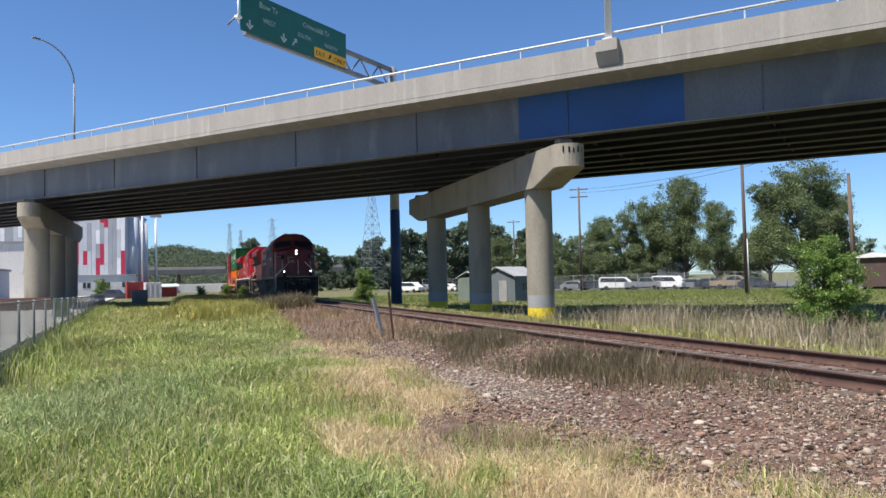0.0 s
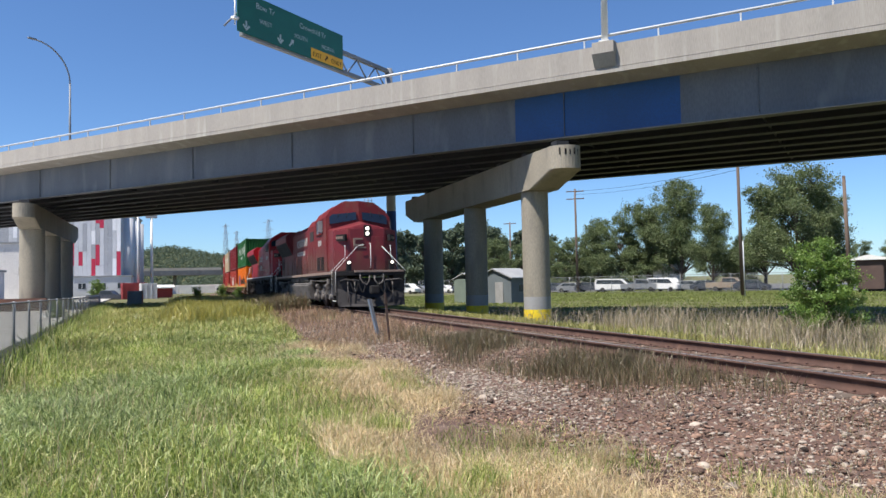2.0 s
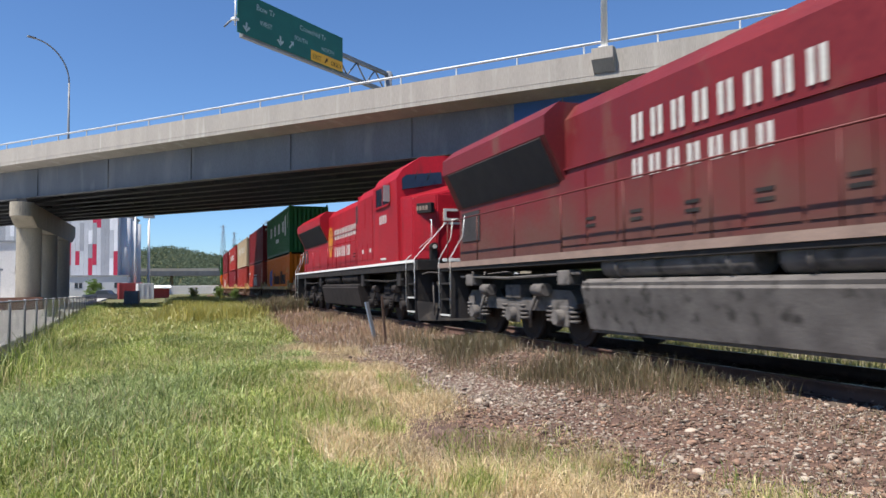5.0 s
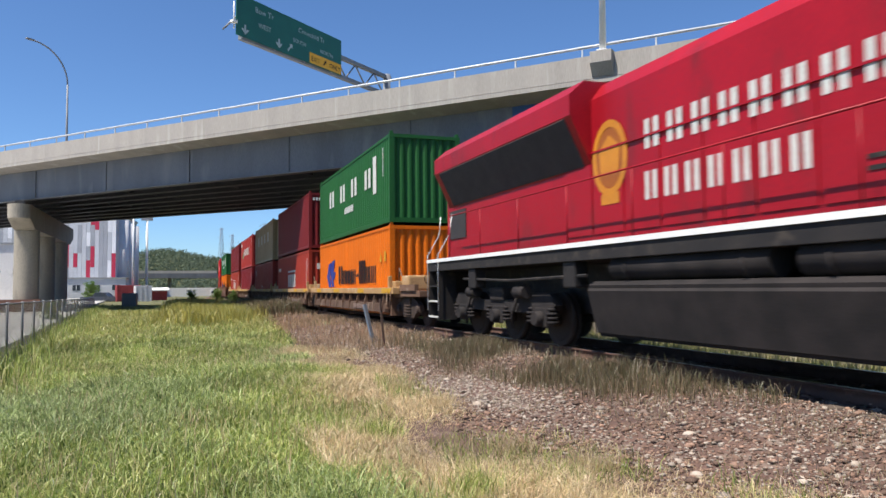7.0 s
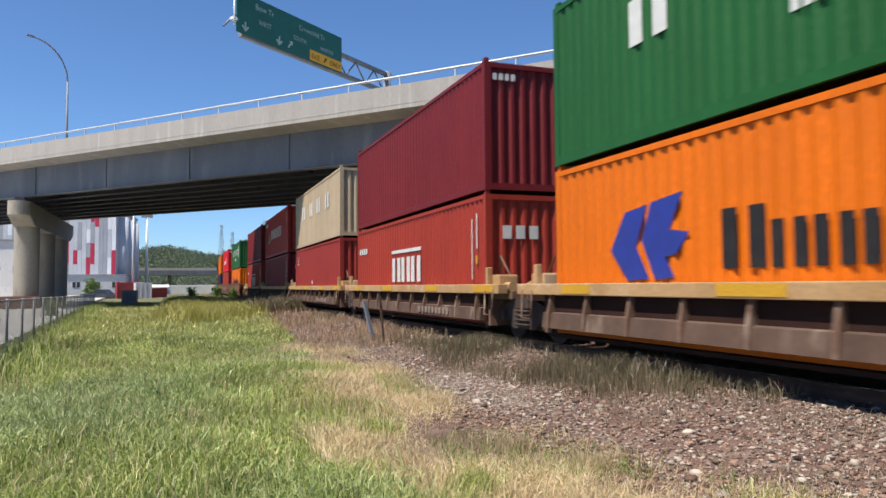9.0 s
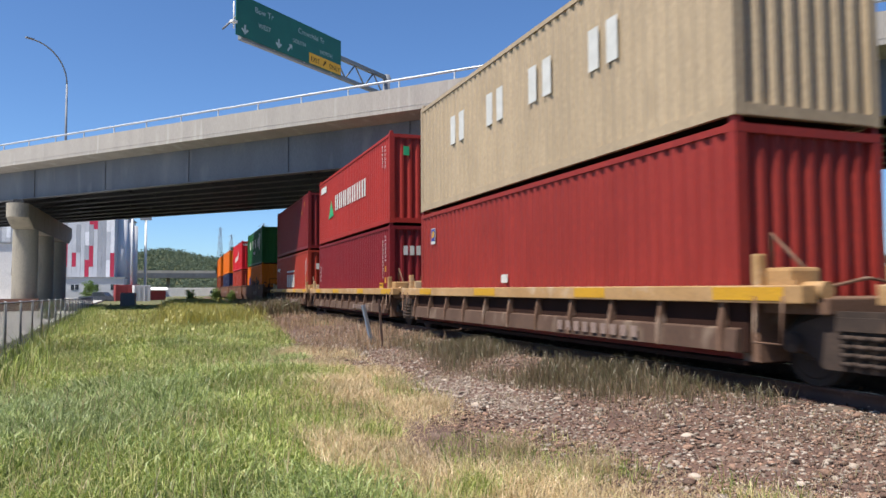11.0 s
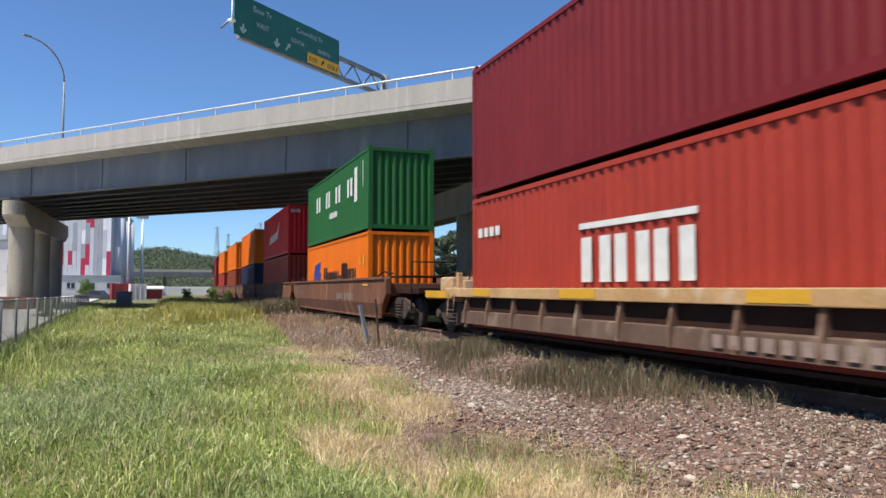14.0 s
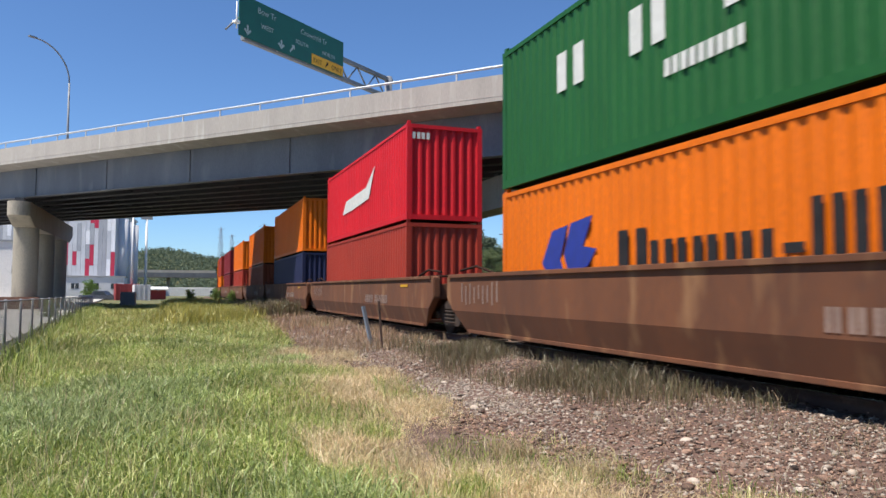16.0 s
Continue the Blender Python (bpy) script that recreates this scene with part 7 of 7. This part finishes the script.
def parked_car(x, y, z, turn, paint, kind, label):
    """A parked vehicle: body with cabin, glass, and four wheels."""
    car = thing("parked_car", pose(x, y, z, 0, 0, turn), label, "car", "cars in the lot")
    L, H = (4.6, 1.5) if kind == "car" else (5.3, 1.9)
    if kind == "car":
        o = [(-2.25, 0.3), (2.25, 0.3), (2.3, 0.7), (1.3, 0.92), (0.6, 1.42), (-1.2, 1.45), (-1.9, 0.98), (-2.3, 0.9)]
    elif kind == "pickup":
        o = [(-2.7, 0.4), (2.7, 0.4), (2.72, 1.05), (1.5, 1.12), (0.95, 1.75), (-0.6, 1.78), (-0.75, 1.15), (-2.7, 1.12)]
    else:
        o = [(-2.5, 0.35), (2.5, 0.35), (2.55, 1.0), (1.9, 1.1), (1.2, 1.85), (-2.4, 1.9), (-2.55, 1.2)]
    bm = bmesh.new()
    add_prism(bm, o, -0.85, 0.85, "y")
    bmesh.ops.bevel(bm, geom=list(bm.edges), offset=0.07, segments=2, affect="EDGES")
    part("body", bm, paint, car)
    for s in (-1, 1):
        g = [(0.9, 0.98), (0.5, 1.34), (-1.1, 1.36), (-1.5, 1.0)] if kind == "car" else ([(1.35, 1.16), (0.85, 1.66), (-0.5, 1.68), (-0.6, 1.18)] if kind == "pickup" else [(1.7, 1.15), (1.1, 1.72), (-2.2, 1.76), (-2.3, 1.2)])
        bm = bmesh.new()
        add_prism(bm, g, s * 0.856 - 0.012, s * 0.856 + 0.012, "y")
        part("side_glass", bm, WINDOW, car)
        for k in (-1.45, 1.45):
            bm = bmesh.new()
            add_tube(bm, (k, s * 0.68, 0.33), (k, s * 0.88, 0.33), 0.33, 0.33, 18)
            part("wheel", bm, TYRE, car)
    return car


def panel_building():
    """A tall hall clad in upright panels: white, greys and red."""
    x, y = at_bearing(-98.9, 205)
    b = thing("panel_building", pose(x, y, -1.5, 0, 0, -5), "grey building clad in white, grey and red panels", "building")
    W, H, Dp = 30.0, 19.6, 30.0
    box_part("wall", (0, Dp, -8.0, W - 8, 0, H), PANEL_LIGHT, b, 0, "light grey walls")
    box_part("roof", (-0.3, Dp + 0.3, -8.3, W - 7.7, H, H + 0.35), PANEL_GREY, b, 0, "flat roof edge")
    rnd = random.Random(21)
    xs = Dp
    for i in range(36):
        z = 4.6
        while z < H - 0.5:
            h = rnd.choice([3.0, 4.5, 6.0, 8.0])
            h = min(h, H - 0.15 - z)
            m = rnd.choice([PANEL_WHITE, PANEL_LIGHT, PANEL_GREY, PANEL_LIGHT, PANEL_GREY, PANEL_RED])
            y0 = -7.9 + i * 0.83
            box_part("panel", (xs, xs + 0.09, y0 + 0.02, y0 + 0.81, z + 0.03, z + h - 0.03), m, b)
            z += h
    for i in range(6):
        box_part("window", (Dp - 0.02, Dp + 0.08, -6.5 + i * 3.4, -5.6 + i * 3.4, 2.4, 3.4), WINDOW, b)
    for k in range(3):
        bm = bmesh.new()
        add_tube(bm, (Dp - 5 - k * 8, W - 7.6, 0), (Dp - 5 - k * 8, W - 7.6, H - 1.5), 1.4, 1.4, 24)
        part("silo", bm, PANEL_LIGHT, b, "round grey steel silo")
    return b


def low_building(deg, d, w, dp, h, mat, windows, label, z=-1.2):
    x, y = at_bearing(deg, d)
    b = thing("low_building", pose(x, y, z, 0, 0, 0), label, "building", "low buildings")
    box_part("wall", (-dp, 0, -w / 2, w / 2, 0, h), mat, b)
    box_part("roof", (-dp - 0.2, 0.2, -w / 2 - 0.2, w / 2 + 0.2, h, h + 0.25), SHED_ROOF, b)
    for i in range(windows):
        yy = -w / 2 + (i + 0.5) * w / windows
        wd = box_part("window", (-0.02, 0.05, yy - 0.7, yy + 0.7, h * 0.5, h * 0.5 + 1.1), WINDOW, b)
        box_part("window_frame", (0.02, 0.07, yy - 0.05, yy + 0.05, h * 0.5, h * 0.5 + 1.1), WHITE_PAINT, wd)
    return b


def shed():
    x, y = at_bearing(-65.4, 66)
    s = thing("shed", pose(x, y, -1.0, 0, 0, 25), "small grey-blue shed with a gabled roof", "shed")
    w, d, h = 2.0, 1.7, 2.3
    bm = bmesh.new()
    add_prism(bm, [(-w, 0), (w, 0), (w, h), (0, h + 0.75), (-w, h)], -d, d, "y")
    part("wall", bm, SHED_BLUE, s, "blue-grey board siding")
    for k in (-1, 1):
        bm = bmesh.new()
        add_prism(bm, [(0, h + 0.79), (k * (w + 0.25), h - 0.07), (k * (w + 0.25), h + 0.03), (0, h + 0.89)], -d - 0.2, d + 0.2, "y")
        part("roof_slope", bm, SHED_ROOF, s)
    box_part("door", (0.2, 1.1, -d - 0.05, -d + 0.02, 0.02, 1.95), GREY_PAINT, s, 0, "grey shed door")
    box_part("window", (w - 0.02, w + 0.05, -0.6, 0.3, 1.1, 1.7), WINDOW, s)
    x, y = at_bearing(-68.0, 70)
    g = thing("storage_box", pose(x, y, -1.0, 0, 0, 20), "pale green steel storage box by the shed", "storage box")
    box_part("body", (-1.4, 1.4, -1.2, 1.2, 0, 2.3), SHED_GREEN, g, 0.03)
    bm = bmesh.new()
    add_prism(bm, [(-1.6, 2.25), (0, 2.8), (1.6, 2.25), (1.6, 2.32), (0, 2.9), (-1.6, 2.32)], -1.3, 1.3, "y")
    part("roof", bm, SHED_ROOF, g)


def trailer(deg, d, w, h, mat, label, turn=0, z=-1.0, roof=None):
    x, y = at_bearing(deg, d)
    t = thing("cargo_box", pose(x, y, z, 0, 0, turn), label, "storage container", "storage boxes in the yard")
    box_part("body", (-1.25, 1.25, -w / 2, w / 2, 0.35, h), mat, t, 0.03)
    if roof:
        bm = bmesh.new()
        add_prism(bm, [(-1.7, h - 0.1), (1.75, h - 0.1), (1.75, h + 0.08), (0.0, h + 0.45), (-1.7, h + 0.08)], -w / 2 - 0.3, w / 2 + 0.3, "y")
        part("roof", bm, roof, t, "pale low-pitched metal roof")
    bm = bmesh.new()
    n = int(w / 0.6)
    for i in range(n + 1):
        yy = -w / 2 + 0.1 + i * (w - 0.2) / n
        add_box(bm, 1.25, 1.3, yy - 0.04, yy + 0.04, 0.45, h - 0.1)
    part("ribs", bm, mat, t)
    for k in (-w / 2 + 0.4, w / 2 - 0.4):
        box_part("foot", (-1.1, 1.1, k - 0.15, k + 0.15, 0, 0.35), BLACK_STEEL, t)


def far_overpass():
    """A low road bridge far down the line."""
    x, y = at_bearing(-89.0, 300)
    b = thing("far_bridge", pose(x, y, 0, 0, 0, 0), "low dark road bridge far down the line", "bridge")
    box_part("deck", (-6, 6, -45, 75, 5.6, 7.4), GIRDER_GREY, b)
    box_part("parapet", (5.7, 6.0, -45, 75, 7.404, 8.4), CONCRETE, b)
    for k in (-30, -8, 14, 36, 58):
        bm = bmesh.new()
        add_tube(bm, (0, k, -1), (0, k, 5.6), 0.7, 0.7, 14)
        part("column", bm, CONCRETE_PIER, b)


def build_town():
    # pale yard beyond the fence
    bm = bmesh.new()
    add_prism(bm, [(-6, -3.3), (-82, -8.2), (-160, -12), (-160, -70), (-6, -70)], -0.75, -0.34, "z")
    tagged(part("yard_paving", bm, PAVING), "pale concrete yard behind the fence", "pavement", kind="structure")
    bm = bmesh.new()
    add_prism(bm, [(-100, 48), (-64, 72), (-40, 92), (-90, 150), (-150, 100), (-150, 40)], -1.2, -0.93, "z")
    tagged(part("lot_asphalt", bm, ASPHALT), "grey asphalt car lot beyond the grass", "parking lot", kind="structure")
    chain_fence((-12, -3.45), (-82, -7.9), -0.5, -1.0, 1.38, 3.0, "galvanised chain-link fence beside the grass", True, 0.075)
    chain_fence((-94.5, 50.2), (-71.1, 66.3), -1.0, -1.0, 2.3, 3.0, "tall chain-link fence round the car lot", True, 0.25)
    chain_fence((-71.1, 66.3), (-40, 78), -1.0, -1.0, 2.3, 3.0, "tall dark chain-link fence by the shrub", True, 0.25)
    chain_fence((-125, 40), (-94.5, 50.2), -1.0, -1.0, 2.3, 3.0, "tall chain-link fence behind the piers", True, 0.25)
    # marker posts in the gravel
    post = thing("marker_post", pose(-18.9, 4.9, -0.48, 12, -4, 0), "leaning bent grey-blue steel marker post", "post")
    box_part("angle_iron", (-0.05, 0.05, -0.012, 0.012, 0, 1.2), surface("bluish_steel", (0.22, 0.27, 0.33), (0.18, 0.22, 0.27), None, 3, 30, 0.5), post)
    box_part("flange", (0.03, 0.05, 0.0125, 0.08, 0, 1.2), GIRDER_GREY, post)
    post = thing("marker_stake", pose(-17.4, 4.8, -0.48, 4, -3, 0), "thin leaning rusty steel stake", "post")
    bm = bmesh.new()
    add_box(bm, -0.025, 0.025, -0.025, 0.025, 0, 1.35, 0.004)
    add_box(bm, -0.04, 0.04, -0.03, 0.03, 1.1, 1.16)
    part("bar", bm, surface("dark_rust", (0.07, 0.035, 0.025), (0.05, 0.03, 0.02), None, 4, 40, 0.8), post)
    # poles and cables
    poles = [(-59.9, 108, 15.2, 2, 0), (-65.0, 150, 14, 1, 0)]
    for deg, d, h, arms, lean in poles:
        utility_pole(*at_bearing(deg, d), -1.0, h, arms, "dark wooden utility pole with crossarms", lean)
    x, y = at_bearing(-48.05, 78)
    utility_pole(x, y, -1.0, 17, 0, "thick dark wooden utility pole")
    x, y = at_bearing(-41.2, 70)
    utility_pole(x, y, -1.0, 10.3, 0, "plain leaning wooden pole", -0.8)
    x, y = at_bearing(-48.0, 79)
    pale = thing("flag_pole", pose(*at_bearing(-47.9, 76), -1.0), "thin pale steel pole beside a wooden one", "pole")
    bm = bmesh.new()
    add_tube(bm, (0, 0, 0), (0, 0, 5.4), 0.06, 0.05, 8)
    part("tube", bm, GALV, pale)
    a, b, c = Vector((*at_bearing(-59.9, 108), 13.4)), Vector((*at_bearing(-48.05, 78), 11.6)), Vector((*at_bearing(-36, 62), 13.5))
    for dz in (0, 0.5):
        cable(a + Vector((0, 0, dz)), b + Vector((0, 0, dz)), 0.5)
        cable(b + Vector((0, 0, dz)), c + Vector((0, 0, dz)), 0.4)
    lattice_tower(*at_bearing(-76.1, 150), -1.2, 21.0, 4.6, "grey steel lattice tower beyond the overpass")
    for deg, d, h in ((-83.75, 640, 57), (-86.1, 900, 66), (-86.9, 900, 74)):
        lattice_tower(*at_bearing(deg, d), 0, h, 9, "far grey electricity pylon on the hill", 3)
    # lot: cars, caravan, shed
    white = WHITE_PAINT
    silver = surface("silver_paint", (0.35, 0.36, 0.37), (0.3, 0.31, 0.32), None, 2, 40, 0.35, 0.5, bump=0)
    darkcar = surface("dark_car_paint", (0.04, 0.05, 0.07), (0.05, 0.055, 0.07), None, 2, 40, 0.3, bump=0)
    bluecar = surface("blue_car_paint", (0.08, 0.25, 0.45), (0.07, 0.22, 0.4), None, 2, 40, 0.35, bump=0)
    tan = surface("tan_car_paint", (0.3, 0.24, 0.17), (0.26, 0.2, 0.15), None, 2, 40, 0.4, bump=0)
    rnd = random.Random(5)
    row = [(-61.6, 112, darkcar, "car", "dark parked car"), (-60.3, 110, silver, "car", "silver parked car"), (-58.9, 109, darkcar, "car", "dark blue parked car"), (-57.2, 107, white, "van", "white parked van"), (-56.0, 120, bluecar, "van", "light blue parked van"), (-55.2, 106, silver, "pickup", "grey parked pickup"),
           (-53.4, 105, white, "van", "white and dark parked van"), (-51.6, 104, silver, "car", "silver parked car"), (-50.4, 103, darkcar, "car", "dark parked car"), (-49.0, 102, tan, "pickup", "tan parked pickup"), (-47.4, 101, darkcar, "car", "dark parked car"), (-63.0, 116, white, "car", "white parked car"),
           (-70.2, 130, white, "car", "white parked car"), (-72.0, 132, silver, "car", "silver parked car"), (-73.2, 131, white, "van", "white parked van"), (-68.8, 128, darkcar, "car", "dark parked car"), (-66.9, 126, white, "car", "white parked car")]
    for deg, d, paint, kind, lab in row:
        parked_car(*at_bearing(deg, d), -0.93 if deg > -66 else -1.0, rnd.uniform(15, 50), paint, kind, lab + " behind the chain-link fence")
    trailer(-53.3, 122, 4.4, 4.1, white, "white caravan trailer under the trees", 30)
    trailer(-39.6, 96, 16, 3.5, DARK_BROWN, "dark brown shed roofed with pale metal", 35, roof=WHITE_PAINT)
    shed()
    # beyond the fence to the far left
    panel_building()
    low_building(-104.6, 125, 26, 20, 9.2, STUCCO, 4, "white stucco building behind the pier")
    low_building(-105.5, 95, 10, 10, 4.6, PANEL_LIGHT, 2, "pale blue-grey low building")
    low_building(-95.4, 165, 11, 10, 4.8, PANEL_LIGHT, 3, "light grey low building before the panelled hall")
    trailer(-93.35, 118, 3.2, 2.9, RED_BOX, "red steel storage box in the yard", 10)
    trailer(-91.75, 128, 4.6, 2.1, RED_BOX, "low red storage box with a white roof", 5, roof=WHITE_PAINT)
    trailer(-92.35, 116, 2.2, 2.8, PANEL_LIGHT, "pale grey storage box beside a red one", 10)
    trailer(-93.2, 66, 1.1, 1.8, GIRDER_GREY, "dark grey utility box in the grass", 0, -0.9)
    trailer(-88.4, 190, 26, 2.6, WHITE_PAINT, "long white trailer parked under the far bridge", 0)
    parked_car(*at_bearing(-95.1, 120), -0.9, 70, darkcar, "pickup", "dark grey pickup in the yard")
    parked_car(*at_bearing(-86.8, 170), -0.9, 80, white, "van", "white van near the far bridge")
    bm = bmesh.new()
    add_box(bm, -60, -59.4, -32, -9.3, -0.5, 0.55)
    wl = part("low_wall", bm, RUSTY_WALL)
    tagged(wl, "rusty brown low wall round the pier", "wall")
    for deg, d, h, r in ((-93.0, 118, 14.5, 0.22), (-92.1, 190, 19.6, 0.35)):
        p = thing("light_mast", pose(*at_bearing(deg, d), -1.0), "tall pale steel light mast", "light mast", "light masts")
        bm = bmesh.new()
        add_tube(bm, (0, 0, 0), (0, 0, h), r, r * 0.7, 12)
        part("tube", bm, WHITE_PAINT if d > 150 else GALV, p)
        if d > 150:
            box_part("lamp_bank", (-0.3, 0.3, -1.3, 1.3, h - 0.6, h + 0.5), GREY_PAINT, p)
    far_overpass()


# ---- the whole place ----
build_ground()
build_bed()
build_rails()
build_bridge()
build_pier(-26.9, 15.5, 22.6, -0.95, 6.78, True, "three-column concrete pier with yellow painted feet", 3.55)
build_pier(-57.0, -10.4, 23.6, -0.5, 7.2, False, "three-column concrete pier standing behind a fence", 3.7)
build_sign()
# Lamp colours hold the light: far one greyed as shaded, near one white as sunlit.
street_lamp(Matrix.Translation(DECK_M @ Vector((66.3, DECK_W - 0.15, 0.0))) @ pose(0, 0, 0, 0, 0, 130), 14.0, 3.6, "tall galvanised street lamp on the far parapet", TRUSS_GREY)
street_lamp(DECK_M @ pose(POLE_Q, -0.02, 0.062, 0, 0, -90), 11.5, 2.4, "galvanised street lamp on a concrete corbel", WHITE_PAINT)
build_hill()
build_trees()
build_town()
build_train()
build_grass()
build_stones()
build_ties()
motions()
